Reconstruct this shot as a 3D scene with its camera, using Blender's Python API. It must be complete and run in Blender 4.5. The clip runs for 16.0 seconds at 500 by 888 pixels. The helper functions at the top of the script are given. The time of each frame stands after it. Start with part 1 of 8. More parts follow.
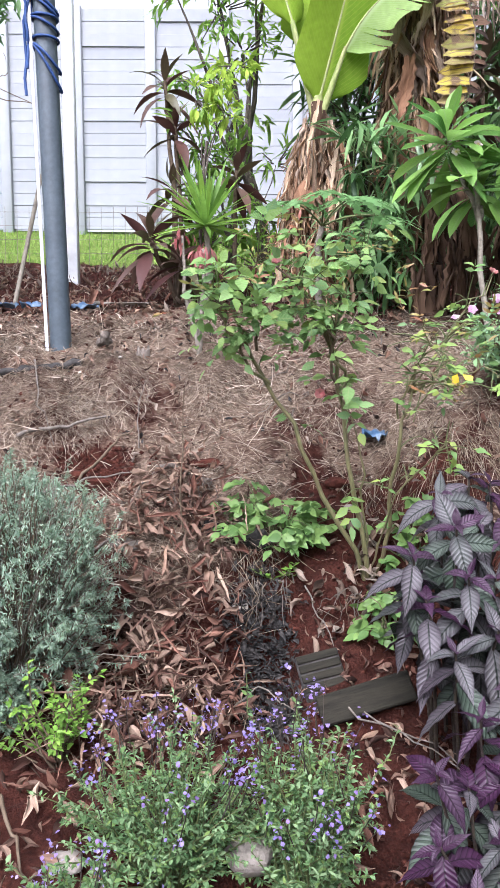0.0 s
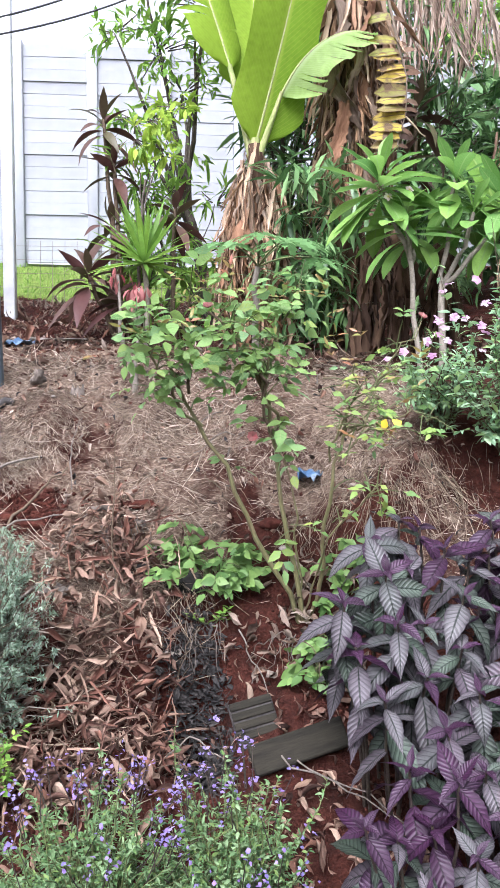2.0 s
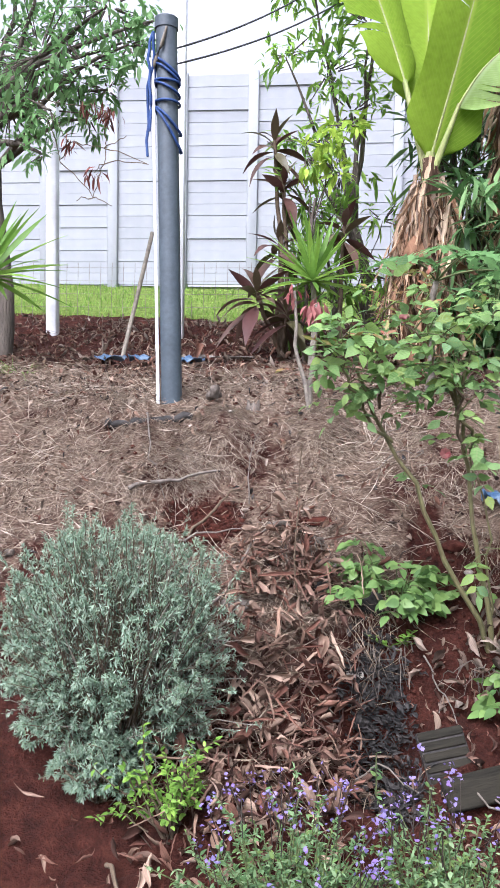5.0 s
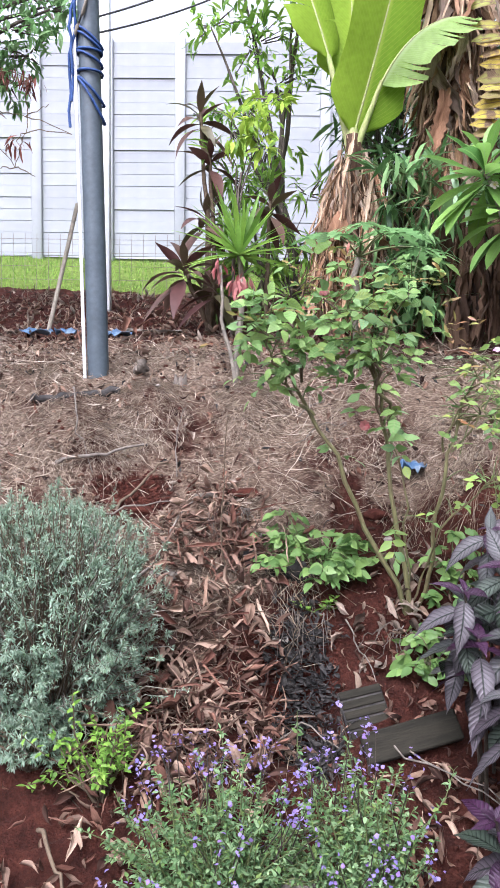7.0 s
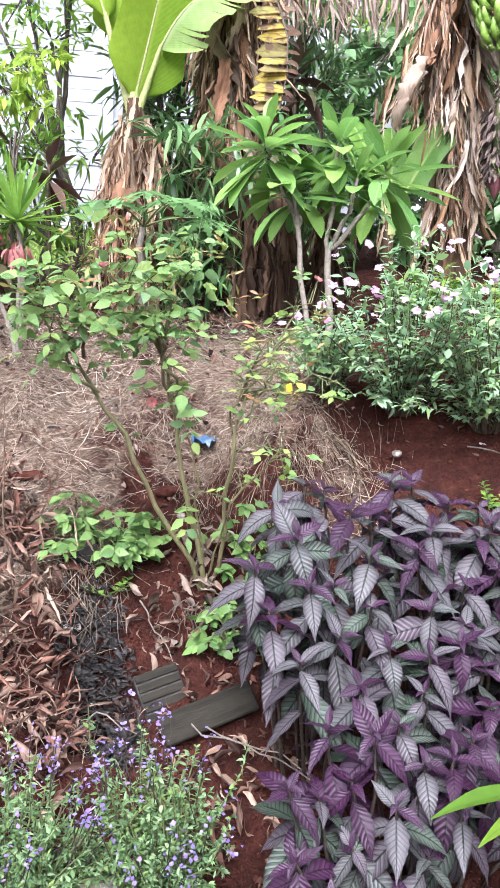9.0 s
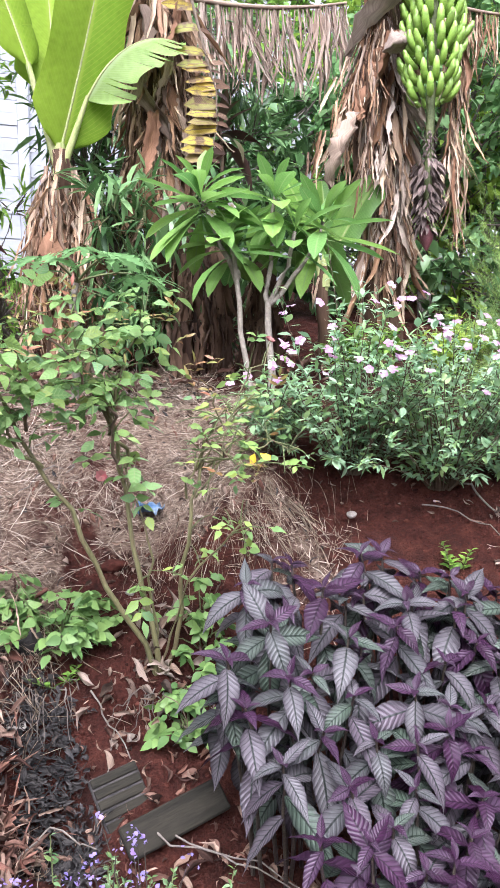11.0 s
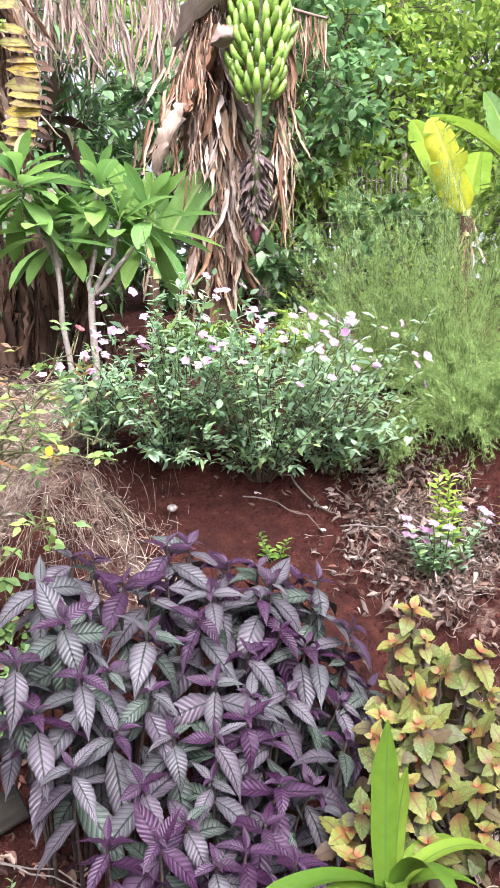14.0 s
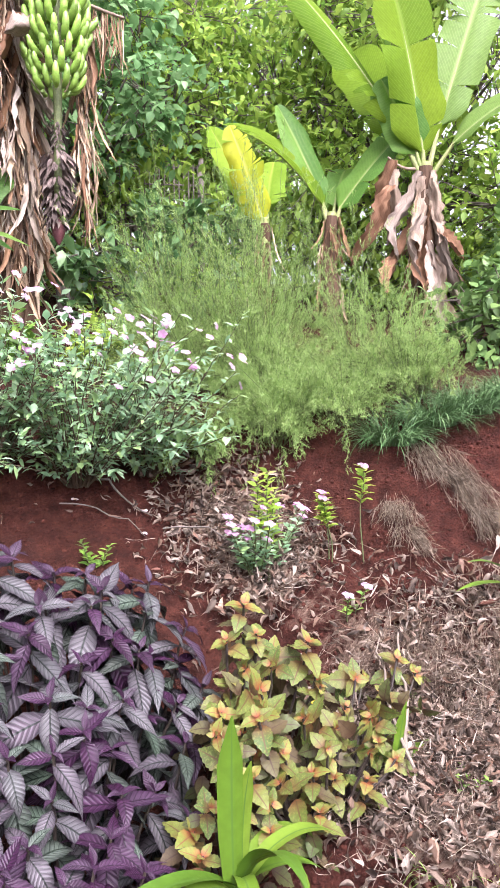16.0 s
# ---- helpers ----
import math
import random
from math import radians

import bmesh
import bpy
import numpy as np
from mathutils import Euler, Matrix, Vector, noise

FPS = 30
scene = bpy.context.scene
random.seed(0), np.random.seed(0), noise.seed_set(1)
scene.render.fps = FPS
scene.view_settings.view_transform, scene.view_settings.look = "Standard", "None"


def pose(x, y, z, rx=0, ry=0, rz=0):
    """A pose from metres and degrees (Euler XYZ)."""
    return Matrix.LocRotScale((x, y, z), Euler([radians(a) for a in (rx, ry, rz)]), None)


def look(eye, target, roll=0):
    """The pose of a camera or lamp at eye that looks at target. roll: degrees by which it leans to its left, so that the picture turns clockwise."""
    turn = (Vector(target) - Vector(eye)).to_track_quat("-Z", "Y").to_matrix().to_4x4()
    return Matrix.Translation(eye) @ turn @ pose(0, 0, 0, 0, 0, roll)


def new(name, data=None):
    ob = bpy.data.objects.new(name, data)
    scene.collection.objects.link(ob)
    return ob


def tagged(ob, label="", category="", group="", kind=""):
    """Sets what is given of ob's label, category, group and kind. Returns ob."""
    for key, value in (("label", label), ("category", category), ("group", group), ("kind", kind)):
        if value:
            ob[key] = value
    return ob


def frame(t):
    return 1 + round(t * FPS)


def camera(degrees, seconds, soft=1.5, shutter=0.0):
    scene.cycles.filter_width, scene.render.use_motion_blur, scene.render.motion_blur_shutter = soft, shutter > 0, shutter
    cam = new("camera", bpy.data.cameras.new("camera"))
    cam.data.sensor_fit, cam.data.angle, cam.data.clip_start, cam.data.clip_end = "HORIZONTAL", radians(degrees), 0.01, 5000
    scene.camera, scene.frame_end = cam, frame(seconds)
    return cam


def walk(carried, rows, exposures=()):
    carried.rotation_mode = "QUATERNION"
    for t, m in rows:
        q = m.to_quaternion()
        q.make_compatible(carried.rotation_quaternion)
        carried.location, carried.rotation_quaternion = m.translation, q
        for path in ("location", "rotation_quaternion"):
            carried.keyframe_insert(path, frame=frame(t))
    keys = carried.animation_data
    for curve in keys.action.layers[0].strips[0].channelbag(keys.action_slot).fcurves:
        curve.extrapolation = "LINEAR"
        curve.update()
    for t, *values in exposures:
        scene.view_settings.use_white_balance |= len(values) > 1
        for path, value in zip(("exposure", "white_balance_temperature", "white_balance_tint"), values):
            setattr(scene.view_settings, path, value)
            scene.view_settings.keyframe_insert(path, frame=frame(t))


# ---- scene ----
cam = camera(35.01, 16.0, soft=1.5)
PATH = [
    (0, (0.000, -0.000, 1.450), (-0.001, 1.982, 1.185), 0.20),
    (0.5, (0.019, 0.007, 1.463), (0.027, 1.991, 1.205), 0.19),
    (1, (0.033, 0.014, 1.471), (0.081, 1.999, 1.223), 0.20),
    (1.5, (0.038, 0.015, 1.479), (0.135, 2.000, 1.256), 0.29),
    (2, (0.040, 0.017, 1.486), (0.174, 2.003, 1.297), 0.50),
    (2.5, (0.045, 0.016, 1.492), (0.219, 2.002, 1.323), 0.50),
    (3, (0.038, 0.017, 1.491), (0.235, 2.001, 1.343), 0.60),
    (3.5, (0.018, 0.023, 1.492), (0.192, 2.011, 1.355), 0.54),
    (4, (-0.027, 0.030, 1.485), (0.050, 2.024, 1.348), 0.62),
    (4.5, (-0.079, 0.054, 1.464), (-0.165, 2.048, 1.333), 0.86),
    (4.7, (-0.096, 0.057, 1.460), (-0.241, 2.047, 1.326), 0.90),
    (5.05, (-0.107, 0.057, 1.460), (-0.329, 2.040, 1.322), 0.97),
    (5.4, (-0.107, 0.052, 1.465), (-0.358, 2.031, 1.324), 1.02),
    (5.75, (-0.100, 0.043, 1.471), (-0.343, 2.023, 1.327), 1.04),
    (6.1, (-0.091, 0.033, 1.477), (-0.296, 2.016, 1.325), 1.03),
    (6.45, (-0.083, 0.023, 1.479), (-0.231, 2.010, 1.313), 0.98),
    (6.8, (-0.081, 0.015, 1.475), (-0.161, 2.005, 1.287), 0.89),
    (7, (-0.083, 0.010, 1.466), (-0.123, 1.999, 1.263), 0.83),
    (7.5, (-0.077, 0.005, 1.468), (-0.028, 1.990, 1.230), 0.73),
    (8, (-0.058, 0.031, 1.468), (0.193, 2.000, 1.219), 0.79),
    (8.5, (-0.046, 0.054, 1.467), (0.373, 1.992, 1.208), 0.78),
    (8.7, (-0.044, 0.061, 1.470), (0.395, 1.994, 1.204), 0.65),
    (9.05, (-0.047, 0.077, 1.478), (0.418, 2.004, 1.210), 0.51),
    (9.4, (-0.060, 0.107, 1.492), (0.424, 2.031, 1.238), 0.49),
    (9.75, (-0.078, 0.144, 1.510), (0.425, 2.067, 1.279), 0.49),
    (10.1, (-0.096, 0.182, 1.527), (0.431, 2.101, 1.322), 0.44),
    (10.45, (-0.110, 0.213, 1.539), (0.455, 2.123, 1.357), 0.23),
    (10.8, (-0.115, 0.230, 1.543), (0.508, 2.123, 1.373), -0.22),
    (11, (-0.114, 0.238, 1.542), (0.549, 2.118, 1.375), -0.56),
    (11.5, (-0.100, 0.256, 1.538), (0.681, 2.091, 1.381), -1.08),
    (12, (-0.070, 0.253, 1.533), (0.762, 2.067, 1.388), -1.28),
    (12.5, (-0.014, 0.226, 1.535), (0.782, 2.055, 1.386), -0.92),
    (13, (0.027, 0.198, 1.532), (0.805, 2.034, 1.375), -0.40),
    (13.5, (0.046, 0.189, 1.528), (0.872, 2.002, 1.358), -0.33),
    (14, (0.030, 0.212, 1.522), (1.010, 1.947, 1.346), -0.30),
    (14.5, (-0.003, 0.245, 1.526), (1.123, 1.888, 1.342), -0.60),
    (15, (-0.019, 0.255, 1.528), (1.210, 1.822, 1.347), -0.83),
    (15.5, (-0.026, 0.266, 1.525), (1.305, 1.749, 1.350), -0.69),
    (16, (-0.028, 0.266, 1.521), (1.361, 1.694, 1.347), -0.66),
]
EXPOSURE = [(0, 2.27, 5880, 21), (3, 2.42, 5880, 21), (4.5, 2.18, 5850, 21), (7.2, 2.3, 5870, 22), (8.5, 2.70, 5880, 21), (11, 2.50, 5870, 23), (12.5, 2.72, 5900, 24), (14.5, 2.73, 6060, 28), (16, 2.74, 6090, 28)]
walk(cam, [(t, look(eye, target, roll)) for t, eye, target, roll in PATH], EXPOSURE)
SKY, SUN = 0.095, 1.3

# ---- world, sun ----
world = bpy.data.worlds.new("overcast_sky")
scene.world = world
world.use_nodes = True
wn, wl = world.node_tree.nodes, world.node_tree.links
wn.clear()
sky = wn.new("ShaderNodeTexSky")
sky.sky_type = "NISHITA"
sky.sun_disc = False
sky.sun_elevation, sky.sun_rotation = radians(54), radians(200)
sky.air_density, sky.dust_density, sky.ozone_density = 1.0, 6.0, 1.0
hue = wn.new("ShaderNodeHueSaturation")
hue.inputs["Saturation"].default_value = 0.22
bg = wn.new("ShaderNodeBackground")
bg.inputs["Strength"].default_value = SKY
wo = wn.new("ShaderNodeOutputWorld")
wl.new(sky.outputs[0], hue.inputs["Color"])
wl.new(hue.outputs[0], bg.inputs["Color"])
wl.new(bg.outputs[0], wo.inputs["Surface"])
sun_data = bpy.data.lights.new("sun", "SUN")
sun_data.energy, sun_data.angle, sun_data.color = SUN, radians(45), (1.0, 0.98, 0.95)
sun = new("sun", sun_data)
sun.rotation_euler = Euler((radians(36), 0, radians(-20)))


# ---- mesh building ----
class Geo:
    """Collects quads with uv and a material slot each, and makes one mesh of them."""

    def __init__(self):
        self.v, self.f, self.uv, self.m, self.n = [], [], [], [], 0

    def add(self, v, f, uv=None, slot=0):
        v, f = np.asarray(v, float), np.asarray(f, int)
        self.v.append(v)
        self.f.append(f + self.n)
        self.uv.append(np.zeros((len(v), 2)) if uv is None else np.asarray(uv, float))
        self.m.append(np.full(len(f), slot))
        self.n += len(v)
        return self

    def mesh(self, name, mats, smooth=True):
        v, f, uv, m = (np.concatenate(a) for a in (self.v, self.f, self.uv, self.m))
        me = bpy.data.meshes.new(name)
        me.vertices.add(len(v))
        me.vertices.foreach_set("co", v.ravel())
        me.loops.add(f.size)
        me.loops.foreach_set("vertex_index", f.ravel())
        me.polygons.add(len(f))
        me.polygons.foreach_set("loop_start", np.arange(len(f)) * 4)
        me.polygons.foreach_set("material_index", m)
        me.polygons.foreach_set("use_smooth", np.full(len(f), smooth))
        layer = me.uv_layers.new(name="uv")
        layer.data.foreach_set("uv", uv[f.ravel()].ravel())
        for x in mats if isinstance(mats, (list, tuple)) else [mats]:
            me.materials.append(x)
        me.update(calc_edges=True)
        return me


def thing(name, loc, label, category, group="", kind=""):
    ob = new(name)
    ob.empty_display_size = 0.05
    ob.location = loc
    return tagged(ob, label, category, group, kind)


def part(name, geo, mats, parent, label="", smooth=True):
    ob = new(name, geo.mesh(name, mats, smooth) if isinstance(geo, Geo) else geo)
    ob.parent = parent
    if label:
        tagged(ob, label)
    return ob


def single(name, geo, mats, loc, label, category, group="", kind="", smooth=True):
    ob = new(name, geo.mesh(name, mats, smooth))
    ob.location = loc
    return tagged(ob, label, category, group, kind)


def unit(a):
    a = np.asarray(a, float)
    return a / np.maximum(np.linalg.norm(a, axis=-1, keepdims=True), 1e-9)


def grid_faces(rows, cols, wrap=False):
    i, j = np.meshgrid(np.arange(rows - 1), np.arange(cols if wrap else cols - 1), indexing="ij")
    i, j = i.ravel(), j.ravel()
    k = (j + 1) % cols
    return np.stack([i * cols + j, i * cols + k, (i + 1) * cols + k, (i + 1) * cols + j], 1)


def tube(geo, path, radii, sides=6, slot=0):
    path = np.asarray(path, float)
    n = len(path)
    radii = np.interp(np.linspace(0, 1, n), np.linspace(0, 1, len(np.atleast_1d(radii))), np.atleast_1d(radii))
    t = unit(np.gradient(path, axis=0))
    ref = np.where(np.abs(t[:, 2:3]) > 0.9, [[1.0, 0, 0]], [[0, 0, 1.0]])
    a = unit(np.cross(t, ref))
    b = np.cross(t, a)
    ang = np.arange(sides) * 2 * np.pi / sides
    v = path[:, None] + radii[:, None, None] * (np.cos(ang)[None, :, None] * a[:, None] + np.sin(ang)[None, :, None] * b[:, None])
    uv = np.stack(np.broadcast_arrays((np.arange(sides) / sides)[None], np.linspace(0, 1, n)[:, None]), -1).reshape(-1, 2)
    geo.add(v.reshape(-1, 3), grid_faces(n, sides, True), uv, slot)
    # closed ends
    for row, flip in ((0, 1), (n - 1, 0)):
        c = path[row] + t[row] * radii[row] * (-0.3 if row == 0 else 0.3)
        ring = v[row]
        q = np.concatenate([ring, c[None]])
        k = np.arange(0, sides - 1, 2)
        f = np.stack([k, k + 1, (k + 2) % sides, np.full(len(k), sides)], 1)
        geo.add(q, f[:, ::-1] if flip else f, None, slot)


def bent(p0, p1, sag=0.0, n=8, rnd=None, wob=0.0):
    """A path from p0 to p1 that bows by sag upwards, a little crooked."""
    p0, p1 = np.asarray(p0, float), np.asarray(p1, float)
    s = np.linspace(0, 1, n)[:, None]
    p = p0 + (p1 - p0) * s
    p[:, 2:] += sag * 4 * s * (1 - s)
    if rnd is not None and wob:
        q = rnd.normal(0, wob, (n, 3)).cumsum(0)
        q -= q[:1] + (q[-1:] - q[:1]) * s
        p += q
    return p


PROFILES = {
    "ovate": lambda t: np.sin(np.pi * np.clip(t, 0, 1) ** 0.72) ** 0.9,
    "lance": lambda t: np.sin(np.pi * np.clip(t, 0, 1) ** 0.85) ** 1.1,
    "point": lambda t: np.sin(np.pi * np.clip(t, 0, 1) ** 0.70) ** 1.25,
    "spoon": lambda t: np.sin(np.pi * np.clip(t, 0, 1) ** 1.5) ** 0.75,
    "strap": lambda t: np.minimum(1, (1.02 - t) * 3.5) * np.minimum(1, 0.65 + t),
    "needle": lambda t: np.minimum(1, (1.02 - t) * 2.5),
    "banana": lambda t: np.minimum(1, t * 10) ** 0.5 * np.clip((1.01 - t) * 3.2, 0, 1) ** 0.55,
}


def leaf(length=1.0, width=0.3, shape="ovate", n=4, fold=0.15, droop=0.4, cols=3, ripple=0.0, serrate=0.0, twist=0.0, seed=0):
    """A leaf along +y with its upper side to +z: vertices, quads, uv."""
    rnd = np.random.RandomState(seed)
    t = np.linspace(0, 1, n + 1)
    w = width * 0.5 * np.maximum(PROFILES[shape](t), 0.03)
    if serrate:
        w = w * (1 + serrate * (np.arange(n + 1) % 2 * 2 - 1))
    ang = droop * t
    ds = length / n
    y = np.concatenate([[0], np.cumsum(np.cos(ang[:-1]) * ds)])
    z = np.concatenate([[0], np.cumsum(-np.sin(ang[:-1]) * ds)])
    u = np.linspace(-1, 1, cols)
    x = w[:, None] * u[None]
    zz = z[:, None] + fold * np.abs(x) + ripple * length * np.sin(t * 23 + rnd.uniform(0, 6))[:, None] * np.abs(u)[None] * rnd.uniform(0.6, 1.4, (n + 1, 1))
    yy = y[:, None] + 0 * x
    if twist:
        a = twist * t[:, None]
        x, zz = x * np.cos(a) - (zz - z[:, None]) * np.sin(a), z[:, None] + x * np.sin(a) + (zz - z[:, None]) * np.cos(a)
    uv = np.stack(np.broadcast_arrays((u * 0.5 + 0.5)[None], t[:, None]), -1).reshape(-1, 2)
    return np.stack([x, yy, zz], -1).reshape(-1, 3), grid_faces(n + 1, cols), uv


def axes(d, up):
    d = unit(d)
    x = np.cross(d, up)
    bad = np.linalg.norm(x, axis=-1) < 1e-4
    x[bad] = np.cross(d[bad], [1.0, 0.1, 0.0])
    x = unit(x)
    return np.stack([x, d, np.cross(x, d)], -1)


def scatter(geo, kinds, pos, d, up=None, scale=1.0, rnd=None, slot=0):
    """Lays a leaf out of kinds at every place, along d, its upper side towards up."""
    pos, d = np.asarray(pos, float).reshape(-1, 3), np.asarray(d, float).reshape(-1, 3)
    n = len(pos)
    if n == 0:
        return
    rnd = rnd or np.random.RandomState(1)
    up = np.broadcast_to(np.array([0, 0, 1.0]) if up is None else np.asarray(up, float), (n, 3)) + rnd.normal(0, 0.25, (n, 3))
    m = axes(d, up) * np.broadcast_to(np.asarray(scale, float), (n,))[:, None, None]
    pick = rnd.randint(0, len(kinds), n)
    for k, (v, f, uv) in enumerate(kinds):
        s = np.nonzero(pick == k)[0]
        if len(s) == 0:
            continue
        w = np.einsum("nij,vj->nvi", m[s], v) + pos[s][:, None]
        geo.add(w.reshape(-1, 3), (f[None] + (np.arange(len(s)) * len(v))[:, None, None]).reshape(-1, 4), np.tile(uv, (len(s), 1)), slot)


def matrix(pos, d, up=(0, 0, 1), scale=1.0):
    m = axes(np.asarray(d, float)[None], np.asarray(up, float)[None])[0] * scale
    return Matrix([[*m[0], pos[0]], [*m[1], pos[1]], [*m[2], pos[2]], [0, 0, 0, 1]])


def piece(name, me, parent, m, label=""):
    ob = new(name, me)
    ob.parent = parent
    ob.matrix_basis = m
    if label:
        tagged(ob, label)
    return ob


def ball(rnd, n, inner=0.0):
    """Places in a unit ball, outside the inner radius."""
    p = unit(rnd.normal(size=(n, 3)))
    return p * (inner**3 + (1 - inner**3) * rnd.uniform(size=(n, 1))) ** (1 / 3)


def box(geo, lo, hi, slot=0, m=None, bevel=0.0):
    lo, hi = np.asarray(lo, float), np.asarray(hi, float)
    if not bevel:
        c = np.array([[x, y, z] for z in (0, 1) for y in (0, 1) for x in (0, 1)], float) * (hi - lo) + lo
        f = np.array([[0, 2, 3, 1], [4, 5, 7, 6], [0, 1, 5, 4], [2, 6, 7, 3], [0, 4, 6, 2], [1, 3, 7, 5]])
    else:
        bm = bmesh.new()
        bmesh.ops.create_cube(bm, size=1)
        for q in bm.verts:
            q.co = Vector([(q.co[k] + 0.5) * (hi[k] - lo[k]) + lo[k] for k in range(3)])
        bmesh.ops.bevel(bm, geom=bm.edges[:], offset=bevel, segments=1, affect="EDGES")
        bm.verts.ensure_lookup_table()
        c = np.array([q.co[:] for q in bm.verts])
        f = []
        for face in bm.faces:
            i = [q.index for q in face.verts]
            f.append(i if len(i) == 4 else [i[0], i[1], i[2], i[2]])
        bm.free()
        quads = np.array([a for a in f if a[2] != a[3]])
        tris = [a for a in f if a[2] == a[3]]
        if m is not None:
            c = np.array([(m @ Vector(p))[:] for p in c])
        geo.add(c, quads, None, slot)
        for a in tris:
            p = c[a[:3]]
            geo.add(np.array([p[0], (p[0] + p[1]) / 2, p[1], p[2]]), [[0, 1, 2, 3]], None, slot)
        return
    if m is not None:
        c = np.array([(m @ Vector(p))[:] for p in c])
    geo.add(c, f, None, slot)


# ---- materials ----
def nodes_of(name):
    mat = bpy.data.materials.new(name)
    mat.use_nodes = True
    nt = mat.node_tree
    nt.nodes.clear()
    out = nt.nodes.new("ShaderNodeOutputMaterial")
    return mat, nt, out




def ramp(nt, fac, cols, smooth=True):
    n = nt.nodes.new("ShaderNodeValToRGB")
    el = n.color_ramp.elements
    while len(el) < len(cols):
        el.new(0.5)
    for k, c in enumerate(cols):
        if len(c) == 2:
            el[k].position, c = c
        else:
            el[k].position = k / max(1, len(cols) - 1)
        el[k].color = (*c, 1)
    nt.links.new(fac, n.inputs["Fac"])
    return n.outputs["Color"]


def math_node(nt, op, a, b=None, c=None):
    n = nt.nodes.new("ShaderNodeMath")
    n.operation = op
    for k, x in enumerate((a, b, c)):
        if x is None:
            continue
        if isinstance(x, (int, float)):
            n.inputs[k].default_value = x
        else:
            nt.links.new(x, n.inputs[k])
    return n.outputs[0]


def mix(nt, fac, a, b, mode="MIX"):
    n = nt.nodes.new("ShaderNodeMix")
    n.data_type, n.blend_type = "RGBA", mode
    for sock, x in ((n.inputs[0], fac), (n.inputs[6], a), (n.inputs[7], b)):
        if isinstance(x, (int, float)):
            sock.default_value = x
        elif isinstance(x, tuple):
            sock.default_value = (*x, 1)
        else:
            nt.links.new(x, sock)
    return n.outputs[2]


def noise_tex(nt, scale, detail=4.0, rough=0.55, coord=None):
    n = nt.nodes.new("ShaderNodeTexNoise")
    n.inputs["Scale"].default_value, n.inputs["Detail"].default_value, n.inputs["Roughness"].default_value = scale, detail, rough
    if coord is None:
        coord = nt.nodes.new("ShaderNodeTexCoord").outputs["Object"]
    nt.links.new(coord, n.inputs["Vector"])
    return n.outputs["Fac"]


def finish(nt, out, color, rough=0.6, bump=None, depth=0.3, size=0.01, trans=0.0, spec=0.4, metal=0.0, sheen=0.0):
    p = nt.nodes.new("ShaderNodeBsdfPrincipled")
    if isinstance(color, tuple):
        p.inputs["Base Color"].default_value = (*color, 1)
    else:
        nt.links.new(color, p.inputs["Base Color"])
    if isinstance(rough, (int, float)):
        p.inputs["Roughness"].default_value = rough
    else:
        nt.links.new(rough, p.inputs["Roughness"])
    p.inputs["Specular IOR Level"].default_value, p.inputs["Metallic"].default_value = spec, metal
    p.inputs["Sheen Weight"].default_value = sheen
    if bump is not None:
        b = nt.nodes.new("ShaderNodeBump")
        b.inputs["Strength"].default_value, b.inputs["Distance"].default_value = depth, size
        nt.links.new(bump, b.inputs["Height"])
        nt.links.new(b.outputs[0], p.inputs["Normal"])
    last = p.outputs[0]
    if trans:
        tr = nt.nodes.new("ShaderNodeBsdfTranslucent")
        if isinstance(color, tuple):
            tr.inputs["Color"].default_value = (*color, 1)
        else:
            nt.links.new(color, tr.inputs["Color"])
        mx = nt.nodes.new("ShaderNodeMixShader")
        mx.inputs[0].default_value = trans
        nt.links.new(last, mx.inputs[1])
        nt.links.new(tr.outputs[0], mx.inputs[2])
        last = mx.outputs[0]
    nt.links.new(last, out.inputs["Surface"])


def random_value(nt, per_object):
    if per_object:
        return nt.nodes.new("ShaderNodeObjectInfo").outputs["Random"]
    return nt.nodes.new("ShaderNodeNewGeometry").outputs["Random Per Island"]


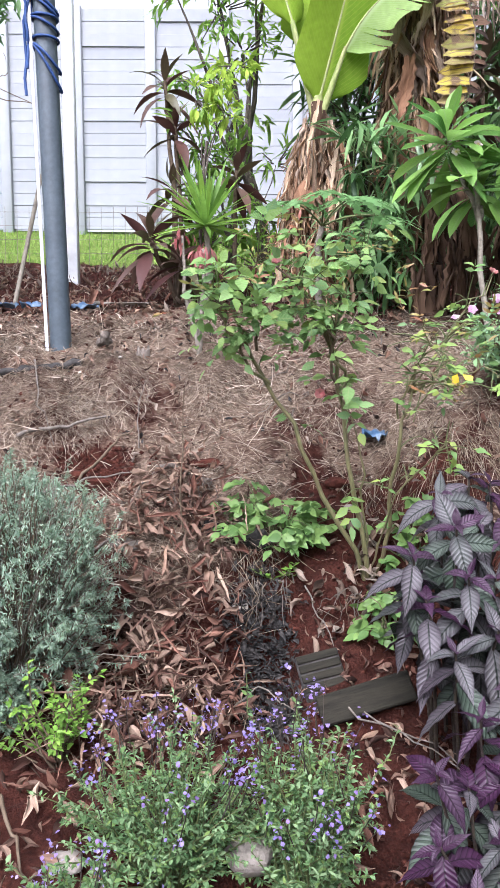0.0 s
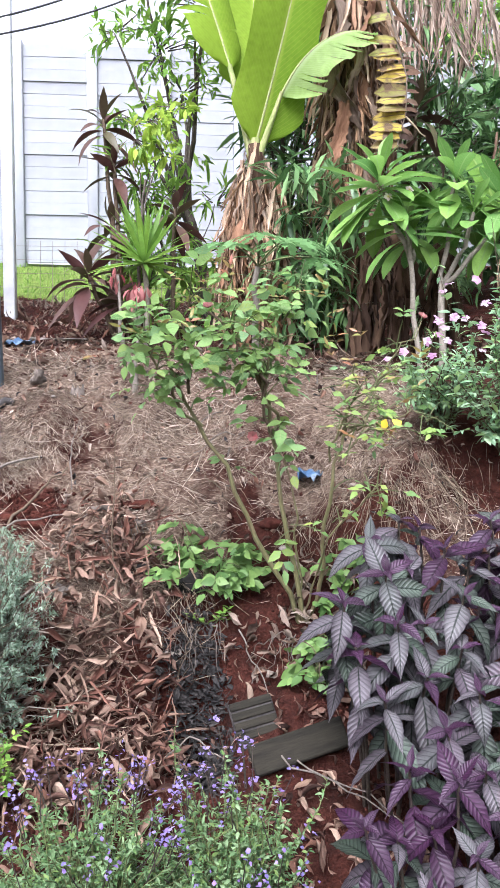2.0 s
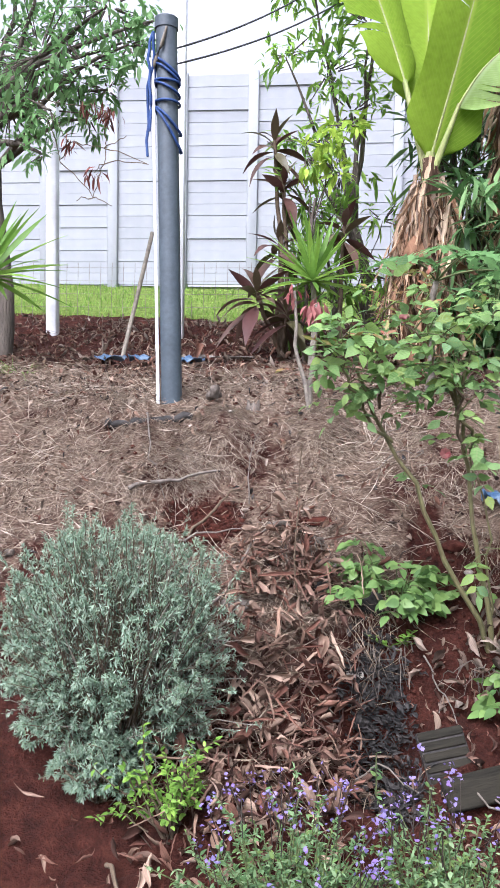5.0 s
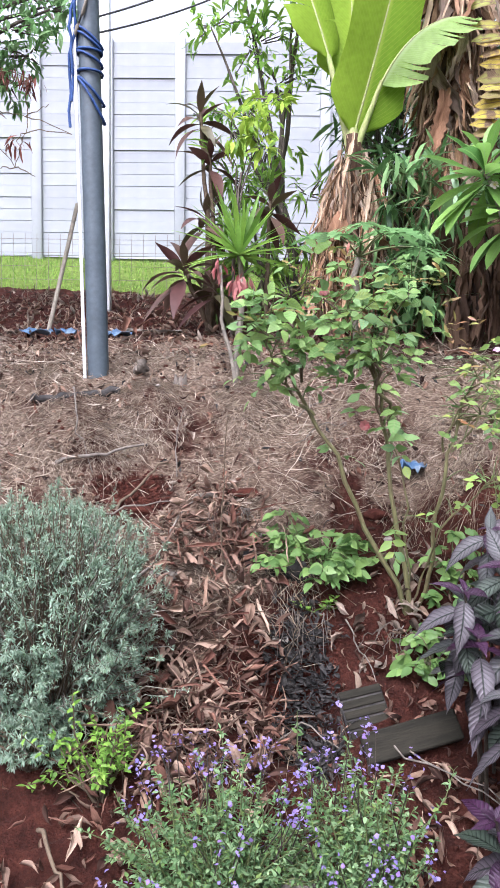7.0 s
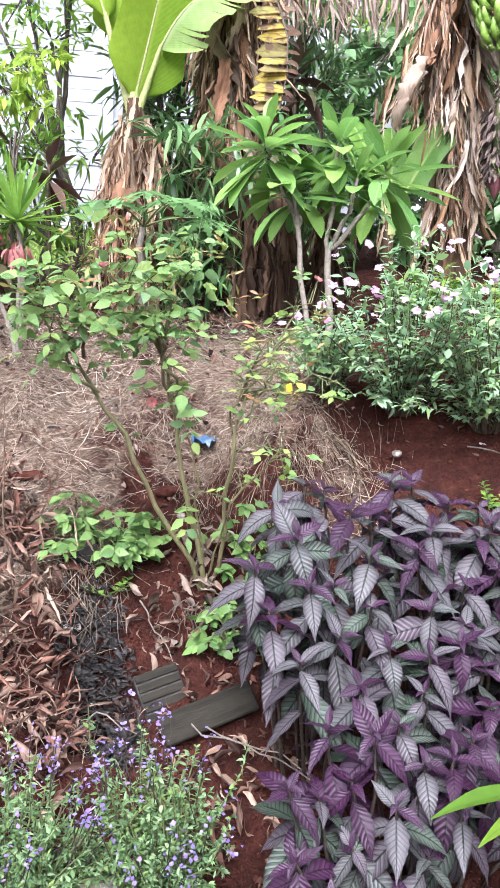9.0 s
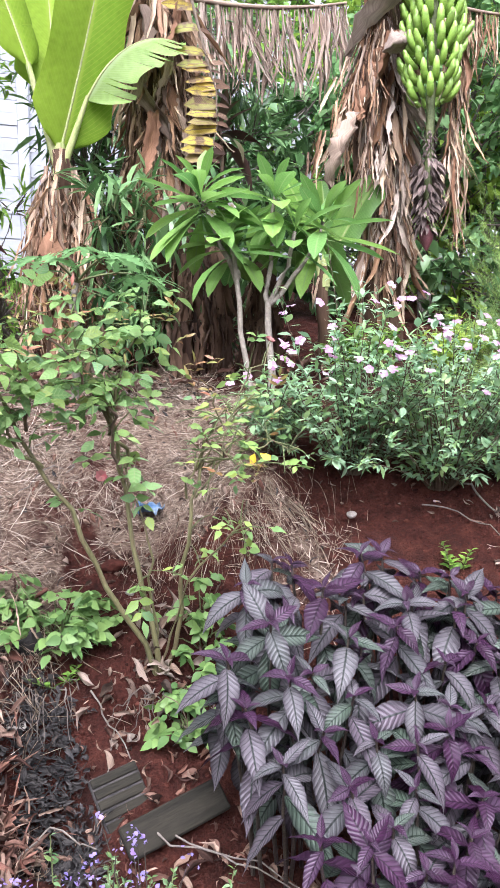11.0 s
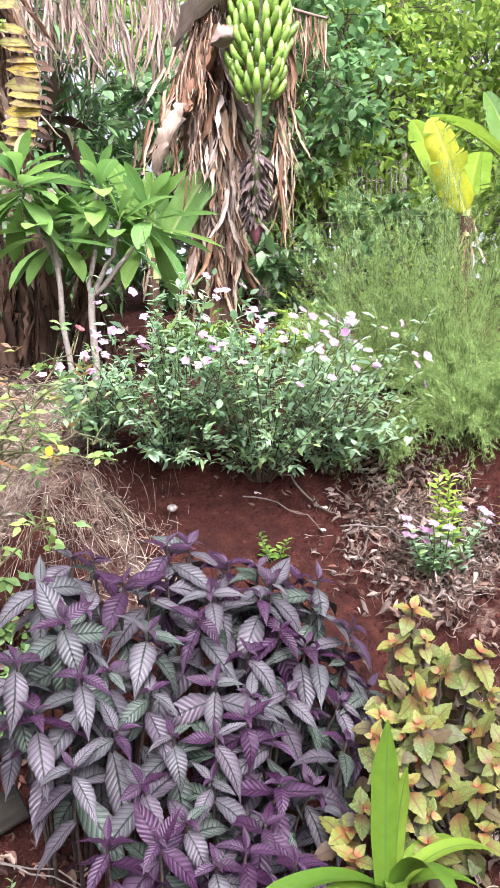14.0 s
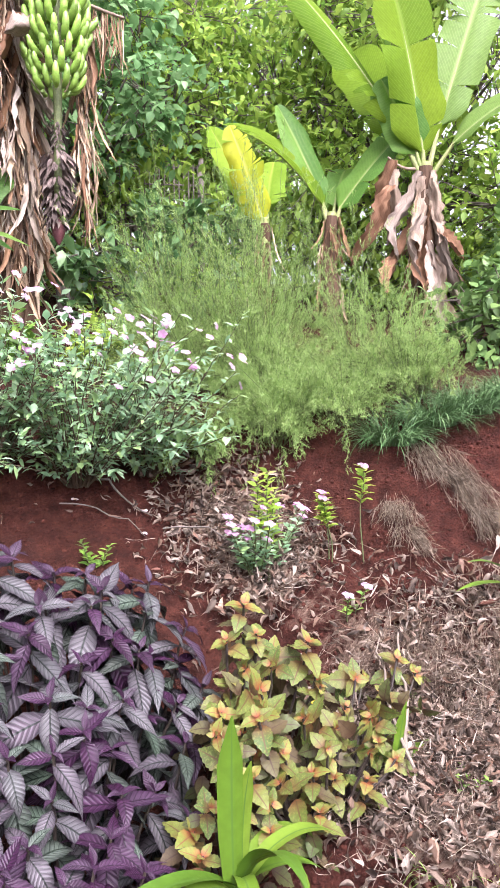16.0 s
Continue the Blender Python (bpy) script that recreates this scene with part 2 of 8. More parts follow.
def leaf_mat(name, cols, rough=0.45, trans=0.25, per_object=False, midrib=None, veins=0, spec=0.25, blotch=None, edge=None, strong=0.8, heart=None, rim=4.0):
    """Leaves whose colour runs over cols from leaf to leaf, with midrib, side veins, blotches or another edge colour."""
    mat, nt, out = nodes_of(name)
    c = ramp(nt, random_value(nt, per_object), cols)
    n = noise_tex(nt, 35.0, 3.0)
    c = mix(nt, 0.35, c, ramp(nt, n, [(0.25, (0.55, 0.55, 0.55)), (0.75, (1.3, 1.3, 1.3))]), "MULTIPLY")
    sep = nt.nodes.new("ShaderNodeSeparateXYZ")
    nt.links.new(nt.nodes.new("ShaderNodeUVMap").outputs[0], sep.inputs[0])
    side = math_node(nt, "ABSOLUTE", math_node(nt, "MULTIPLY_ADD", sep.outputs[0], 2.0, -1.0))
    bump = n
    if edge is not None:
        c = mix(nt, math_node(nt, "SMOOTH_MIN", math_node(nt, "POWER", side, rim), 1.0, 0.1), c, edge)
    if blotch is not None:
        b = ramp(nt, noise_tex(nt, 14.0, 3.0), [(0.52, (0, 0, 0)), (0.62, (1, 1, 1))])
        c = mix(nt, b, c, blotch)
    if heart is not None:
        c = mix(nt, ramp(nt, sep.outputs[1], [(0.06, (1, 1, 1)), (0.48, (0, 0, 0))]), c, heart)
    if veins:
        s = math_node(nt, "SINE", math_node(nt, "MULTIPLY", math_node(nt, "SUBTRACT", sep.outputs[1], math_node(nt, "MULTIPLY", side, 0.16)), veins * 6.283))
        v = ramp(nt, s, [(0.70, (0, 0, 0)), (0.96, (1, 1, 1))])
        c = mix(nt, math_node(nt, "MULTIPLY", v, strong), c, midrib)
        bump = s if strong > 0.5 else n
    if midrib is not None:
        c = mix(nt, ramp(nt, side, [(0.04, (1, 1, 1)), (0.12, (0, 0, 0))]), c, midrib)
    finish(nt, out, c, rough, bump, 0.25, 0.004, trans, spec)
    return mat


def rough_mat(name, cols, scale=12.0, rough=0.8, depth=0.5, size=0.01, fine=90.0, spec=0.3, metal=0.0, stretch=None, vary=0.0, per_object=False, trans=0.0, grain=0.5):
    """A grained surface: colours over a coarse noise, a finer one on top and in the relief."""
    mat, nt, out = nodes_of(name)
    coord = nt.nodes.new("ShaderNodeTexCoord").outputs["Object"]
    if stretch:
        mp = nt.nodes.new("ShaderNodeMapping")
        mp.inputs["Scale"].default_value = stretch
        nt.links.new(coord, mp.inputs["Vector"])
        coord = mp.outputs[0]
    a, b = noise_tex(nt, scale, 5.0, 0.6, coord), noise_tex(nt, fine, 4.0, 0.6, coord)
    c = ramp(nt, a, [(0.3 + 0.4 * k / max(1, len(cols) - 1), q) for k, q in enumerate(cols)])
    c = mix(nt, grain, c, ramp(nt, b, [(0.3, (0.6, 0.6, 0.6)), (0.7, (1.25, 1.25, 1.25))]), "MULTIPLY")
    if vary:
        r = ramp(nt, random_value(nt, per_object), [(1 - vary,) * 3, (1 + vary * 0.6,) * 3])
        c = mix(nt, 1.0, c, r, "MULTIPLY")
    finish(nt, out, c, rough, b, depth, size, trans, spec, metal)
    return mat


def flake_mat(name, cols, rough=0.85, trans=0.1, per_object=False, streak=True):
    """Dry leaf matter: colour from piece to piece, with lengthwise streaks."""
    mat, nt, out = nodes_of(name)
    c = ramp(nt, random_value(nt, per_object), cols)
    mp = nt.nodes.new("ShaderNodeMapping")
    mp.inputs["Scale"].default_value = (14, 1.5, 1)
    nt.links.new(nt.nodes.new("ShaderNodeUVMap").outputs[0], mp.inputs["Vector"])
    n = noise_tex(nt, 2.0, 4.0, 0.6, mp.outputs[0])
    c = mix(nt, 0.7, c, ramp(nt, n, [(0.3, (0.5, 0.47, 0.45)), (0.7, (1.3, 1.3, 1.3))]), "MULTIPLY")
    m = noise_tex(nt, 9.0, 3.0)
    c = mix(nt, 0.5, c, ramp(nt, m, [(0.3, (0.6, 0.55, 0.5)), (0.7, (1.2, 1.2, 1.2))]), "MULTIPLY")
    finish(nt, out, c, rough, n, 0.4, 0.004, trans, 0.2)
    return mat

STEM_GREEN = rough_mat("green_stem", [(0.055, 0.075, 0.025), (0.10, 0.12, 0.042)], 20, 0.6)
CANE = rough_mat("olive_cane", [(0.06, 0.062, 0.026), (0.12, 0.115, 0.05), (0.085, 0.06, 0.034)], 14, 0.6, stretch=(2, 2, 0.5))
STEM_PALE = rough_mat("pale_green_stem", [(0.16, 0.22, 0.055), (0.26, 0.30, 0.11), (0.20, 0.19, 0.09)], 12, 0.5, stretch=(3, 3, 0.4))
STEM_BROWN = rough_mat("brown_stem", [(0.06, 0.042, 0.026), (0.12, 0.09, 0.058)], 25, 0.85)
STEM_GREY = rough_mat("grey_stem", [(0.09, 0.08, 0.066), (0.18, 0.16, 0.13), (0.12, 0.115, 0.085)], 14, 0.8)
STEM_PALE_GREY = rough_mat("pale_grey_stem", [(0.10, 0.09, 0.07), (0.19, 0.17, 0.135), (0.13, 0.12, 0.09)], 14, 0.8)
STEM_PURPLE = rough_mat("purple_stem", [(0.022, 0.013, 0.015), (0.04, 0.034, 0.02)], 25, 0.6)
BARK = rough_mat("bark", [(0.06, 0.05, 0.04), (0.13, 0.11, 0.09)], 9, 0.9, 0.8, 0.02, stretch=(1, 1, 0.25))
SHIELD = leaf_mat("shield_leaf", [(0.068, 0.071, 0.069), (0.078, 0.068, 0.076), (0.058, 0.068, 0.060), (0.067, 0.050, 0.064), (0.09, 0.088, 0.088), (0.058, 0.050, 0.057)], 0.42, 0.06, True, (0.007, 0.011, 0.008), 12, 0.2, None, (0.02, 0.016, 0.02), 0.6, None, 2.8)
SHIELD_GREEN = leaf_mat("shield_leaf_green", [(0.056, 0.08, 0.057), (0.074, 0.09, 0.073), (0.042, 0.061, 0.042), (0.066, 0.071, 0.063)], 0.42, 0.06, True, (0.006, 0.012, 0.007), 12, 0.2, None, (0.012, 0.015, 0.012), 0.8, None, 2.4)
SHIELD_YOUNG = leaf_mat("shield_leaf_young", [(0.028, 0.008, 0.025), (0.044, 0.019, 0.041), (0.019, 0.005, 0.016), (0.056, 0.036, 0.055), (0.036, 0.014, 0.034)], 0.44, 0.08, True, (0.007, 0.002, 0.006), 10, 0.2, None, (0.014, 0.003, 0.013), 0.75, None, 2.4)
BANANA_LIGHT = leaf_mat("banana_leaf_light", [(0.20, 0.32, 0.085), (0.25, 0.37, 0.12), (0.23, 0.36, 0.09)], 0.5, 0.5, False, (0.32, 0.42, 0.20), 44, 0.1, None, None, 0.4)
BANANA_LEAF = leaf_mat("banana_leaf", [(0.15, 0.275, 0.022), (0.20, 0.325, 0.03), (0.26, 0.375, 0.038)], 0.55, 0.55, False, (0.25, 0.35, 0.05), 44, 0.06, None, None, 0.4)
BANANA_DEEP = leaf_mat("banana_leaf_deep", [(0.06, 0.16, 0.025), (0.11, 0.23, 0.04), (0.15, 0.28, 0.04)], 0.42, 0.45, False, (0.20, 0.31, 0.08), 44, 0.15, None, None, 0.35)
# Dimmer copy of banana_leaf: the lack of backlight is put into the colour.
BANANA_DIM = leaf_mat("banana_leaf_dim", [(0.088, 0.175, 0.011), (0.122, 0.212, 0.014), (0.155, 0.24, 0.016)], 0.55, 0.5, False, (0.18, 0.28, 0.04), 44, 0.06, None, None, 0.4)
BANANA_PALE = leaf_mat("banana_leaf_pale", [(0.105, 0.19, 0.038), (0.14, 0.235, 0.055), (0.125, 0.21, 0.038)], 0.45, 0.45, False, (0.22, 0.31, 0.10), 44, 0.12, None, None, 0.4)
BANANA_GOLD = leaf_mat("banana_leaf_gold", [(0.27, 0.33, 0.018), (0.34, 0.37, 0.022)], 0.45, 0.5, False, (0.38, 0.40, 0.08), 34, 0.15, None, None, 0.12)
BANANA_YELLOW = leaf_mat("banana_leaf_yellow", [(0.40, 0.34, 0.035), (0.46, 0.33, 0.04), (0.25, 0.29, 0.045), (0.20, 0.13, 0.06)], 0.5, 0.35, False, (0.16, 0.11, 0.05), 18, 0.3, (0.10, 0.06, 0.03), (0.13, 0.08, 0.04), 0.55, None, 3.0)
DRY_BANANA = flake_mat("dry_banana_leaf", [(0.035, 0.022, 0.015), (0.20, 0.118, 0.062), (0.32, 0.21, 0.125), (0.52, 0.43, 0.31), (0.17, 0.088, 0.048), (0.40, 0.30, 0.20), (0.075, 0.045, 0.03), (0.26, 0.145, 0.075)])
RUSSET = flake_mat("russet_dead_leaf", [(0.10, 0.035, 0.028), (0.17, 0.06, 0.045), (0.07, 0.025, 0.02), (0.20, 0.10, 0.07)])
CURTAIN = flake_mat("hanging_dead_blade", [(0.20, 0.15, 0.11), (0.30, 0.24, 0.185), (0.13, 0.085, 0.06), (0.36, 0.31, 0.255), (0.24, 0.17, 0.12)])
DRY_ASHEN = flake_mat("ashen_dead_leaf", [(0.30, 0.265, 0.225), (0.42, 0.39, 0.34), (0.20, 0.14, 0.095), (0.48, 0.455, 0.41), (0.26, 0.17, 0.11)])
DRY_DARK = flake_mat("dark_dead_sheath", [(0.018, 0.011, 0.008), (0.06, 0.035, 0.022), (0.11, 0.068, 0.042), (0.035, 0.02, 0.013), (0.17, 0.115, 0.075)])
DRY_PALE = flake_mat("dry_banana_sheath", [(0.31, 0.255, 0.20), (0.43, 0.38, 0.31), (0.23, 0.165, 0.115), (0.48, 0.44, 0.375)])
LITTER = flake_mat("leaf_litter", [(0.022, 0.011, 0.008), (0.13, 0.072, 0.053), (0.28, 0.20, 0.148), (0.05, 0.024, 0.017), (0.37, 0.275, 0.205), (0.10, 0.043, 0.03), (0.19, 0.10, 0.07), (0.035, 0.016, 0.011), (0.29, 0.195, 0.14)])
LITTER_GREY = flake_mat("grey_litter", [(0.065, 0.045, 0.033), (0.15, 0.11, 0.082), (0.26, 0.215, 0.17), (0.03, 0.019, 0.014), (0.36, 0.31, 0.255), (0.12, 0.067, 0.043), (0.19, 0.145, 0.108)])
STRAW_DULL = flake_mat("dull_straw", [(0.13, 0.10, 0.068), (0.26, 0.212, 0.15), (0.05, 0.034, 0.024), (0.35, 0.30, 0.225), (0.085, 0.055, 0.037)])
STRAW = flake_mat("straw", [(0.20, 0.158, 0.118), (0.41, 0.35, 0.275), (0.085, 0.058, 0.043), (0.52, 0.46, 0.375), (0.14, 0.098, 0.07)])
FRANGI = leaf_mat("frangipani_leaf", [(0.07, 0.18, 0.045), (0.13, 0.27, 0.062), (0.21, 0.37, 0.08), (0.10, 0.23, 0.065)], 0.42, 0.4, True, (0.18, 0.30, 0.10), 14, 0.25, None, None, 0.25)
GREEN_DARK = leaf_mat("dark_green_leaf", [(0.03, 0.08, 0.025), (0.07, 0.16, 0.05), (0.13, 0.24, 0.09), (0.18, 0.30, 0.12)], 0.36, 0.35, False, None, 0, 0.4)
GREEN_MID = leaf_mat("mid_green_leaf", [(0.10, 0.21, 0.035), (0.17, 0.32, 0.055), (0.26, 0.43, 0.075)], 0.45, 0.45)
CREEPER = leaf_mat("creeper_leaf", [(0.06, 0.125, 0.035), (0.10, 0.185, 0.05), (0.15, 0.245, 0.07), (0.08, 0.16, 0.05)], 0.45, 0.35)
GREEN_LIGHT = leaf_mat("light_green_leaf", [(0.20, 0.33, 0.04), (0.30, 0.45, 0.06), (0.42, 0.56, 0.09), (0.15, 0.28, 0.05)], 0.5, 0.5)
GREEN_BLUE = leaf_mat("blue_green_leaf", [(0.165, 0.31, 0.165), (0.24, 0.40, 0.225), (0.34, 0.48, 0.30), (0.21, 0.37, 0.15), (0.29, 0.42, 0.16)], 0.5, 0.45, False, None, 0, 0.35)
TREE_BLUE = leaf_mat("blue_green_tree_leaf", [(0.08, 0.18, 0.06), (0.14, 0.28, 0.10), (0.22, 0.36, 0.16)], 0.5, 0.45, False, None, 0, 0.2)
HEDGE = leaf_mat("hedge_leaf", [(0.13, 0.23, 0.033), (0.21, 0.34, 0.05), (0.32, 0.45, 0.075), (0.08, 0.17, 0.03)], 0.5, 0.5)
ROSE_TIP = leaf_mat("rose_young_leaf", [(0.22, 0.11, 0.05), (0.20, 0.24, 0.06), (0.26, 0.09, 0.06), (0.18, 0.27, 0.07)], 0.4, 0.35)
ROSE_PALE = leaf_mat("rose_pale_leaf", [(0.17, 0.29, 0.07), (0.22, 0.33, 0.08), (0.14, 0.26, 0.09), (0.27, 0.33, 0.07)], 0.4, 0.4)
ROSE_LEAF = leaf_mat("rose_leaf", [(0.08, 0.175, 0.05), (0.145, 0.27, 0.08), (0.22, 0.345, 0.095), (0.15, 0.275, 0.13), (0.16, 0.29, 0.08), (0.22, 0.29, 0.07)], 0.45, 0.45, False, (0.18, 0.27, 0.10), 6)
LAVENDER = leaf_mat("lavender_leaf", [(0.12, 0.20, 0.135), (0.195, 0.285, 0.20), (0.275, 0.365, 0.275), (0.155, 0.23, 0.135), (0.33, 0.405, 0.32)], 0.9, 0.3, False, None, 0, 0.1)
SALVIA_LEAF = leaf_mat("salvia_leaf", [(0.05, 0.105, 0.04), (0.10, 0.175, 0.075), (0.19, 0.28, 0.14), (0.07, 0.14, 0.05), (0.14, 0.21, 0.06)], 0.6, 0.3, False, None, 0, 0.15)
ROSEMARY = leaf_mat("rosemary_leaf", [(0.14, 0.245, 0.06), (0.23, 0.35, 0.10), (0.35, 0.47, 0.18)], 0.65, 0.4, False, None, 0, 0.15)
MONDO = leaf_mat("mondo_leaf", [(0.04, 0.095, 0.03), (0.07, 0.14, 0.05), (0.12, 0.20, 0.08)], 0.4, 0.2)
STRAP = leaf_mat("strap_leaf", [(0.045, 0.10, 0.009), (0.07, 0.135, 0.012), (0.11, 0.175, 0.018)], 0.4, 0.2, True, (0.05, 0.105, 0.018), 0, 0.2)
COLEUS = leaf_mat("coleus_leaf", [(0.085, 0.12, 0.022), (0.13, 0.15, 0.03), (0.055, 0.10, 0.02), (0.115, 0.115, 0.028)], 0.5, 0.3, True, (0.09, 0.055, 0.022), 5, 0.3, (0.14, 0.165, 0.036), None, 0.28, (0.13, 0.062, 0.024))
COLEUS_TIP = leaf_mat("coleus_tip", [(0.165, 0.18, 0.036), (0.13, 0.165, 0.03), (0.17, 0.155, 0.036)], 0.5, 0.3, True, (0.16, 0.07, 0.03), 5, 0.3, None, None, 0.28, (0.24, 0.06, 0.028))
COLEUS_OLD = leaf_mat("coleus_old_leaf", [(0.055, 0.08, 0.022), (0.085, 0.08, 0.028), (0.07, 0.045, 0.022), (0.07, 0.105, 0.024)], 0.55, 0.2, True, (0.045, 0.026, 0.014), 5, 0.3, None, None, 0.4, (0.055, 0.03, 0.016))
CORDY = leaf_mat("cordyline_leaf", [(0.045, 0.02, 0.02), (0.075, 0.034, 0.03), (0.065, 0.065, 0.03), (0.11, 0.068, 0.05), (0.055, 0.028, 0.026)], 0.4, 0.2)
PINK = leaf_mat("pink_petal", [(0.35, 0.22, 0.31), (0.39, 0.29, 0.355), (0.40, 0.34, 0.375), (0.34, 0.18, 0.29)], 0.6, 0.35)
PINK_DEEP = leaf_mat("deep_pink_petal", [(0.38, 0.17, 0.32), (0.44, 0.26, 0.38)], 0.6, 0.35)
LILAC = leaf_mat("lilac_petal", [(0.14, 0.115, 0.28), (0.22, 0.18, 0.36), (0.18, 0.11, 0.28), (0.29, 0.25, 0.40)], 0.6, 0.35)
RED_PETAL = leaf_mat("red_petal", [(0.22, 0.04, 0.045), (0.30, 0.12, 0.11), (0.18, 0.075, 0.065)], 0.6, 0.3)
WHITE_PETAL = leaf_mat("white_petal", [(0.60, 0.56, 0.54), (0.62, 0.50, 0.53)], 0.6, 0.35, False, None, 0, 0.25, None, None, 0.8, (0.55, 0.42, 0.12))
YELLOW_PETAL = leaf_mat("yellow_petal", [(0.75, 0.55, 0.04), (0.80, 0.62, 0.06)], 0.6, 0.3)
FINGER = rough_mat("banana_finger", [(0.16, 0.29, 0.045), (0.235, 0.39, 0.06)], 14, 0.4, 0.15, 0.003, 60, 0.45, vary=0.25, per_object=True)
HEART = rough_mat("banana_heart_bract", [(0.07, 0.025, 0.03), (0.13, 0.045, 0.05)], 20, 0.5)
DEAD_FLOWER = flake_mat("withered_flowers", [(0.05, 0.038, 0.035), (0.11, 0.085, 0.075), (0.20, 0.16, 0.14)])
POLE_MAT = rough_mat("grey_plastic_pipe", [(0.032, 0.045, 0.055), (0.06, 0.08, 0.094)], 6, 0.5, 0.15, 0.004, 60, 0.4)
WHITE_PAINT = rough_mat("white_paint", [(0.62, 0.65, 0.67), (0.70, 0.72, 0.73)], 1.5, 0.6, 0.1, 0.002, 9, 0.3, vary=0.05, per_object=True)
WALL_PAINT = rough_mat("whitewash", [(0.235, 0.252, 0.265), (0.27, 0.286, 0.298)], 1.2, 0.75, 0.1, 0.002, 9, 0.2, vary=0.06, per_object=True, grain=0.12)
ROPE = rough_mat("blue_rope", [(0.008, 0.03, 0.11), (0.02, 0.06, 0.18)], 60, 0.6, 0.5, 0.003, 200)
CABLE = rough_mat("black_cable", [(0.02, 0.02, 0.022), (0.035, 0.035, 0.04)], 20, 0.6)
BLUE_PLASTIC = rough_mat("blue_plastic", [(0.015, 0.045, 0.10), (0.04, 0.085, 0.15), (0.14, 0.18, 0.21)], 18, 0.4, 0.4, 0.01)
BOARD = rough_mat("weathered_board", [(0.0055, 0.0052, 0.004), (0.021, 0.019, 0.0135), (0.010, 0.0096, 0.007)], 7, 0.95, 0.6, 0.004, 70, 0.15, stretch=(0.5, 4, 4))
ROCK = rough_mat("pale_stone", [(0.12, 0.105, 0.09), (0.26, 0.235, 0.20)], 10, 0.85, 0.7, 0.01)
WOOD_GREY = rough_mat("grey_wood", [(0.075, 0.064, 0.052), (0.155, 0.135, 0.112)], 12, 0.85, 0.5, 0.004, 80, stretch=(4, 4, 0.5))
WIRE = rough_mat("rusty_wire", [(0.10, 0.08, 0.07), (0.2, 0.18, 0.16)], 30, 0.6)
# Black of burnt roots and grooves; also stands for shade in hollow and crack.
ASH_AND_SHADE = rough_mat("black_ash_and_shade", [(0.012, 0.012, 0.012), (0.05, 0.045, 0.04)], 25, 0.9)


# ---- ground ----
R_KNOTS = [0, 1.2, 1.5, 1.75, 1.95, 2.1, 2.25, 2.7, 3.0, 3.2, 4.2, 5, 6.3, 8, 12, 30, 120, 900]
Z_KNOTS = [0, 0.2, 0.32, 0.42, 0.50, 0.58, 0.76, 1.05, 1.33, 1.42, 1.6, 1.8, 2.03, 2.5, 3.0, 4.2, 6.0, 8.0]
fine_r = np.linspace(0, 16, 1601)
fine_z = np.interp(fine_r, R_KNOTS, Z_KNOTS)
kernel = np.hanning(13)
fine_z[20:-20] = np.convolve(fine_z, kernel / kernel.sum(), "same")[20:-20]


def step(x, a, b):
    s = np.clip((np.asarray(x, float) - a) / (b - a), 0, 1)
    return s * s * (3 - 2 * s)


def reach(x, y):
    """Distance up the bank: the slope curves round the path's end."""
    x, y = np.asarray(x, float), np.asarray(y, float)
    k = 0.6 + 0.4 / (1 + np.exp(np.clip(-x * 4, -50, 50)))
    az = np.degrees(np.arctan2(x, np.maximum(y - 0.2, 0.01)))
    return np.hypot(x * k, y - 0.2) * (1 - 0.09 * step(az, 22, 48))


MOUNDS = [(-0.53, 3.06, 0.10, 0.10), (-0.17, 3.12, 0.10, 0.07), (-0.80, 2.94, 0.13, 0.09), (-0.36, 3.06, 0.10, 0.03), (0.28, 3.05, 0.16, 0.05),
          (-1.05, 3.15, 0.18, 0.06), (-0.56, 2.77, 0.12, -0.06), (0.05, 2.86, 0.12, 0.03), (-0.30, 3.45, 0.15, 0.04), (0.5, 3.3, 0.18, 0.04)]


def ragged(x, y):
    """An uneven margin, in metres."""
    return 0.11 * np.sin(5.1 * x + 1.3 * y) + 0.09 * np.sin(11.7 * x - 4.0 * y + 1.0) + 0.06 * np.sin(23 * x + 9 * y) + 0.04 * np.sin(41 * x - 17 * y)


def bump_at(x, y, cx, cy, r, h):
    return h * np.exp(-((x - cx) ** 2 + (y - cy) ** 2) / (r * r))


def ground_base(x, y):
    r = reach(x, y)
    z = np.where(r < 15, np.interp(r, fine_r, fine_z), np.interp(r, R_KNOTS, Z_KNOTS))
    z = np.where(np.asarray(y) < 0.2, np.minimum(z, 0.25 * np.clip(np.abs(x) - 1, 0, 4)), z)
    z = z + bump_at(x, y, 0.0, 2.20, 0.11, -0.44) + bump_at(x, y, 0.07, 2.08, 0.06, -0.16) + bump_at(x, y, 0.04, 2.26, 0.06, -0.20) + bump_at(x, y, 0.12, 2.62, 0.10, -0.08)
    z = z + bump_at(x, y, -0.45, 2.95, 0.25, 0.05) + bump_at(x, y, 0.75, 2.75, 0.22, 0.10) + bump_at(x, y, -0.9, 3.0, 0.3, 0.04)
    for cx, cy, r, h in MOUNDS:
        z = z + bump_at(x, y, cx, cy, r, h)
    return z


def ground_z(x, y):
    return float(ground_base(x, y))


def on_ground(x, y, dz=0.0):
    return (x, y, ground_z(x, y) + dz)


def spaced(a, b, stepsize):
    return list(np.arange(a, b, stepsize))


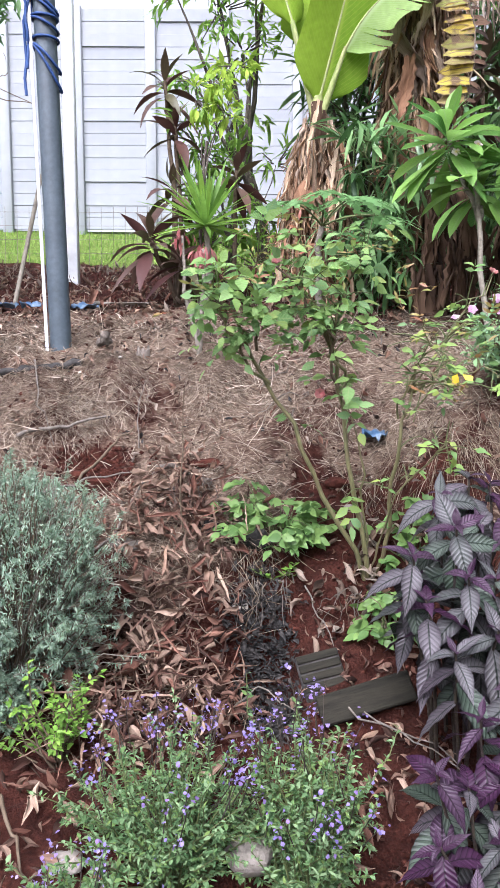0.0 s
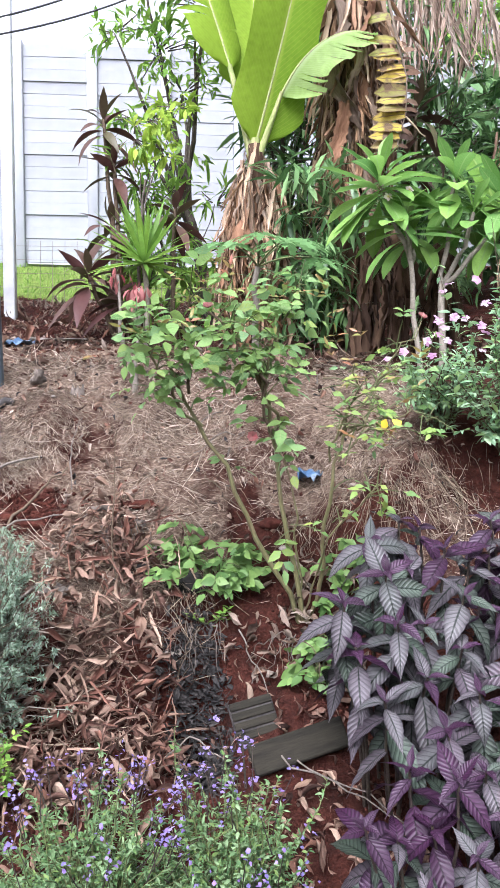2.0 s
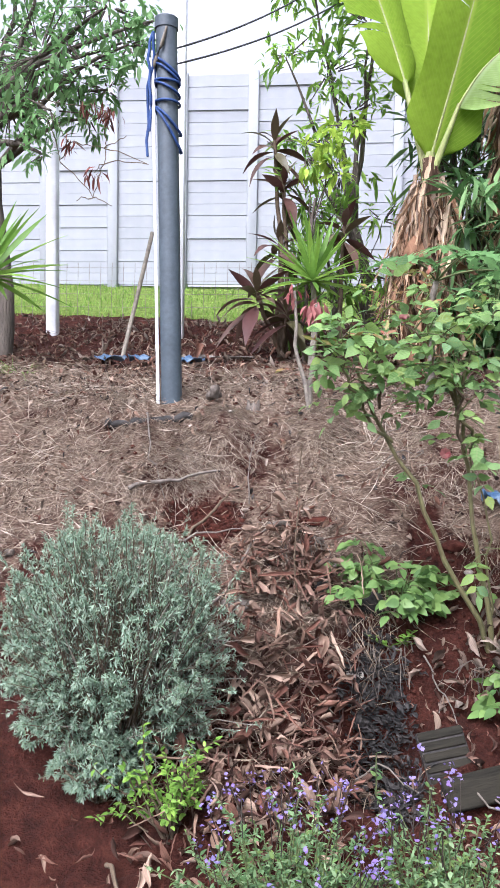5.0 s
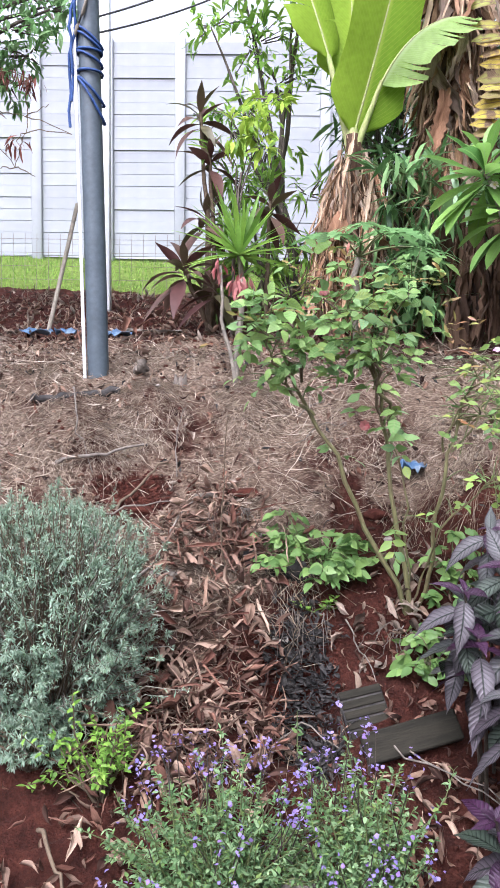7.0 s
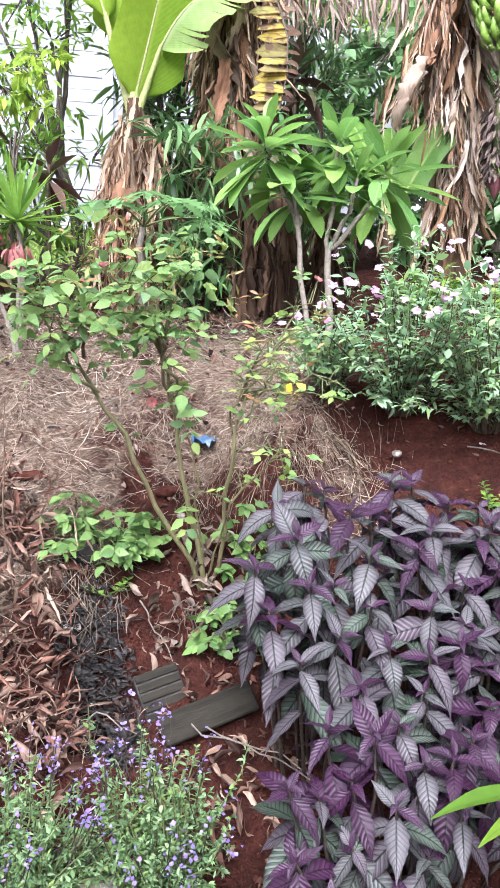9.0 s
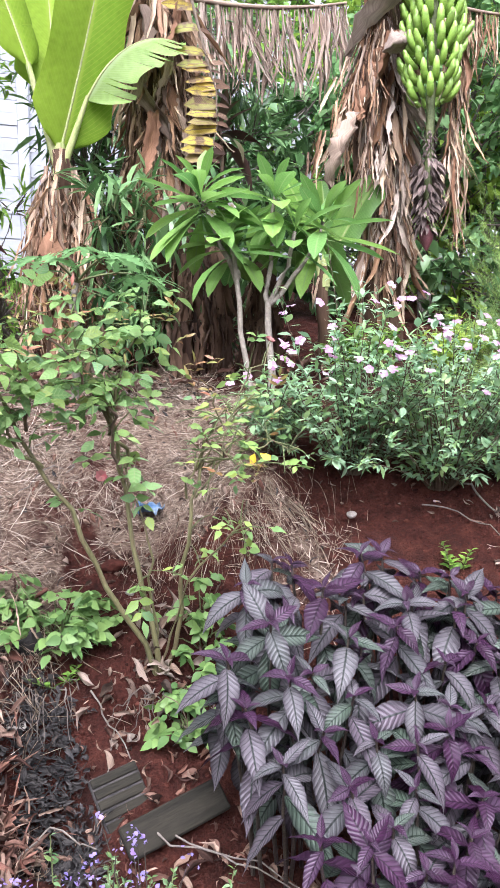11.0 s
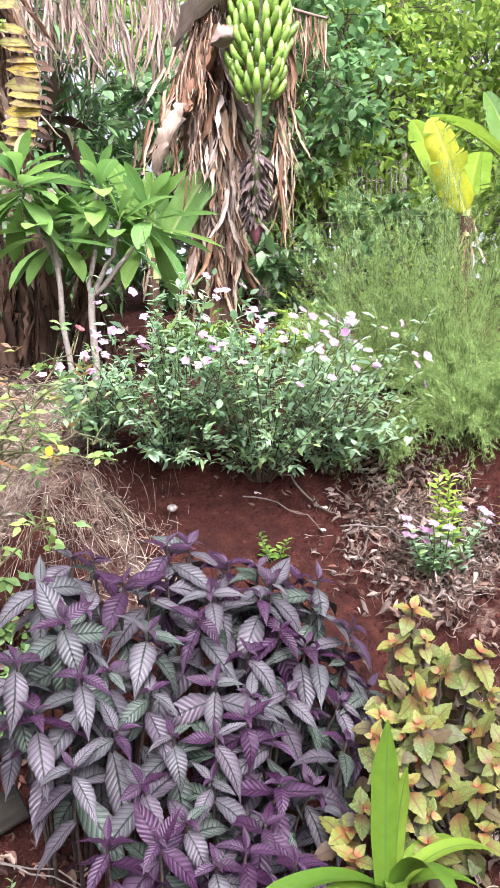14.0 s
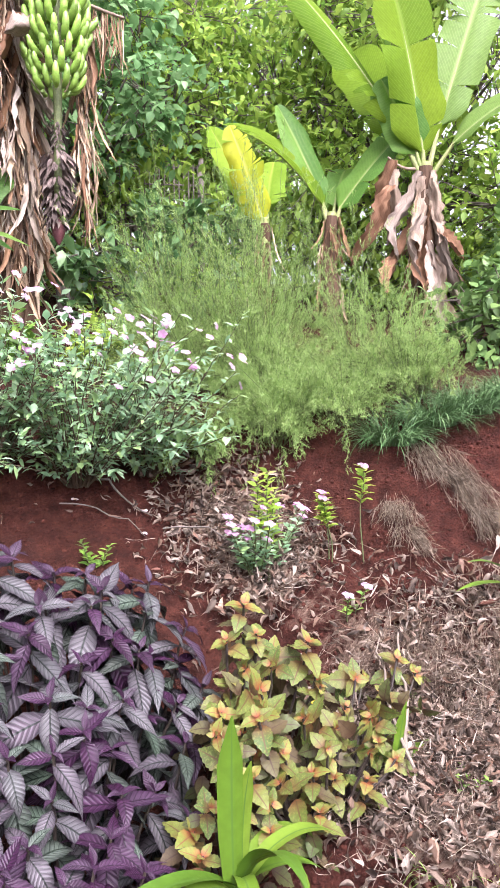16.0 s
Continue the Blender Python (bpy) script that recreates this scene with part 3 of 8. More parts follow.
xs = np.array(spaced(-2.6, 4.2, 0.03))
ys = np.array(spaced(0.4, 6.2, 0.03))
grow = 0.03 * 1.16 ** np.arange(1, 62)
xs = np.concatenate([xs[0] - np.cumsum(grow)[::-1], xs, xs[-1] + np.cumsum(grow)])
ys = np.concatenate([ys[0] - np.cumsum(grow)[::-1], ys, ys[-1] + np.cumsum(grow)])
gx, gy = np.meshgrid(xs, ys)
gz = ground_base(gx, gy)
near = (gx > -3) & (gx < 4.6) & (gy > 0.2) & (gy < 6.6)
wob = np.zeros_like(gz)
for i, j in zip(*np.nonzero(near)):
    p = Vector((gx[i, j], gy[i, j], 0))
    wob[i, j] = 0.045 * noise.noise(p * 3.5) + 0.022 * noise.noise(p * 11) + 0.014 * noise.noise(p * 27)
gz = gz + wob
thatch = step(reach(gx, gy) + ragged(gx, gy) + 0.3 * step(-gx, -0.42, -0.05), 2.35, 2.75) * step(-reach(gx, gy), -5.2, -3.7) * step(-gx, -1.12, -0.85)
thatch = thatch * (1 - 0.97 * np.exp(-(((gx + 0.55) / 0.13) ** 2 + ((gy - 2.775) / 0.085) ** 2) ** 1.5)) * (1 - 0.35 * np.exp(-((gx - 0.25) / 0.2) ** 2 - ((gy - 2.95) / 0.10) ** 2))
mulch = 0.95 * np.exp(-(((gx - 1.78) / 0.42) ** 2 + ((gy - 1.36) / 0.42) ** 2) ** 1.5) + 0.9 * np.exp(-(((gx - 1.85) / 0.25) ** 2 + ((gy - 2.23) / 0.31) ** 2) ** 1.5)
thatch = np.maximum(thatch, 1.15 * mulch) * step(gy, 0.5, 1.0)
lawn = step(gy, 6.2, 6.5) * step(-gx, -0.4, 0.2)


def ground_material():
    mat, nt, out = nodes_of("red_soil_and_thatch")
    n1, n2, n3 = noise_tex(nt, 2.2, 5, 0.6), noise_tex(nt, 16, 6, 0.65), noise_tex(nt, 120, 4, 0.7)
    soil = ramp(nt, n2, [(0.28, (0.019, 0.0062, 0.0042)), (0.5, (0.042, 0.0132, 0.0085)), (0.72, (0.077, 0.0255, 0.0165))])
    soil = mix(nt, 0.6, soil, ramp(nt, n3, [(0.3, (0.4, 0.37, 0.36)), (0.72, (1.6, 1.5, 1.45))]), "MULTIPLY")
    mp = nt.nodes.new("ShaderNodeMapping")
    mp.inputs["Scale"].default_value = (1, 3.5, 1)
    mp.inputs["Rotation"].default_value = (0, 0, 0.6)
    nt.links.new(nt.nodes.new("ShaderNodeTexCoord").outputs["Object"], mp.inputs["Vector"])
    fibre = noise_tex(nt, 55, 5, 0.7, mp.outputs[0])
    straw = ramp(nt, fibre, [(0.3, (0.04, 0.026, 0.019)), (0.5, (0.14, 0.10, 0.071)), (0.70, (0.33, 0.265, 0.20))])
    a = nt.nodes.new("ShaderNodeAttribute")
    a.attribute_name = "cover"
    sep = nt.nodes.new("ShaderNodeSeparateColor")
    nt.links.new(a.outputs["Color"], sep.inputs[0])
    edge = math_node(nt, "ADD", sep.outputs[0], math_node(nt, "MULTIPLY_ADD", n1, 2.0, -1.15))
    edge = math_node(nt, "ADD", edge, math_node(nt, "MULTIPLY_ADD", n2, 1.6, -0.85))
    c = mix(nt, ramp(nt, edge, [(0.35, (0, 0, 0)), (0.85, (1, 1, 1))]), soil, straw)
    grass = ramp(nt, n2, [(0.3, (0.07, 0.11, 0.02)), (0.7, (0.17, 0.24, 0.05))])
    c = mix(nt, ramp(nt, math_node(nt, "ADD", sep.outputs[1], math_node(nt, "MULTIPLY_ADD", n2, 0.6, -0.3)), [(0.4, (0, 0, 0)), (0.6, (1, 1, 1))]), c, grass)
    h = math_node(nt, "ADD", math_node(nt, "MULTIPLY", n2, 1.0), math_node(nt, "MULTIPLY", n3, 0.5))
    finish(nt, out, c, 0.95, h, 1.0, 0.04, 0, 0.12)
    return mat


g = Geo()
g.add(np.stack([gx, gy, gz], -1).reshape(-1, 3), grid_faces(len(ys), len(xs)))
ground = new("ground", g.mesh("ground", ground_material()))
tagged(ground, "red clay garden bank partly covered with dry thatch and grass", "ground", kind="structure")
cover = ground.data.color_attributes.new("cover", "FLOAT_COLOR", "POINT")
cover.data.foreach_set("color", np.stack([thatch, lawn, 0 * thatch, 0 * thatch + 1], -1).ravel())


def surface(x, y):
    """The height of the uneven ground between its vertices."""
    i, j = np.clip(np.searchsorted(xs, x) - 1, 0, len(xs) - 2), np.clip(np.searchsorted(ys, y) - 1, 0, len(ys) - 2)
    u, v = (x - xs[i]) / (xs[i + 1] - xs[i]), (y - ys[j]) / (ys[j + 1] - ys[j])
    return (gz[j, i] * (1 - u) + gz[j, i + 1] * u) * (1 - v) + (gz[j + 1, i] * (1 - u) + gz[j + 1, i + 1] * u) * v


def lie(rnd, n, x0, x1, y0, y1, keep=None):
    """Places on the ground in a rectangle, thinned by keep(x, y), with the slope's normals."""
    x, y = rnd.uniform(x0, x1, n), rnd.uniform(y0, y1, n)
    if keep is not None:
        k = rnd.uniform(size=n) < keep(x, y)
        x, y = x[k], y[k]
    z = surface(x, y)
    e = 0.03
    nrm = unit(np.stack([-(surface(x + e, y) - z) / e, -(surface(x, y + e) - z) / e, np.ones_like(x)], -1))
    return np.stack([x, y, z], -1), nrm


def flat_dirs(rnd, nrm, tilt=0.2):
    n = len(nrm)
    a = rnd.uniform(0, 2 * np.pi, n)
    d = np.stack([np.cos(a), np.sin(a), np.zeros(n)], -1)
    d -= nrm * (d * nrm).sum(-1, keepdims=True)
    return unit(unit(d) + nrm * rnd.normal(0, tilt, (n, 1)))


# ---- boundary wall, fence and posts ----
def boundary_wall():
    y0, z0 = 8.0, 2.46
    w = thing("wall_boundary", (0, y0, z0), "tall white painted boundary wall of horizontal concrete slats", "wall", kind="structure")
    rnd = np.random.RandomState(5)
    posts = [-5.89 + 0.7035 * k for k in range(14)]
    for x in posts:
        p = Geo()
        box(p, (x - 0.05, -0.06, -0.3), (x + 0.05, 0.06, 2.10), bevel=0.008)
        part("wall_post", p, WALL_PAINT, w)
    slats = []
    for v in range(4):
        s = Geo()
        box(s, (0.051, -0.016 - 0.002 * v, 0.0005), (0.6525, 0.016, 0.1118 - 0.0006 * v), bevel=0.0015)
        slats.append(s.mesh("slat", WALL_PAINT, False))
    for x in posts[:-1]:
        for r in range(18):
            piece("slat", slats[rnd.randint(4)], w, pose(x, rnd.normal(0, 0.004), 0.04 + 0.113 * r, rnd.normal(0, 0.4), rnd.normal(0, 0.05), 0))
    return w


boundary_wall()


def garden_post(x, y, h, label, grp):
    g = Geo()
    box(g, (-0.035, -0.035, -0.25), (0.035, 0.035, h), bevel=0.006)
    box(g, (-0.042, -0.042, h), (0.042, 0.042, h + 0.02), bevel=0.006)
    single("fence_post", g, WHITE_PAINT, on_ground(x, y), label, "post", grp)


garden_post(-1.13, 5.15, 2.5, "white square steel fence post in red soil", "garden fence posts")
garden_post(-1.95, 5.1, 1.55, "weathered white fence post in front of lawn", "garden fence posts")


def wire_fence():
    y0 = 6.1
    f = thing("wire_fence", (0, y0, ground_z(-1.2, y0)), "low rusty wire mesh fence before the lawn", "fence")
    g = Geo()
    for k in range(40):
        x = -3.2 + 0.09 * k
        tube(g, bent((x, 0, -0.05), (x + 0.01, 0, 0.45), 0, 3), 0.0016, 4)
    part("vertical_wire", g, WIRE, f)
    for r in range(5):
        g = Geo()
        tube(g, bent((-3.2, 0, 0.02 + 0.1 * r), (0.4, 0, 0.02 + 0.1 * r), -0.01, 10), 0.0016, 4)
        part("horizontal_wire", g, WIRE, f)


wire_fence()


def lawn_grass():
    rnd = np.random.RandomState(11)
    g = Geo()
    pos, nrm = lie(rnd, 5000, -4.5, 0.6, 6.2, 8.0)
    scatter(g, [leaf(1, 0.10, "needle", 2, 0.1, 0.6, 3)], pos, unit(nrm + rnd.normal(0, 0.35, pos.shape)), None, rnd.uniform(0.025, 0.06, len(pos)), rnd)
    single("lawn", g, GREEN_MID, (0, 0, 0), "bright green mown lawn before the white wall", "grass", kind="stuff")


lawn_grass()


# ---- pole with rope, cables, stake ----
def pole():
    base = np.array(on_ground(-0.762, 3.24))
    top = np.array([-0.818, 3.30, 2.93])
    p = thing("grey_pole", base, "grey pipe pole with blue rope wound round its top", "pole")
    g = Geo()
    tube(g, bent((0, 0, -0.3), top - base, 0, 8), 0.043, 20)
    part("pipe", g, POLE_MAT, p)
    g = Geo()
    tube(g, bent((-0.05, -0.025, -0.3), top - base + (-0.05, -0.025, -0.12), 0, 4), 0.007, 8)
    part("conduit", g, WHITE_PAINT, p, "thin white conduit along the pole")
    g = Geo()
    tube(g, [top - base + (0, 0, -0.03), top - base + (0, 0, 0.012)], 0.048, 20)
    part("cap", g, POLE_MAT, p)
    ax = unit(top - base)
    rnd = np.random.RandomState(3)
    right, away = np.array((0.97, 0.24, 0.0)), np.array((-0.24, 0.97, 0.0))
    for zl, zr in ((0.150, 0.230), (0.171, 0.247), (0.240, 0.250), (0.247, 0.300), (0.322, 0.330), (0.345, 0.45), (0.351, 0.52)):
        g = Geo()
        a = np.linspace(0, 2 * np.pi, 33)
        c, q = np.cos(a)[:, None], np.sin(a)[:, None]
        pts = (top - base)[None] - ax[None] * ((zl + zr) / 2 + (zr - zl) / 2 * c) + (right * c + away * q) * 0.0495 * (1 + 0.03 * np.cos(3 * a + zl * 90))[:, None]
        tube(g, pts, 0.0056, 6)
        part("rope", g, ROPE, p, "blue rope coil")
    g = Geo()
    tube(g, [top - base + (-0.052, -0.02, -0.20), top - base + (-0.03, -0.05, -0.16), top - base + (-0.005, -0.058, -0.11), top - base + (0.012, -0.052, -0.04)], (0.006, 0.008, 0.008, 0.005), 8)
    part("bracket", g, STEM_PALE_GREY, p, "pale metal hook near the pole's top")
    for k in range(3):
        g = Geo()
        tube(g, bent(top - base + (-0.045, -0.035, -0.05), top - base + (-0.052 - 0.006 * k, -0.04, -0.34 - 0.10 * k), 0, 8, rnd, 0.008), 0.006, 6)
        part("rope_end", g, ROPE, p, "loose blue rope end")


pole()


def cable(name, a, b, sag):
    g = Geo()
    tube(g, bent(np.zeros(3), np.subtract(b, a), sag, 24), 0.0045, 6)
    single(name, g, CABLE, a, "black overhead cable sagging from the pole to trees", "cable", "overhead cables")


cable("overhead_cable", (-0.80, 3.30, 2.76), (0.42, 6.2, 4.75), -0.12)
cable("overhead_cable", (-0.80, 3.32, 2.83), (0.12, 6.2, 4.80), -0.10)

g = Geo()
tube(g, bent((0, 0, -0.1), (0.14, 0.22, 0.74), 0, 6), (0.013, 0.012), 8)
single("wooden_stake", g, STEM_PALE_GREY, on_ground(-1.30, 4.32), "leaning weathered grey wooden stake in the soil", "stake")


# ---- plants ----
SHIELD_KINDS = {}
for key, m in (("old", SHIELD), ("green", SHIELD_GREEN), ("young", SHIELD_YOUNG)):
    SHIELD_KINDS[key] = []
    for k in range(6):
        gq = Geo()
        gq.add(*leaf(1, 0.33 + 0.03 * (k % 3), "point", 16, 0.22, (0.6, 1.0, 1.4, 0.8, 1.2, 0.3)[k], 7, 0.010, 0.03, 0.2 * (k - 2.5), k))
        SHIELD_KINDS[key].append(gq.mesh("leaf", m))


def shield_plant(base, tips, label, seed, grow=1.0):
    """Shoots with crossed pairs of long leaves, small and dark at the tip and hanging further down."""
    rnd = np.random.RandomState(seed)
    p = thing("purple_leaf_plant", base, label, "plant", "purple leaf plants")
    b = np.array(base)
    for x, y, z, young in tips:
        tip = np.array((x, y, z)) - b
        foot = np.array([tip[0] * 0.6, tip[1] * 0.6 + 0.03, 0.0])
        foot[2] = ground_z(b[0] + foot[0], b[1] + foot[1]) - b[2] - 0.03
        path = bent(foot, tip, 0.02, 7, rnd, 0.006)
        g = Geo()
        tube(g, path, (0.0055, 0.003), 6)
        part("stem", g, STEM_PURPLE, p)
        ax = unit(np.array([tip[0] * 0.9, tip[1] * 0.6 - 0.32, 0.75]) + rnd.normal(0, 0.12, 3))
        down = unit(unit(path[-3] - path[-1]) * 0.7 - ax * 0.5)
        turn = rnd.uniform(0, np.pi)
        tall, most = tip[2] - foot[2], rnd.choice([0.15, 0.21, 0.30])
        for k in range(9):
            size = (0.048, 0.084, 0.130, 0.160, 0.168, 0.158, 0.145, 0.13, 0.12)[k] * rnd.uniform(0.82, 1.14) * grow
            rise = (1.1, 0.45, 0.05, -0.2, -0.4, -0.55, -0.7, -0.8, -0.8)[k]
            back = (0.0, 0.008, 0.024, 0.05, 0.085, 0.14, 0.20, 0.27, 0.34)[k]
            if back > min(tall - 0.05, most):
                continue
            for s in (0, np.pi):
                if k > 2 and rnd.uniform() < (0.12 if k < 5 else 0.4):
                    continue
                a = turn + s + k * np.pi / 2 + rnd.normal(0, 0.22)
                side = unit(np.cross(ax, [np.sin(a), -np.cos(a), 0.1]))
                d = unit(side + ax * rise + rnd.normal(0, 0.12, 3))
                if young and (k < (3 if grow == 1.0 else 4) or rnd.uniform() < (0.2 if grow == 1.0 else 0.6)) or k < 1 or (k == 1 and rnd.uniform() < 0.5):
                    kind = "young"
                else:
                    kind = "green" if rnd.uniform() < (0.25 if k < 4 else 0.55) else "old"
                piece("leaf", SHIELD_KINDS[kind][rnd.randint(6)], p, matrix(tip + down * back, d, ax + 0.4 * np.array([0, 0, 1]) + rnd.normal(0, 0.15, 3), size))
    return p


shield_plant(on_ground(0.58, 1.90), [(0.56, 2.0, 1.10, 0), (0.62, 2.02, 1.08, 1), (0.65, 1.9, 1.05, 1), (0.467, 1.92, 1.07, 0), (0.72, 1.92, 1.02, 0), (0.48, 1.8, 1.02, 0), (0.668, 1.8, 0.96, 0), (0.38, 1.80, 0.95, 0), (0.49, 1.72, 0.925, 0), (0.40, 1.74, 0.86, 1),
                                     (0.55, 1.68, 0.81, 0), (0.45, 1.66, 0.77, 0), (0.57, 1.78, 0.90, 0), (0.41, 1.86, 0.87, 0), (0.56, 1.9, 1.0, 0), (0.64, 1.72, 0.86, 0), (0.72, 1.84, 0.92, 1), (0.52, 1.80, 0.74, 0)], "purple and silver long-leaved bush on the red bank", 1)
shield_plant(on_ground(0.97, 1.86), [(0.80, 2.0, 1.10, 1), (0.87, 2.02, 1.09, 0), (0.97, 2.0, 1.035, 1), (1.047, 1.9, 1.0, 0), (1.19, 1.90, 0.985, 0), (0.80, 1.82, 0.965, 1), (0.92, 1.8, 0.87, 0), (1.12, 1.8, 0.83, 0), (0.79, 1.72, 0.85, 0), (0.977, 1.72, 0.79, 0),
                                     (1.13, 1.72, 0.735, 0), (0.90, 1.92, 0.98, 0), (1.11, 1.95, 0.96, 0), (1.02, 1.82, 0.90, 1), (0.78, 1.95, 1.03, 0), (0.88, 1.72, 0.80, 0), (1.20, 1.80, 0.80, 0), (1.05, 1.74, 0.72, 0), (1.17, 1.70, 0.66, 1), (1.15, 1.86, 0.93, 0), (1.23, 1.80, 0.88, 1), (1.05, 1.98, 1.02, 0), (1.18, 1.96, 0.96, 1), (1.0, 1.88, 0.97, 0), (1.23, 1.74, 0.74, 0), (0.86, 1.88, 1.0, 0), (1.08, 1.80, 0.86, 0)], "purple and silver long-leaved bush beside coleus", 2)
shield_plant(on_ground(0.78, 1.60), [(0.661, 1.66, 0.785, 0), (0.836, 1.66, 0.785, 1), (1.09, 1.64, 0.674, 0), (0.57, 1.6, 0.733, 0), (0.97, 1.6, 0.62, 0), (0.72, 1.6, 0.70, 0), (0.87, 1.58, 0.66, 1), (0.80, 1.52, 0.62, 1), (0.64, 1.55, 0.66, 0), (1.02, 1.55, 0.56, 0), (0.90, 1.66, 0.72, 0), (0.76, 1.66, 0.76, 0), (0.86, 1.50, 0.54, 0)], "mixed silver and magenta long-leaved bush", 4, 0.95)
shield_plant(on_ground(0.60, 1.42), [(0.47, 1.52, 0.69, 1), (0.36, 1.43, 0.62, 1), (0.56, 1.49, 0.68, 1), (0.57, 1.4, 0.575, 0), (0.48, 1.4, 0.50, 0), (0.36, 1.38, 0.50, 1), (0.635, 1.38, 0.47, 0), (0.73, 1.42, 0.53, 0), (0.73, 1.47, 0.62, 1), (0.83, 1.45, 0.57, 1),
                                     (0.42, 1.34, 0.42, 1), (0.93, 1.46, 0.50, 1), (0.84, 1.36, 0.43, 1), (0.66, 1.46, 0.62, 0), (0.50, 1.46, 0.60, 1), (0.55, 1.32, 0.42, 1), (0.70, 1.32, 0.40, 1), (0.43, 1.45, 0.58, 0)], "low magenta purple young shoots before the larger bush", 3, 0.85)


def lavender(base, size, n, label, seed, bare=(0.1, 0.0)):
    """Shoots from one foot, each ending in a soft rosette of blunt leaves, some bare and grey."""
    rnd = np.random.RandomState(seed)
    p = thing("lavender_bush", base, label, "bush", "lavender bushes")
    size = np.array(size)
    stems, leaves = Geo(), Geo()
    kinds = [leaf(1, 0.18, "spoon", 3, 0.4, a, 3) for a in (-0.3, 0.4, 0.9)]
    pos, dirs, sc = [], [], []
    for _ in range(n):
        q = ball(rnd, 1, 0.72)[0] * size * (1 + 0.10 * rnd.normal())
        end = q + (0, 0, size[2] * 0.95)
        if end[2] < 0.03:
            continue
        foot = np.array([q[0] * 0.2, q[1] * 0.2, 0.0])
        path = bent(foot, end, 0.05, 6, rnd, 0.018)
        dead = rnd.uniform() < bare[0] + bare[1] * max(0, q[0] / size[0])
        tube(stems, path, (0.0024, 0.0011), 3, 1 if dead else 0)
        k = 16 if dead else 72
        s = np.concatenate([rnd.uniform(0.55, 0.93, k // 3), rnd.uniform(0.93, 1.01, k - k // 3)])
        at = np.stack([np.interp(s, np.linspace(0, 1, 6), path[:, c]) for c in range(3)], -1)
        ax = unit(q / size + (0, 0, 0.25) + rnd.normal(0, 0.35, 3))
        pos.append(at)
        dirs.append(unit(rnd.normal(0, 0.8, (k, 3)) + ax * 0.85))
        sc.append(rnd.uniform(0.010, 0.021, k) * (1.1 - 0.3 * (s > 0.97)))
    scatter(leaves, kinds, np.concatenate(pos), np.concatenate(dirs), None, np.concatenate(sc), rnd)
    tagged(part("stem_growth", stems, [STEM_BROWN, STEM_GREY], p), kind="stuff")
    part("foliage", leaves, LAVENDER, p)
    return p


lavender(on_ground(-0.66, 2.05), (0.32, 0.24, 0.34), 1250, "round grey-green lavender bush on red soil", 31, (0.12, 0.45))
lavender(on_ground(-0.67, 1.92), (0.11, 0.09, 0.10), 170, "small low lavender clump under the larger bush", 32)


def small_shrub(name, base, size, n, leaf_kinds, scale, mat, label, seed, stem=STEM_BROWN, per=14, cat="bush", lean=(0, 0, 0), inner=0.3, along=0.4, root=0.08):
    """Twigs from one foot, each with small leaves along its outer half."""
    rnd = np.random.RandomState(seed)
    p = thing(name, base, label, cat)
    size = np.array(size)
    stems, leaves = Geo(), Geo()
    pos, dirs, sc = [], [], []
    for _ in range(n):
        q = ball(rnd, 1, inner)[0] * size * (1 + 0.2 * rnd.normal())
        end = q + (0, 0, size[2]) + np.array(lean)
        end[2] = max(end[2], 0.02)
        foot = np.array([q[0] * root, q[1] * root, 0.0])
        if root > 0.1:
            foot[2] = ground_z(base[0] + foot[0], base[1] + foot[1]) - base[2] - 0.03
        path = bent(foot, end, 0.03, 6, rnd, 0.014)
        tube(stems, path, (0.003, 0.001), 4)
        s = rnd.uniform(along, 1.02, per)
        at = np.stack([np.interp(s, np.linspace(0, 1, 6), path[:, k]) for k in range(3)], -1)
        pos.append(at)
        dirs.append(unit(rnd.normal(0, 1, (per, 3)) * (1, 1, 0.5) + unit(path[-1] - path[-2]) * 0.5))
        sc.append(rnd.uniform(0.6, 1.2, per) * scale)
    scatter(leaves, leaf_kinds, np.concatenate(pos), np.concatenate(dirs), None, np.concatenate(sc), rnd)
    tagged(part("stem_growth", stems, stem, p), kind="stuff")
    part("foliage", leaves, mat, p)
    return p


OVATE = [leaf(1, 0.5, "ovate", 3, 0.2, a, 3) for a in (0.2, 0.5, 0.9)]
LANCE = [leaf(1, 0.30, "lance", 3, 0.2, a, 3) for a in (0.2, 0.6, 1.0)]
NARROW = [leaf(1, 0.16, "lance", 3, 0.2, a, 3) for a in (0.2, 0.7, 1.1)]
BROAD = [leaf(1, 0.62, "ovate", 4, 0.2, a, 3) for a in (0.2, 0.5, 0.9)]
PETAL = [leaf(1, 0.85, "spoon", 3, 0.05, a, 3) for a in (0.3, 0.6)]

small_shrub("leafy_shrub", on_ground(-0.47, 1.84), (0.15, 0.12, 0.14), 34, OVATE, 0.022, GREEN_MID, "small yellow-green shrub under the lavender", 41, per=18)


def blooms(p, mats, rnd, places, size, petals=5, flat=True, name="flower"):
    for q, up in places:
        g = Geo()
        a = np.arange(petals) * 2 * np.pi / petals + rnd.uniform(0, 6)
        up = unit(up)
        m = axes(np.array([up]), np.array([[0.3, 0.2, 1.0]]))[0]
        ring = np.cos(a)[:, None] * m[:, 0] + np.sin(a)[:, None] * m[:, 2]
        d = unit(ring + up * (0.1 if flat else 0.9))
        scatter(g, PETAL, np.tile(q, (petals, 1)), d, np.tile(up, (petals, 1)), size, rnd)
        part(name, g, mats[rnd.randint(len(mats))], p)


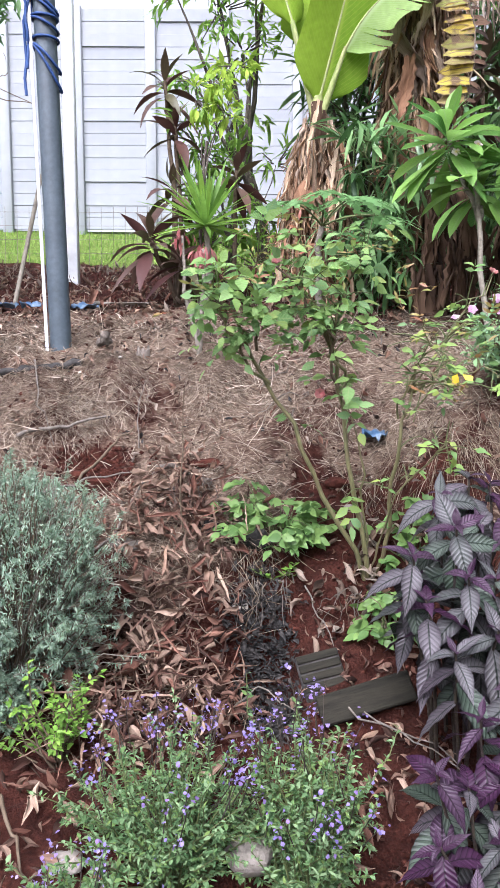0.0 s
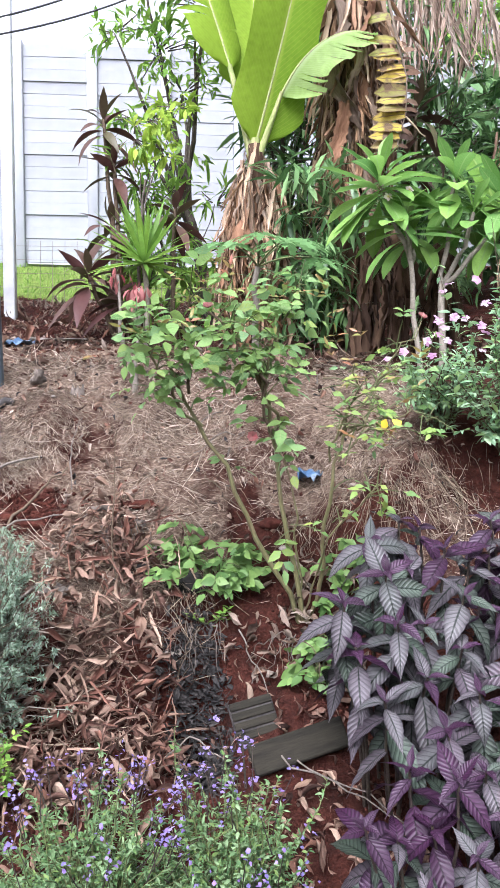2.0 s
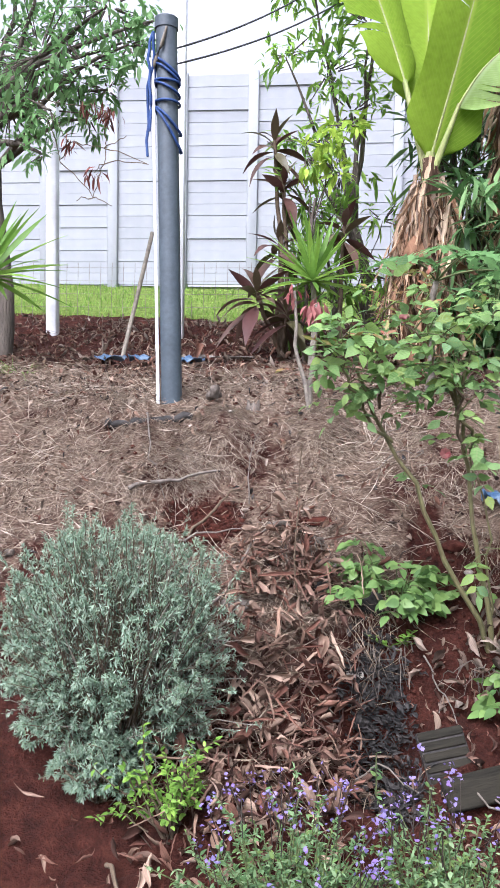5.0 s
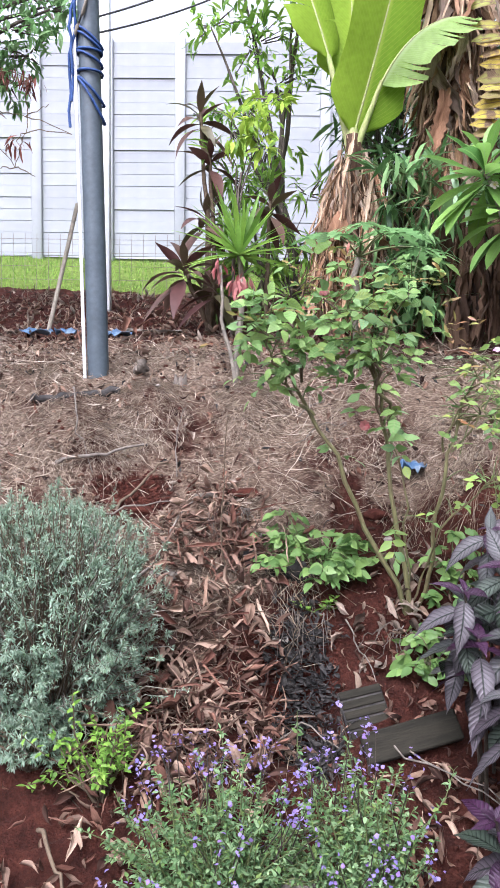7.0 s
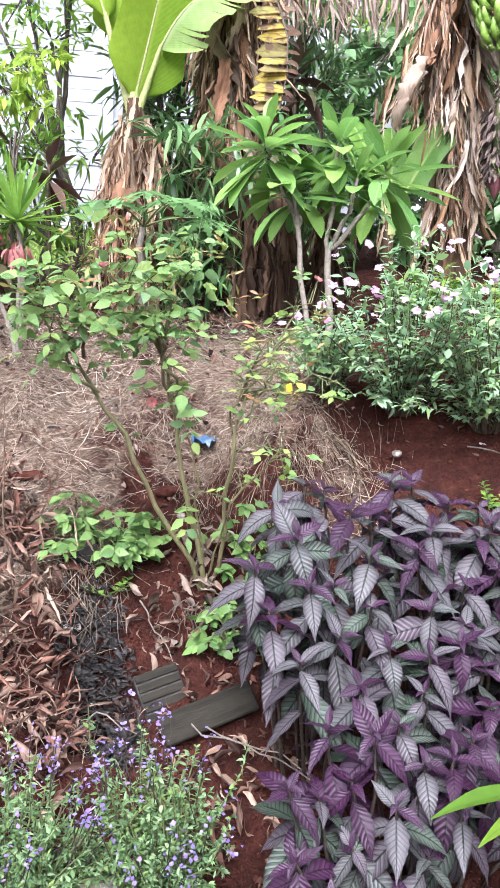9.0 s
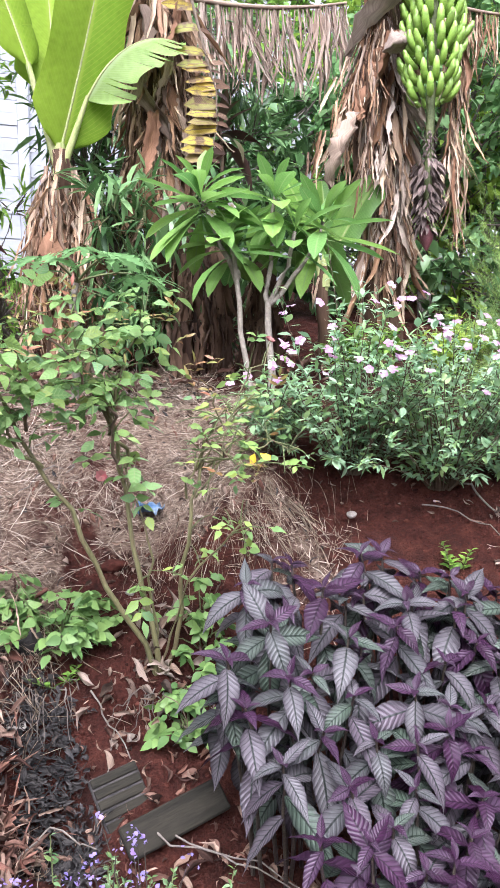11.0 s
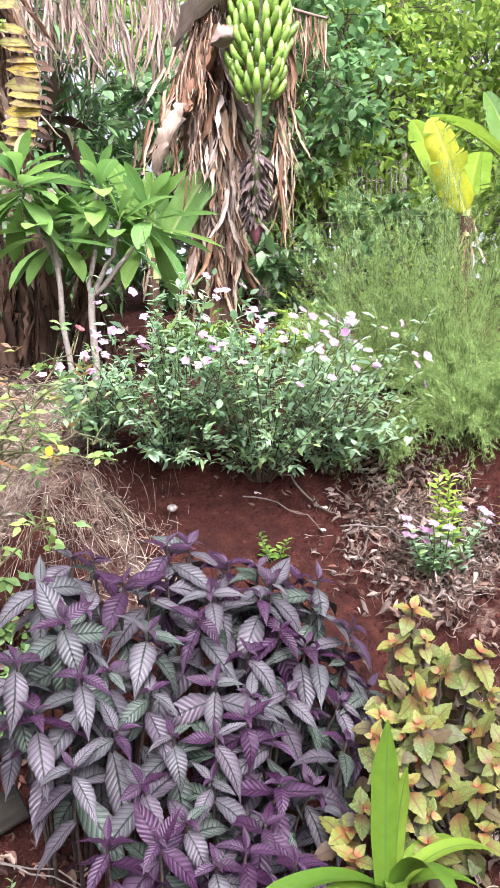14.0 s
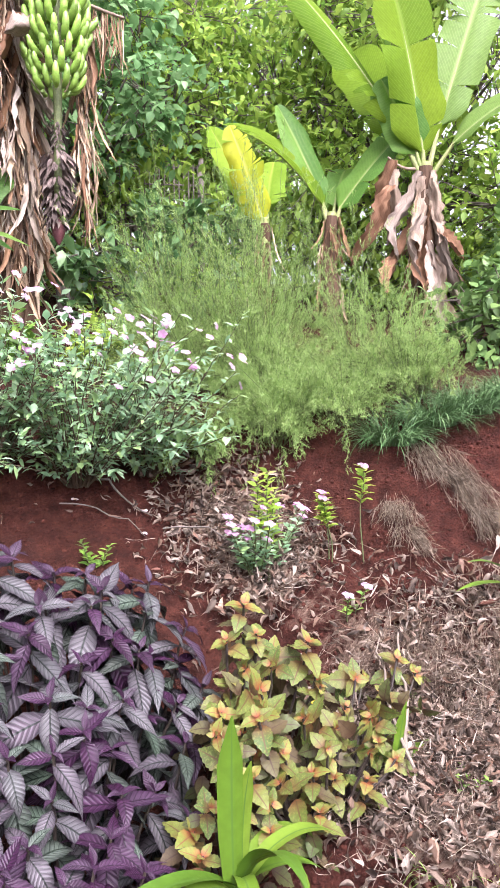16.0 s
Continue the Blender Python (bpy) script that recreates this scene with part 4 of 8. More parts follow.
def creeper(base, stalks, spread, size, label, seed, mat=CREEPER):
    """Low arching stalks, each ending in flat leaves of three to five leaflets that hang down the bank."""
    rnd = np.random.RandomState(seed)
    p = thing("young_climber", base, label, "plant")
    leaves = Geo()
    for _ in range(stalks):
        q = ball(rnd, 1, 0.2)[0] * (spread[0], spread[1], 0)
        end = q + (0, 0, ground_z(base[0] + q[0], base[1] + q[1]) - base[2] + spread[2] * rnd.uniform(0.3, 1.0))
        g = Geo()
        tube(g, bent(q * 0.15, end, 0.03, 6, rnd, 0.006), (0.0026, 0.0014), 5)
        part("stalk", g, STEM_GREEN, p)
        for _ in range(3):
            compound(leaves, end, unit(rnd.normal(0, 1, 3) * (1, 0.5, 0.2) + (q[0] * 2, -0.5, -0.15)), size * 1.1, rnd, 5 if rnd.uniform() < 0.6 else 3, BROAD, size)
    part("foliage", leaves, mat, p)


def salvia(base, size, seed, label, nf):
    rnd = np.random.RandomState(seed)
    p = small_shrub("salvia_bush", base, size, 200, OVATE[:2] + LANCE, 0.0165, SALVIA_LEAF, label, seed, STEM_GREEN, 42)
    size = np.array(size)
    for _ in range(nf):
        q = ball(rnd, 1, 0.75)[0] * size
        q[2] = (abs(q[2]) if rnd.uniform() < 0.6 or q[1] > 0 else q[2] * 0.5) * 1.05 + size[2]
        end = q + (rnd.normal(0, 0.02), rnd.normal(0, 0.02), rnd.uniform(0.02, 0.07))
        g = Geo()
        tube(g, bent(q * (0.8, 0.8, 0.9), end, 0, 4), (0.0014, 0.001), 3, 1)
        k = rnd.randint(4, 11)
        at = end + rnd.normal(0, 1, (k, 3)) * (0.008, 0.008, 0.014)
        scatter(g, PETAL, at, unit(rnd.normal(0, 1, (k, 3))), None, rnd.uniform(0.006, 0.012, k), rnd)
        part("flower", g, [LILAC, STEM_PURPLE], p, "small lilac lipped flower")


salvia(on_ground(-0.17, 1.56), (0.26, 0.20, 0.20), 51, "low green salvia bush with many lilac flowers", 52)
salvia(on_ground(0.12, 1.55), (0.17, 0.17, 0.21), 52, "green salvia bush with lilac flowers beside a stone", 44)
salvia(on_ground(-0.30, 1.36), (0.16, 0.12, 0.13), 53, "trailing salvia clump with lilac flowers", 24)


def compound(geo, at, d, length, rnd, leaflets=5, kinds=OVATE, size=0.05, slot=0):
    """A feathered leaf: leaflets in pairs along a stalk, one at its end."""
    d = unit(d)
    side = unit(np.cross(d, [0, 0, 1.0]) + 1e-4)
    pos, dirs = [], []
    pairs = leaflets // 2
    for k in range(pairs):
        s = (k + 1) / (pairs + 0.6)
        for sg in (-1, 1):
            pos.append(at + d * length * s - np.array([0, 0, 0.15 * length * s * s]))
            dirs.append(unit(side * sg + d * 0.55 + rnd.normal(0, 0.15, 3)))
    pos.append(at + d * length - np.array([0, 0, 0.15 * length]))
    dirs.append(unit(d + (0, 0, -0.25)))
    scatter(geo, kinds, pos, dirs, unit(rnd.normal(0, 0.45, 3) + (0, -0.45, 0.8)), size * rnd.uniform(0.8, 1.15, len(pos)), rnd, slot)


def rose_bush():
    rnd = np.random.RandomState(61)
    base = np.array(on_ground(0.37, 2.40))
    p = thing("rose_bush", base, "spindly rose bush with green leaves and bare lower canes", "bush")
    foot = np.array([0.0, 0.0, -0.03])
    joints = {"base": foot}
    canes = [("left", "base", (-0.05, 2.28, 1.52), 0.0085, 0.02), ("middle", "base", (0.215, 2.30, 1.50), 0.0085, 0.0), ("right", "base", (0.47, 2.26, 1.38), 0.0075, 0.02),
             ("a", "left", (-0.12, 2.22, 1.60), 0.005, 0.0), ("b", "left", (0.02, 2.26, 1.68), 0.005, 0.0), ("c", "middle", (0.14, 2.28, 1.72), 0.006, 0.0), ("d", "middle", (0.33, 2.33, 1.70), 0.005, 0.0),
             ("e", "middle", (0.07, 2.20, 1.64), 0.005, 0.0), ("f", "right", (0.53, 2.02, 1.34), 0.0035, 0.02), ("g", "right", (0.60, 2.22, 1.50), 0.0035, 0.0), ("h", "right", (0.46, 2.12, 1.50), 0.003, 0.0), ("i", "right", (0.74, 2.48, 1.64), 0.003, 0.0),
             ("j", "base", (0.56, 2.18, 1.22), 0.004, 0.03), ("k", "base", (0.30, 2.34, 1.34), 0.004, 0.03), ("l", "right", (0.70, 2.16, 1.36), 0.003, 0.02)]
    leaves = Geo()
    for k, (key, start, tip, r, sag) in enumerate(canes):
        a = joints[start] if start == "base" else joints[start] * (0.72 if k % 2 else 0.84) + (0, 0, 0.02)
        tip = np.array(tip) - base
        joints[key] = tip
        path = bent(a + (0.012 * (k % 3 - 1), 0, 0), tip, sag, 12, rnd, 0.013)
        g = Geo()
        tube(g, path, (r, r * 0.55), 8)
        part("cane", g, STEM_BROWN if k in (4, 7) else CANE, p)
        thin = k in (2, 8, 9, 10, 11, 12, 14)
        for j in range(4 if k < 3 or k == 13 else 8 if thin else 15):
            s = rnd.uniform(0.5 if k < 3 else 0.3, 1.0)
            at = np.array([np.interp(s, np.linspace(0, 1, 12), path[:, c]) for c in range(3)])
            d = unit(rnd.normal(0, 1, 3) * (1, 0.8, 0.5) + (0, 0, 0.25))
            end = at + d * rnd.uniform(0.05, 0.13)
            tw = Geo()
            tube(tw, bent(at, end, 0.01, 4), (0.0022, 0.0011), 5)
            part("twig", tw, STEM_GREEN, p)
            for _ in range(1 if thin else 2):
                compound(leaves, end - d * rnd.uniform(0, 0.05), unit(rnd.normal(0, 1, 3) * (1, 1, 0.5)), 0.06 if thin else 0.075, rnd, 3 if rnd.uniform() < 0.5 else 5, OVATE if thin or rnd.uniform() < 0.5 else BROAD, 0.034 if thin else rnd.uniform(0.036, 0.054), 2 if thin and rnd.uniform() < 0.6 else 0)
    for k in range(44):
        top = joints["abcdefgh"[k % 8]] + rnd.normal(0, 0.05, 3)
        compound(leaves, top, unit(rnd.normal(0, 1, 3) + (0, 0, 0.8)), 0.055, rnd, 5, LANCE, 0.032, 1)
    part("foliage", leaves, [ROSE_LEAF, ROSE_TIP, ROSE_PALE], p)
    blooms(p, [RED_PETAL], rnd, [(joints["e"] + (0, 0, 0.01), np.array([0, -0.5, 1.0])), (joints["i"] + (0, 0, 0.01), np.array([0.3, -0.5, 0.8])), (np.array((0.20, 2.30, 1.29)) - base, np.array([0, -1, 0.3]))], 0.02, 7, False, "withered_bloom")
    blooms(p, [YELLOW_PETAL], rnd, [(joints["f"], np.array([0, -1, 0.2])), (joints["f"] + (0.01, 0, 0.02), np.array([0.3, -1, 0.4]))], 0.032, 1, False, "yellow_leaf")


rose_bush()
creeper(on_ground(0.10, 2.54), 24, (0.22, 0.13, 0.14), 0.046, "fresh light green young plant below the rose", 62)
creeper(on_ground(0.42, 2.26), 9, (0.09, 0.10, 0.10), 0.04, "fresh green leafy sprig beside the purple bush", 63)
creeper(on_ground(0.50, 2.40), 9, (0.12, 0.10, 0.20), 0.04, "fresh green leafy sprig behind the purple bush", 64)


# ---- frangipani ----
FR = []
for k in range(4):
    gq = Geo()
    gq.add(*leaf(1, 0.25 + 0.02 * (k % 2), "spoon", 8, 0.25, (0.3, 0.55, 0.8, 0.15)[k], 5, 0.004, 0, 0, k))
    FR.append(gq.mesh("leaf", FRANGI))


def frangipani():
    rnd = np.random.RandomState(71)
    base = np.array(on_ground(1.05, 3.36))
    p = thing("frangipani_tree", base, "young frangipani tree with large green leaves and grey stems", "tree")
    heads = [((0.83, 3.50, 2.30), 34, 0.285), ((1.17, 3.52, 2.32), 28, 0.28), ((1.38, 3.48, 2.22), 25, 0.28), ((1.02, 3.62, 2.14), 14, 0.28), ((0.92, 3.40, 2.12), 13, 0.25), ((1.22, 3.42, 2.16), 12, 0.25)]
    fork = np.array([0.03, 0.02, 0.42])
    for a, b, r in (((0.03, 0.0, -0.1), fork, 0.017), ((-0.05, -0.02, -0.1), (-0.10, 0.05, 0.52), 0.013)):
        g = Geo()
        tube(g, bent(a, b, 0, 6, rnd, 0.008), (r, r * 0.8), 10)
        part("trunk", g, STEM_PALE_GREY, p)
    for q, n, size in heads:
        top = np.array(q) - base
        g = Geo()
        tube(g, bent((-0.10, 0.05, 0.50) if q[0] < 1.1 else fork - (0, 0, 0.02), top, -0.03, 8, rnd, 0.008), (0.012, 0.009), 8)
        part("branch", g, STEM_PALE_GREY, p)
        for k in range(n):
            a = k * 2.4 + rnd.normal(0, 0.3)
            f = k / n
            el = 1.2 - 1.9 * f**0.8 + rnd.normal(0, 0.22)
            d = np.array([np.cos(a) * np.cos(el), np.sin(a) * np.cos(el), np.sin(el)])
            piece("leaf", FR[rnd.randint(4)], p, matrix(top + (0, 0, 0.03 - 0.12 * f), d, (0, 0, 1), size * (0.6 + 0.55 * min(1, 2 * f)) * rnd.uniform(0.85, 1.1)))
    blooms(p, [WHITE_PETAL], rnd, [(np.array((0.84, 3.38, 2.21)) - base, np.array([0, -1, 0.5])), (np.array((0.94, 3.42, 2.25)) - base, np.array([0.2, -1, 0.6]))], 0.022)


frangipani()


# ---- bananas ----
def banana_leaf(length, width, droop, seed, tears=5, fold=0.3, n=48):
    """A banana blade with thick midrib, gently waved and torn into strips along the side veins."""
    rnd = np.random.RandomState(seed)
    g = Geo()
    t = np.linspace(0, 1, n + 1)
    w = width * 0.5 * np.maximum(PROFILES["banana"](t), 0.02)
    ang = droop * t**1.4
    y = np.concatenate([[0], np.cumsum(np.cos(ang[:-1]))]) * length / n
    z = np.concatenate([[0], -np.cumsum(np.sin(ang[:-1]))]) * length / n
    for sg in (-1, 1):
        cuts = sorted(set([0, n] + list(rnd.randint(5, n - 2, tears)))) if tears else [0, n]
        ph = rnd.uniform(0, 6, 3)
        wave = 0.10 * np.sin(5 * t + ph[0]) + 0.07 * np.sin(11 * t + ph[1]) + 0.04 * np.sin(19 * t + ph[2])
        edge = 1 + 0.05 * np.sin(8 * t + ph[1]) + 0.03 * np.sin(21 * t + ph[0])
        for a, b in zip(cuts[:-1], cuts[1:]):
            rows = np.arange(a, b + 1)
            u = np.linspace(0, 1, 8)
            sag = rnd.uniform(0.05, 0.55) if tears > 3 else rnd.uniform(0, 0.12)
            wr = (w * edge)[rows][:, None]
            if tears > 3:
                wr = wr * rnd.uniform(0.82, 1.04)
            x = sg * wr * u * np.cos(sag * u)
            lift = fold * wr * u * (1 - 0.6 * u) - wr * sag * u**2 + wr * wave[rows][:, None] * u**1.5
            pull = np.zeros((len(rows), 1))
            if tears and b - a > 1:
                m = np.linspace(-1, 1, len(rows))[:, None]
                pull = -m * np.abs(m) ** 3 * 0.016 * length
            v = np.stack(np.broadcast_arrays(x, y[rows][:, None] + wr * u * 0.25 + pull * u**2, z[rows][:, None] + lift), -1)
            uv = np.stack(np.broadcast_arrays(0.5 + 0.5 * sg * u[None], t[rows][:, None]), -1)
            f = grid_faces(len(rows), 8)
            g.add(v.reshape(-1, 3), f if sg > 0 else f[:, ::-1], uv.reshape(-1, 2))
    rib = np.stack([0 * y, y, z - 0.004], -1)
    k = Geo()
    tube(k, rib, (0.009 * length**0.5, 0.002), 6)
    return g, k


def strips(rnd, n, axis0, axis1, radius, length, width, spread=0.25, kinds=None):
    """Dry strips that hang round a stem between two points: places, directions, lengths."""
    s = rnd.uniform(0, 1, n)
    a = rnd.uniform(0, 2 * np.pi, n)
    rad = np.interp(s, [0, 1], radius)[:, None] * rnd.uniform(0.6, 1.15, (n, 1))
    out = np.stack([np.cos(a), np.sin(a), 0 * a], -1)
    pos = np.asarray(axis0) + (np.asarray(axis1) - axis0) * s[:, None] + out * rad
    d = unit(np.array([0, 0, -1.0]) + out * rnd.normal(0.05, spread * 0.6, (n, 1)) + rnd.normal(0, 0.1, (n, 3)))
    return pos, d, out, rnd.uniform(*length, n)


RAG = [leaf(1, w, "strap", 12, f, d, 4, r * 0.25, 0.04, tw, k) for k, (w, f, d, r, tw) in enumerate(((0.04, 0.9, 0.25, 0.018, 1.6), (0.06, 1.3, -0.3, 0.03, -1.0), (0.026, 0.6, 0.5, 0.015, 2.5), (0.085, 1.6, 0.2, 0.035, 0.6), (0.05, 1.1, -0.5, 0.02, -1.8)))]


def crumpled(kind, seed, bow=0.010, kink=0.10, rough=0.005):
    """A strip bent to and fro along its length."""
    v, f, uv = kind
    rnd = np.random.RandomState(seed)
    v = v.copy()
    t = uv[:, 1]
    for axis, amp in ((0, bow), (2, bow)):
        for k in range(1, 4):
            v[:, axis] += amp / k * rnd.normal() * np.sin(t * 3.1 * k + rnd.uniform(0, 6))
        for _ in range(2):
            t0 = rnd.uniform(0.15, 0.85)
            v[:, axis] += np.maximum(0, t - t0) * rnd.normal(0, kink)
    v[:, 0] += rnd.normal(0, rough, len(v))
    v[:, 2] += rnd.normal(0, rough * 1.5, len(v))
    return v, f, uv


SHRED = [crumpled(RAG[k % 5], 900 + k) for k in range(14)]
TATTER = [crumpled(leaf(1, w, "strap", 9, fo, d, 6, 0.03, 0.04, tw, k), 930 + k, 0.03, 0.35, 0.016) for k, (w, fo, d, tw) in enumerate(((0.22, 0.9, 0.5, 0.8), (0.30, 1.3, -0.4, -0.5), (0.16, 0.7, 0.9, 1.2), (0.26, -1.0, 0.3, 0.5), (0.12, 1.4, 0.2, -1.4), (0.34, 0.8, 0.7, 0.3)))]
SLIM = [crumpled(RAG[k], 960 + k, 0.012, 0.08, 0.003) for k in (0, 2, 0, 2, 2)]
RAG = SHRED


SCRAPS = [crumpled(leaf(1, w, "strap", 11, fo, d, 4, 0.012, 0.10, tw, k), 970 + k, 0.022, 0.16, 0.007) for k, (w, fo, d, tw) in enumerate(((0.07, 1.2, 0.3, 1.6), (0.12, 1.8, -0.3, -1.0), (0.05, 0.8, 0.5, 2.4), (0.09, -1.6, 0.3, 1.2), (0.04, 1.4, 0.2, -2.6), (0.16, 1.6, 0.5, 0.8), (0.06, 1.8, -0.5, 3.0), (0.10, 2.2, 0.1, -1.8)))]


def dead_leaves(parent, ribs, per, length, mat, seed, spread=0.35, label="brown dead leaf hanging in torn shreds"):
    """Hanging dead leaves: each a thin midrib with torn scraps of blade along it."""
    rnd = np.random.RandomState(seed)
    kinds = [SCRAPS[k] for k in (0, 2, 4, 6, 3)] + SHRED[:6] + SLIM[:3]
    for a, b, sag in ribs:
        path = bent(a, b, sag, 12, rnd, 0.012)
        g = Geo()
        tube(g, path, (0.011, 0.005), 6, 1)
        s = rnd.uniform(0.04, 1.0, per)
        at = np.stack([np.interp(s, np.linspace(0, 1, 12), path[:, c]) for c in range(3)], -1)
        run = unit(np.subtract(b, a))
        ang = rnd.uniform(0, 2 * np.pi, per)
        out = np.stack([np.cos(ang), np.sin(ang), 0 * ang], -1)
        d = unit(out * rnd.uniform(0.0, spread, (per, 1)) * 2 + run * 0.5 + (0, 0, -0.8) + rnd.normal(0, 0.12, (per, 3)))
        scatter(g, kinds, at + out * 0.01, d, out + (0, 0, 0.2), 1.5 * rnd.uniform(*length, per) * (1.1 - 0.5 * s), rnd)
        tagged(part("dry_leaf", g, [mat, DRY_PALE], parent, label), kind="stuff")


def dead_sheets(parent, sheets, seed):
    """Broad dead leaves, folded and crumpled, hanging from one point to another."""
    rnd = np.random.RandomState(seed)
    for k, (a, b, w, m) in enumerate(sheets):
        a, b = np.array(a, float), np.array(b, float)
        L = np.linalg.norm(b - a)
        g = Geo()
        scatter(g, [crumpled(leaf(1, 0.8 * w / L, "strap", 16, 0.9 if k % 2 else -0.9, 0.25, 9, 0.02, 0.12, rnd.uniform(-1.0, 1.0), k), seed + k, 0.05, 0.25, 0.010)], [a], [b - a], [TOWARD + rnd.normal(0, 0.3, 3)], L, rnd)
        part("dry_leaf", g, m, parent, "broad crumpled dead leaf hanging down")


ACROSS, TOWARD = np.array((0.717, -0.697, 0.0)), np.array((-0.697, -0.716, 0.087))


def skirt(rnd, n, top, z0, z1, r0, r1):
    """Midribs round a stem: from close to it at the top to further out below."""
    ribs = []
    for k in range(n):
        a = 2 * np.pi * k / n + rnd.uniform(-0.3, 0.3)
        o = np.array([np.cos(a), np.sin(a), 0])
        up, dn = z0 - rnd.uniform(0, 0.2) * (z0 - z1), z1 + rnd.uniform(0, 0.35) * (z0 - z1)
        ribs.append((np.array([top[0], top[1], up]) + o * r0, np.array([top[0], top[1], dn]) + o * r1 * rnd.uniform(0.7, 1.2), 0.02))
    return ribs


def banana_plant(base, top, girth, leaves, rags, label, seed, leafmat=BANANA_LEAF, rag_len=(0.25, 0.7), rag_r=(0.12, 0.07), ragmat=DRY_BANANA, face=(0, -0.6, 0.7), kinds=None, flare=0.25, low=0.18):
    rnd = np.random.RandomState(seed)
    base, top = np.array(base, float), np.array(top, float)
    p = thing("banana_plant", base, label, "banana plant", "banana plants")
    t = top - base
    g = Geo()
    tube(g, bent((0, 0, -0.1), t, 0, 10, rnd, 0.008), girth, 12)
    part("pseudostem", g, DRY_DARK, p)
    if leaves:
        g = Geo()
        tube(g, bent(t * 0.80, t + (0, 0, 0.03), 0, 6), (girth[-1] + 0.004, girth[-1] * 0.75), 10)
        part("leaf_sheath", g, STEM_PALE, p, "pale green sheath under the leaves")
    for k, (d, L, W, droop, tears, *more) in enumerate(leaves):
        d, off = unit(d), more[0] if more else 0.14
        blade, rib = banana_leaf(L, W, droop, seed * 10 + k, tears, more[3] if len(more) > 3 else 0.3)
        m = matrix(t - unit(t) * 0.02 + d * off, d, more[1] if len(more) > 1 else face, 1.0)
        ob = part("leaf", blade, more[2] if len(more) > 2 else leafmat, p)
        ob.matrix_basis = m
        part("midrib", rib, STEM_PALE, ob)
        s = Geo()
        tube(s, bent(t - (0, 0, 0.12), t - unit(t) * 0.02 + d * (off + 0.03), 0, 5), (0.022, 0.012 * L**0.5), 8)
        part("leaf_stalk", s, STEM_PALE, p)
    if rags:
        g = Geo()
        pos, d, out, ln = strips(rnd, rags, t * (low / t[2]), t, rag_r, rag_len, 0, flare)
        scatter(g, kinds or SHRED, pos, d, out, ln, rnd)
        tagged(part("dry_foliage", g, ragmat, p, "hanging brown dried leaf strips"), kind="stuff")
    return p


b1 = banana_plant(on_ground(0.33, 4.22), (0.33, 4.16, 2.62), (0.075, 0.05, 0.035),
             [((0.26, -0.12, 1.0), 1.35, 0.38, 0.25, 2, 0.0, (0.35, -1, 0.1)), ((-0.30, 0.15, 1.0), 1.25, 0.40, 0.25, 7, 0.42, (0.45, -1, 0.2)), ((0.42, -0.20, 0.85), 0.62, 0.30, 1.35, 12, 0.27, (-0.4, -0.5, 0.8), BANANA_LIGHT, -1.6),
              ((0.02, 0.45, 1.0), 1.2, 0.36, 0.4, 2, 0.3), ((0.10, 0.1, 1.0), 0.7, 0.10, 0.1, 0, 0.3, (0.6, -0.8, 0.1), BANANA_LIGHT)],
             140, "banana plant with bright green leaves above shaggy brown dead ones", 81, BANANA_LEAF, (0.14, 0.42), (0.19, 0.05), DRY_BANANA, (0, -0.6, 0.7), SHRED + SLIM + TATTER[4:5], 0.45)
dead_leaves(b1, skirt(np.random.RandomState(811), 15, (0.0, -0.05), 2.56 - b1.location[2], 1.70 - b1.location[2], 0.07, 0.15), 55, (0.08, 0.24), DRY_BANANA, 812, 0.3)
dead_sheets(b1, [((0.0 + 0.05 * np.cos(k * 1.9), -0.05 + 0.05 * np.sin(k * 1.9), 2.50 - 0.055 * k - b1.location[2]), (0.17 * np.cos(k * 1.9), -0.05 + 0.17 * np.sin(k * 1.9), 2.16 - 0.055 * k - b1.location[2]), 0.11 + 0.03 * (k % 3), (DRY_BANANA, DRY_PALE, DRY_BANANA)[k % 3]) for k in range(15)], 1740)
b2 = banana_plant(on_ground(0.86, 4.42), (0.86, 4.40, 3.75), (0.09, 0.07, 0.05), [], 150, "dead banana stem hung with brown strips and one yellowing leaf", 82, BANANA_LEAF, (0.2, 0.55), (0.12, 0.10), DRY_BANANA, (0, -0.6, 0.7), SHRED + SLIM + TATTER[4:5], 0.18, 0.95)
dead_leaves(b2, skirt(np.random.RandomState(821), 9, (0.02, -0.02), 2.15, 0.75, 0.08, 0.16), 110, (0.14, 0.42), DRY_BANANA, 822, 0.28)

dead_sheets(b2, [((-0.02 + 0.09 * np.sin(k * 2.3), -0.17 - 0.02 * (k % 3), 3.55 - 0.10 * k - b2.location[2]), (-0.02 + 0.13 * np.sin(k * 2.3 + 0.4), -0.22 - 0.02 * (k % 2), 3.20 - 0.10 * k - b2.location[2]), 0.07 + 0.02 * (k % 3), (DRY_PALE, DRY_BANANA, CURTAIN)[k % 3]) for k in range(13)], 1780)


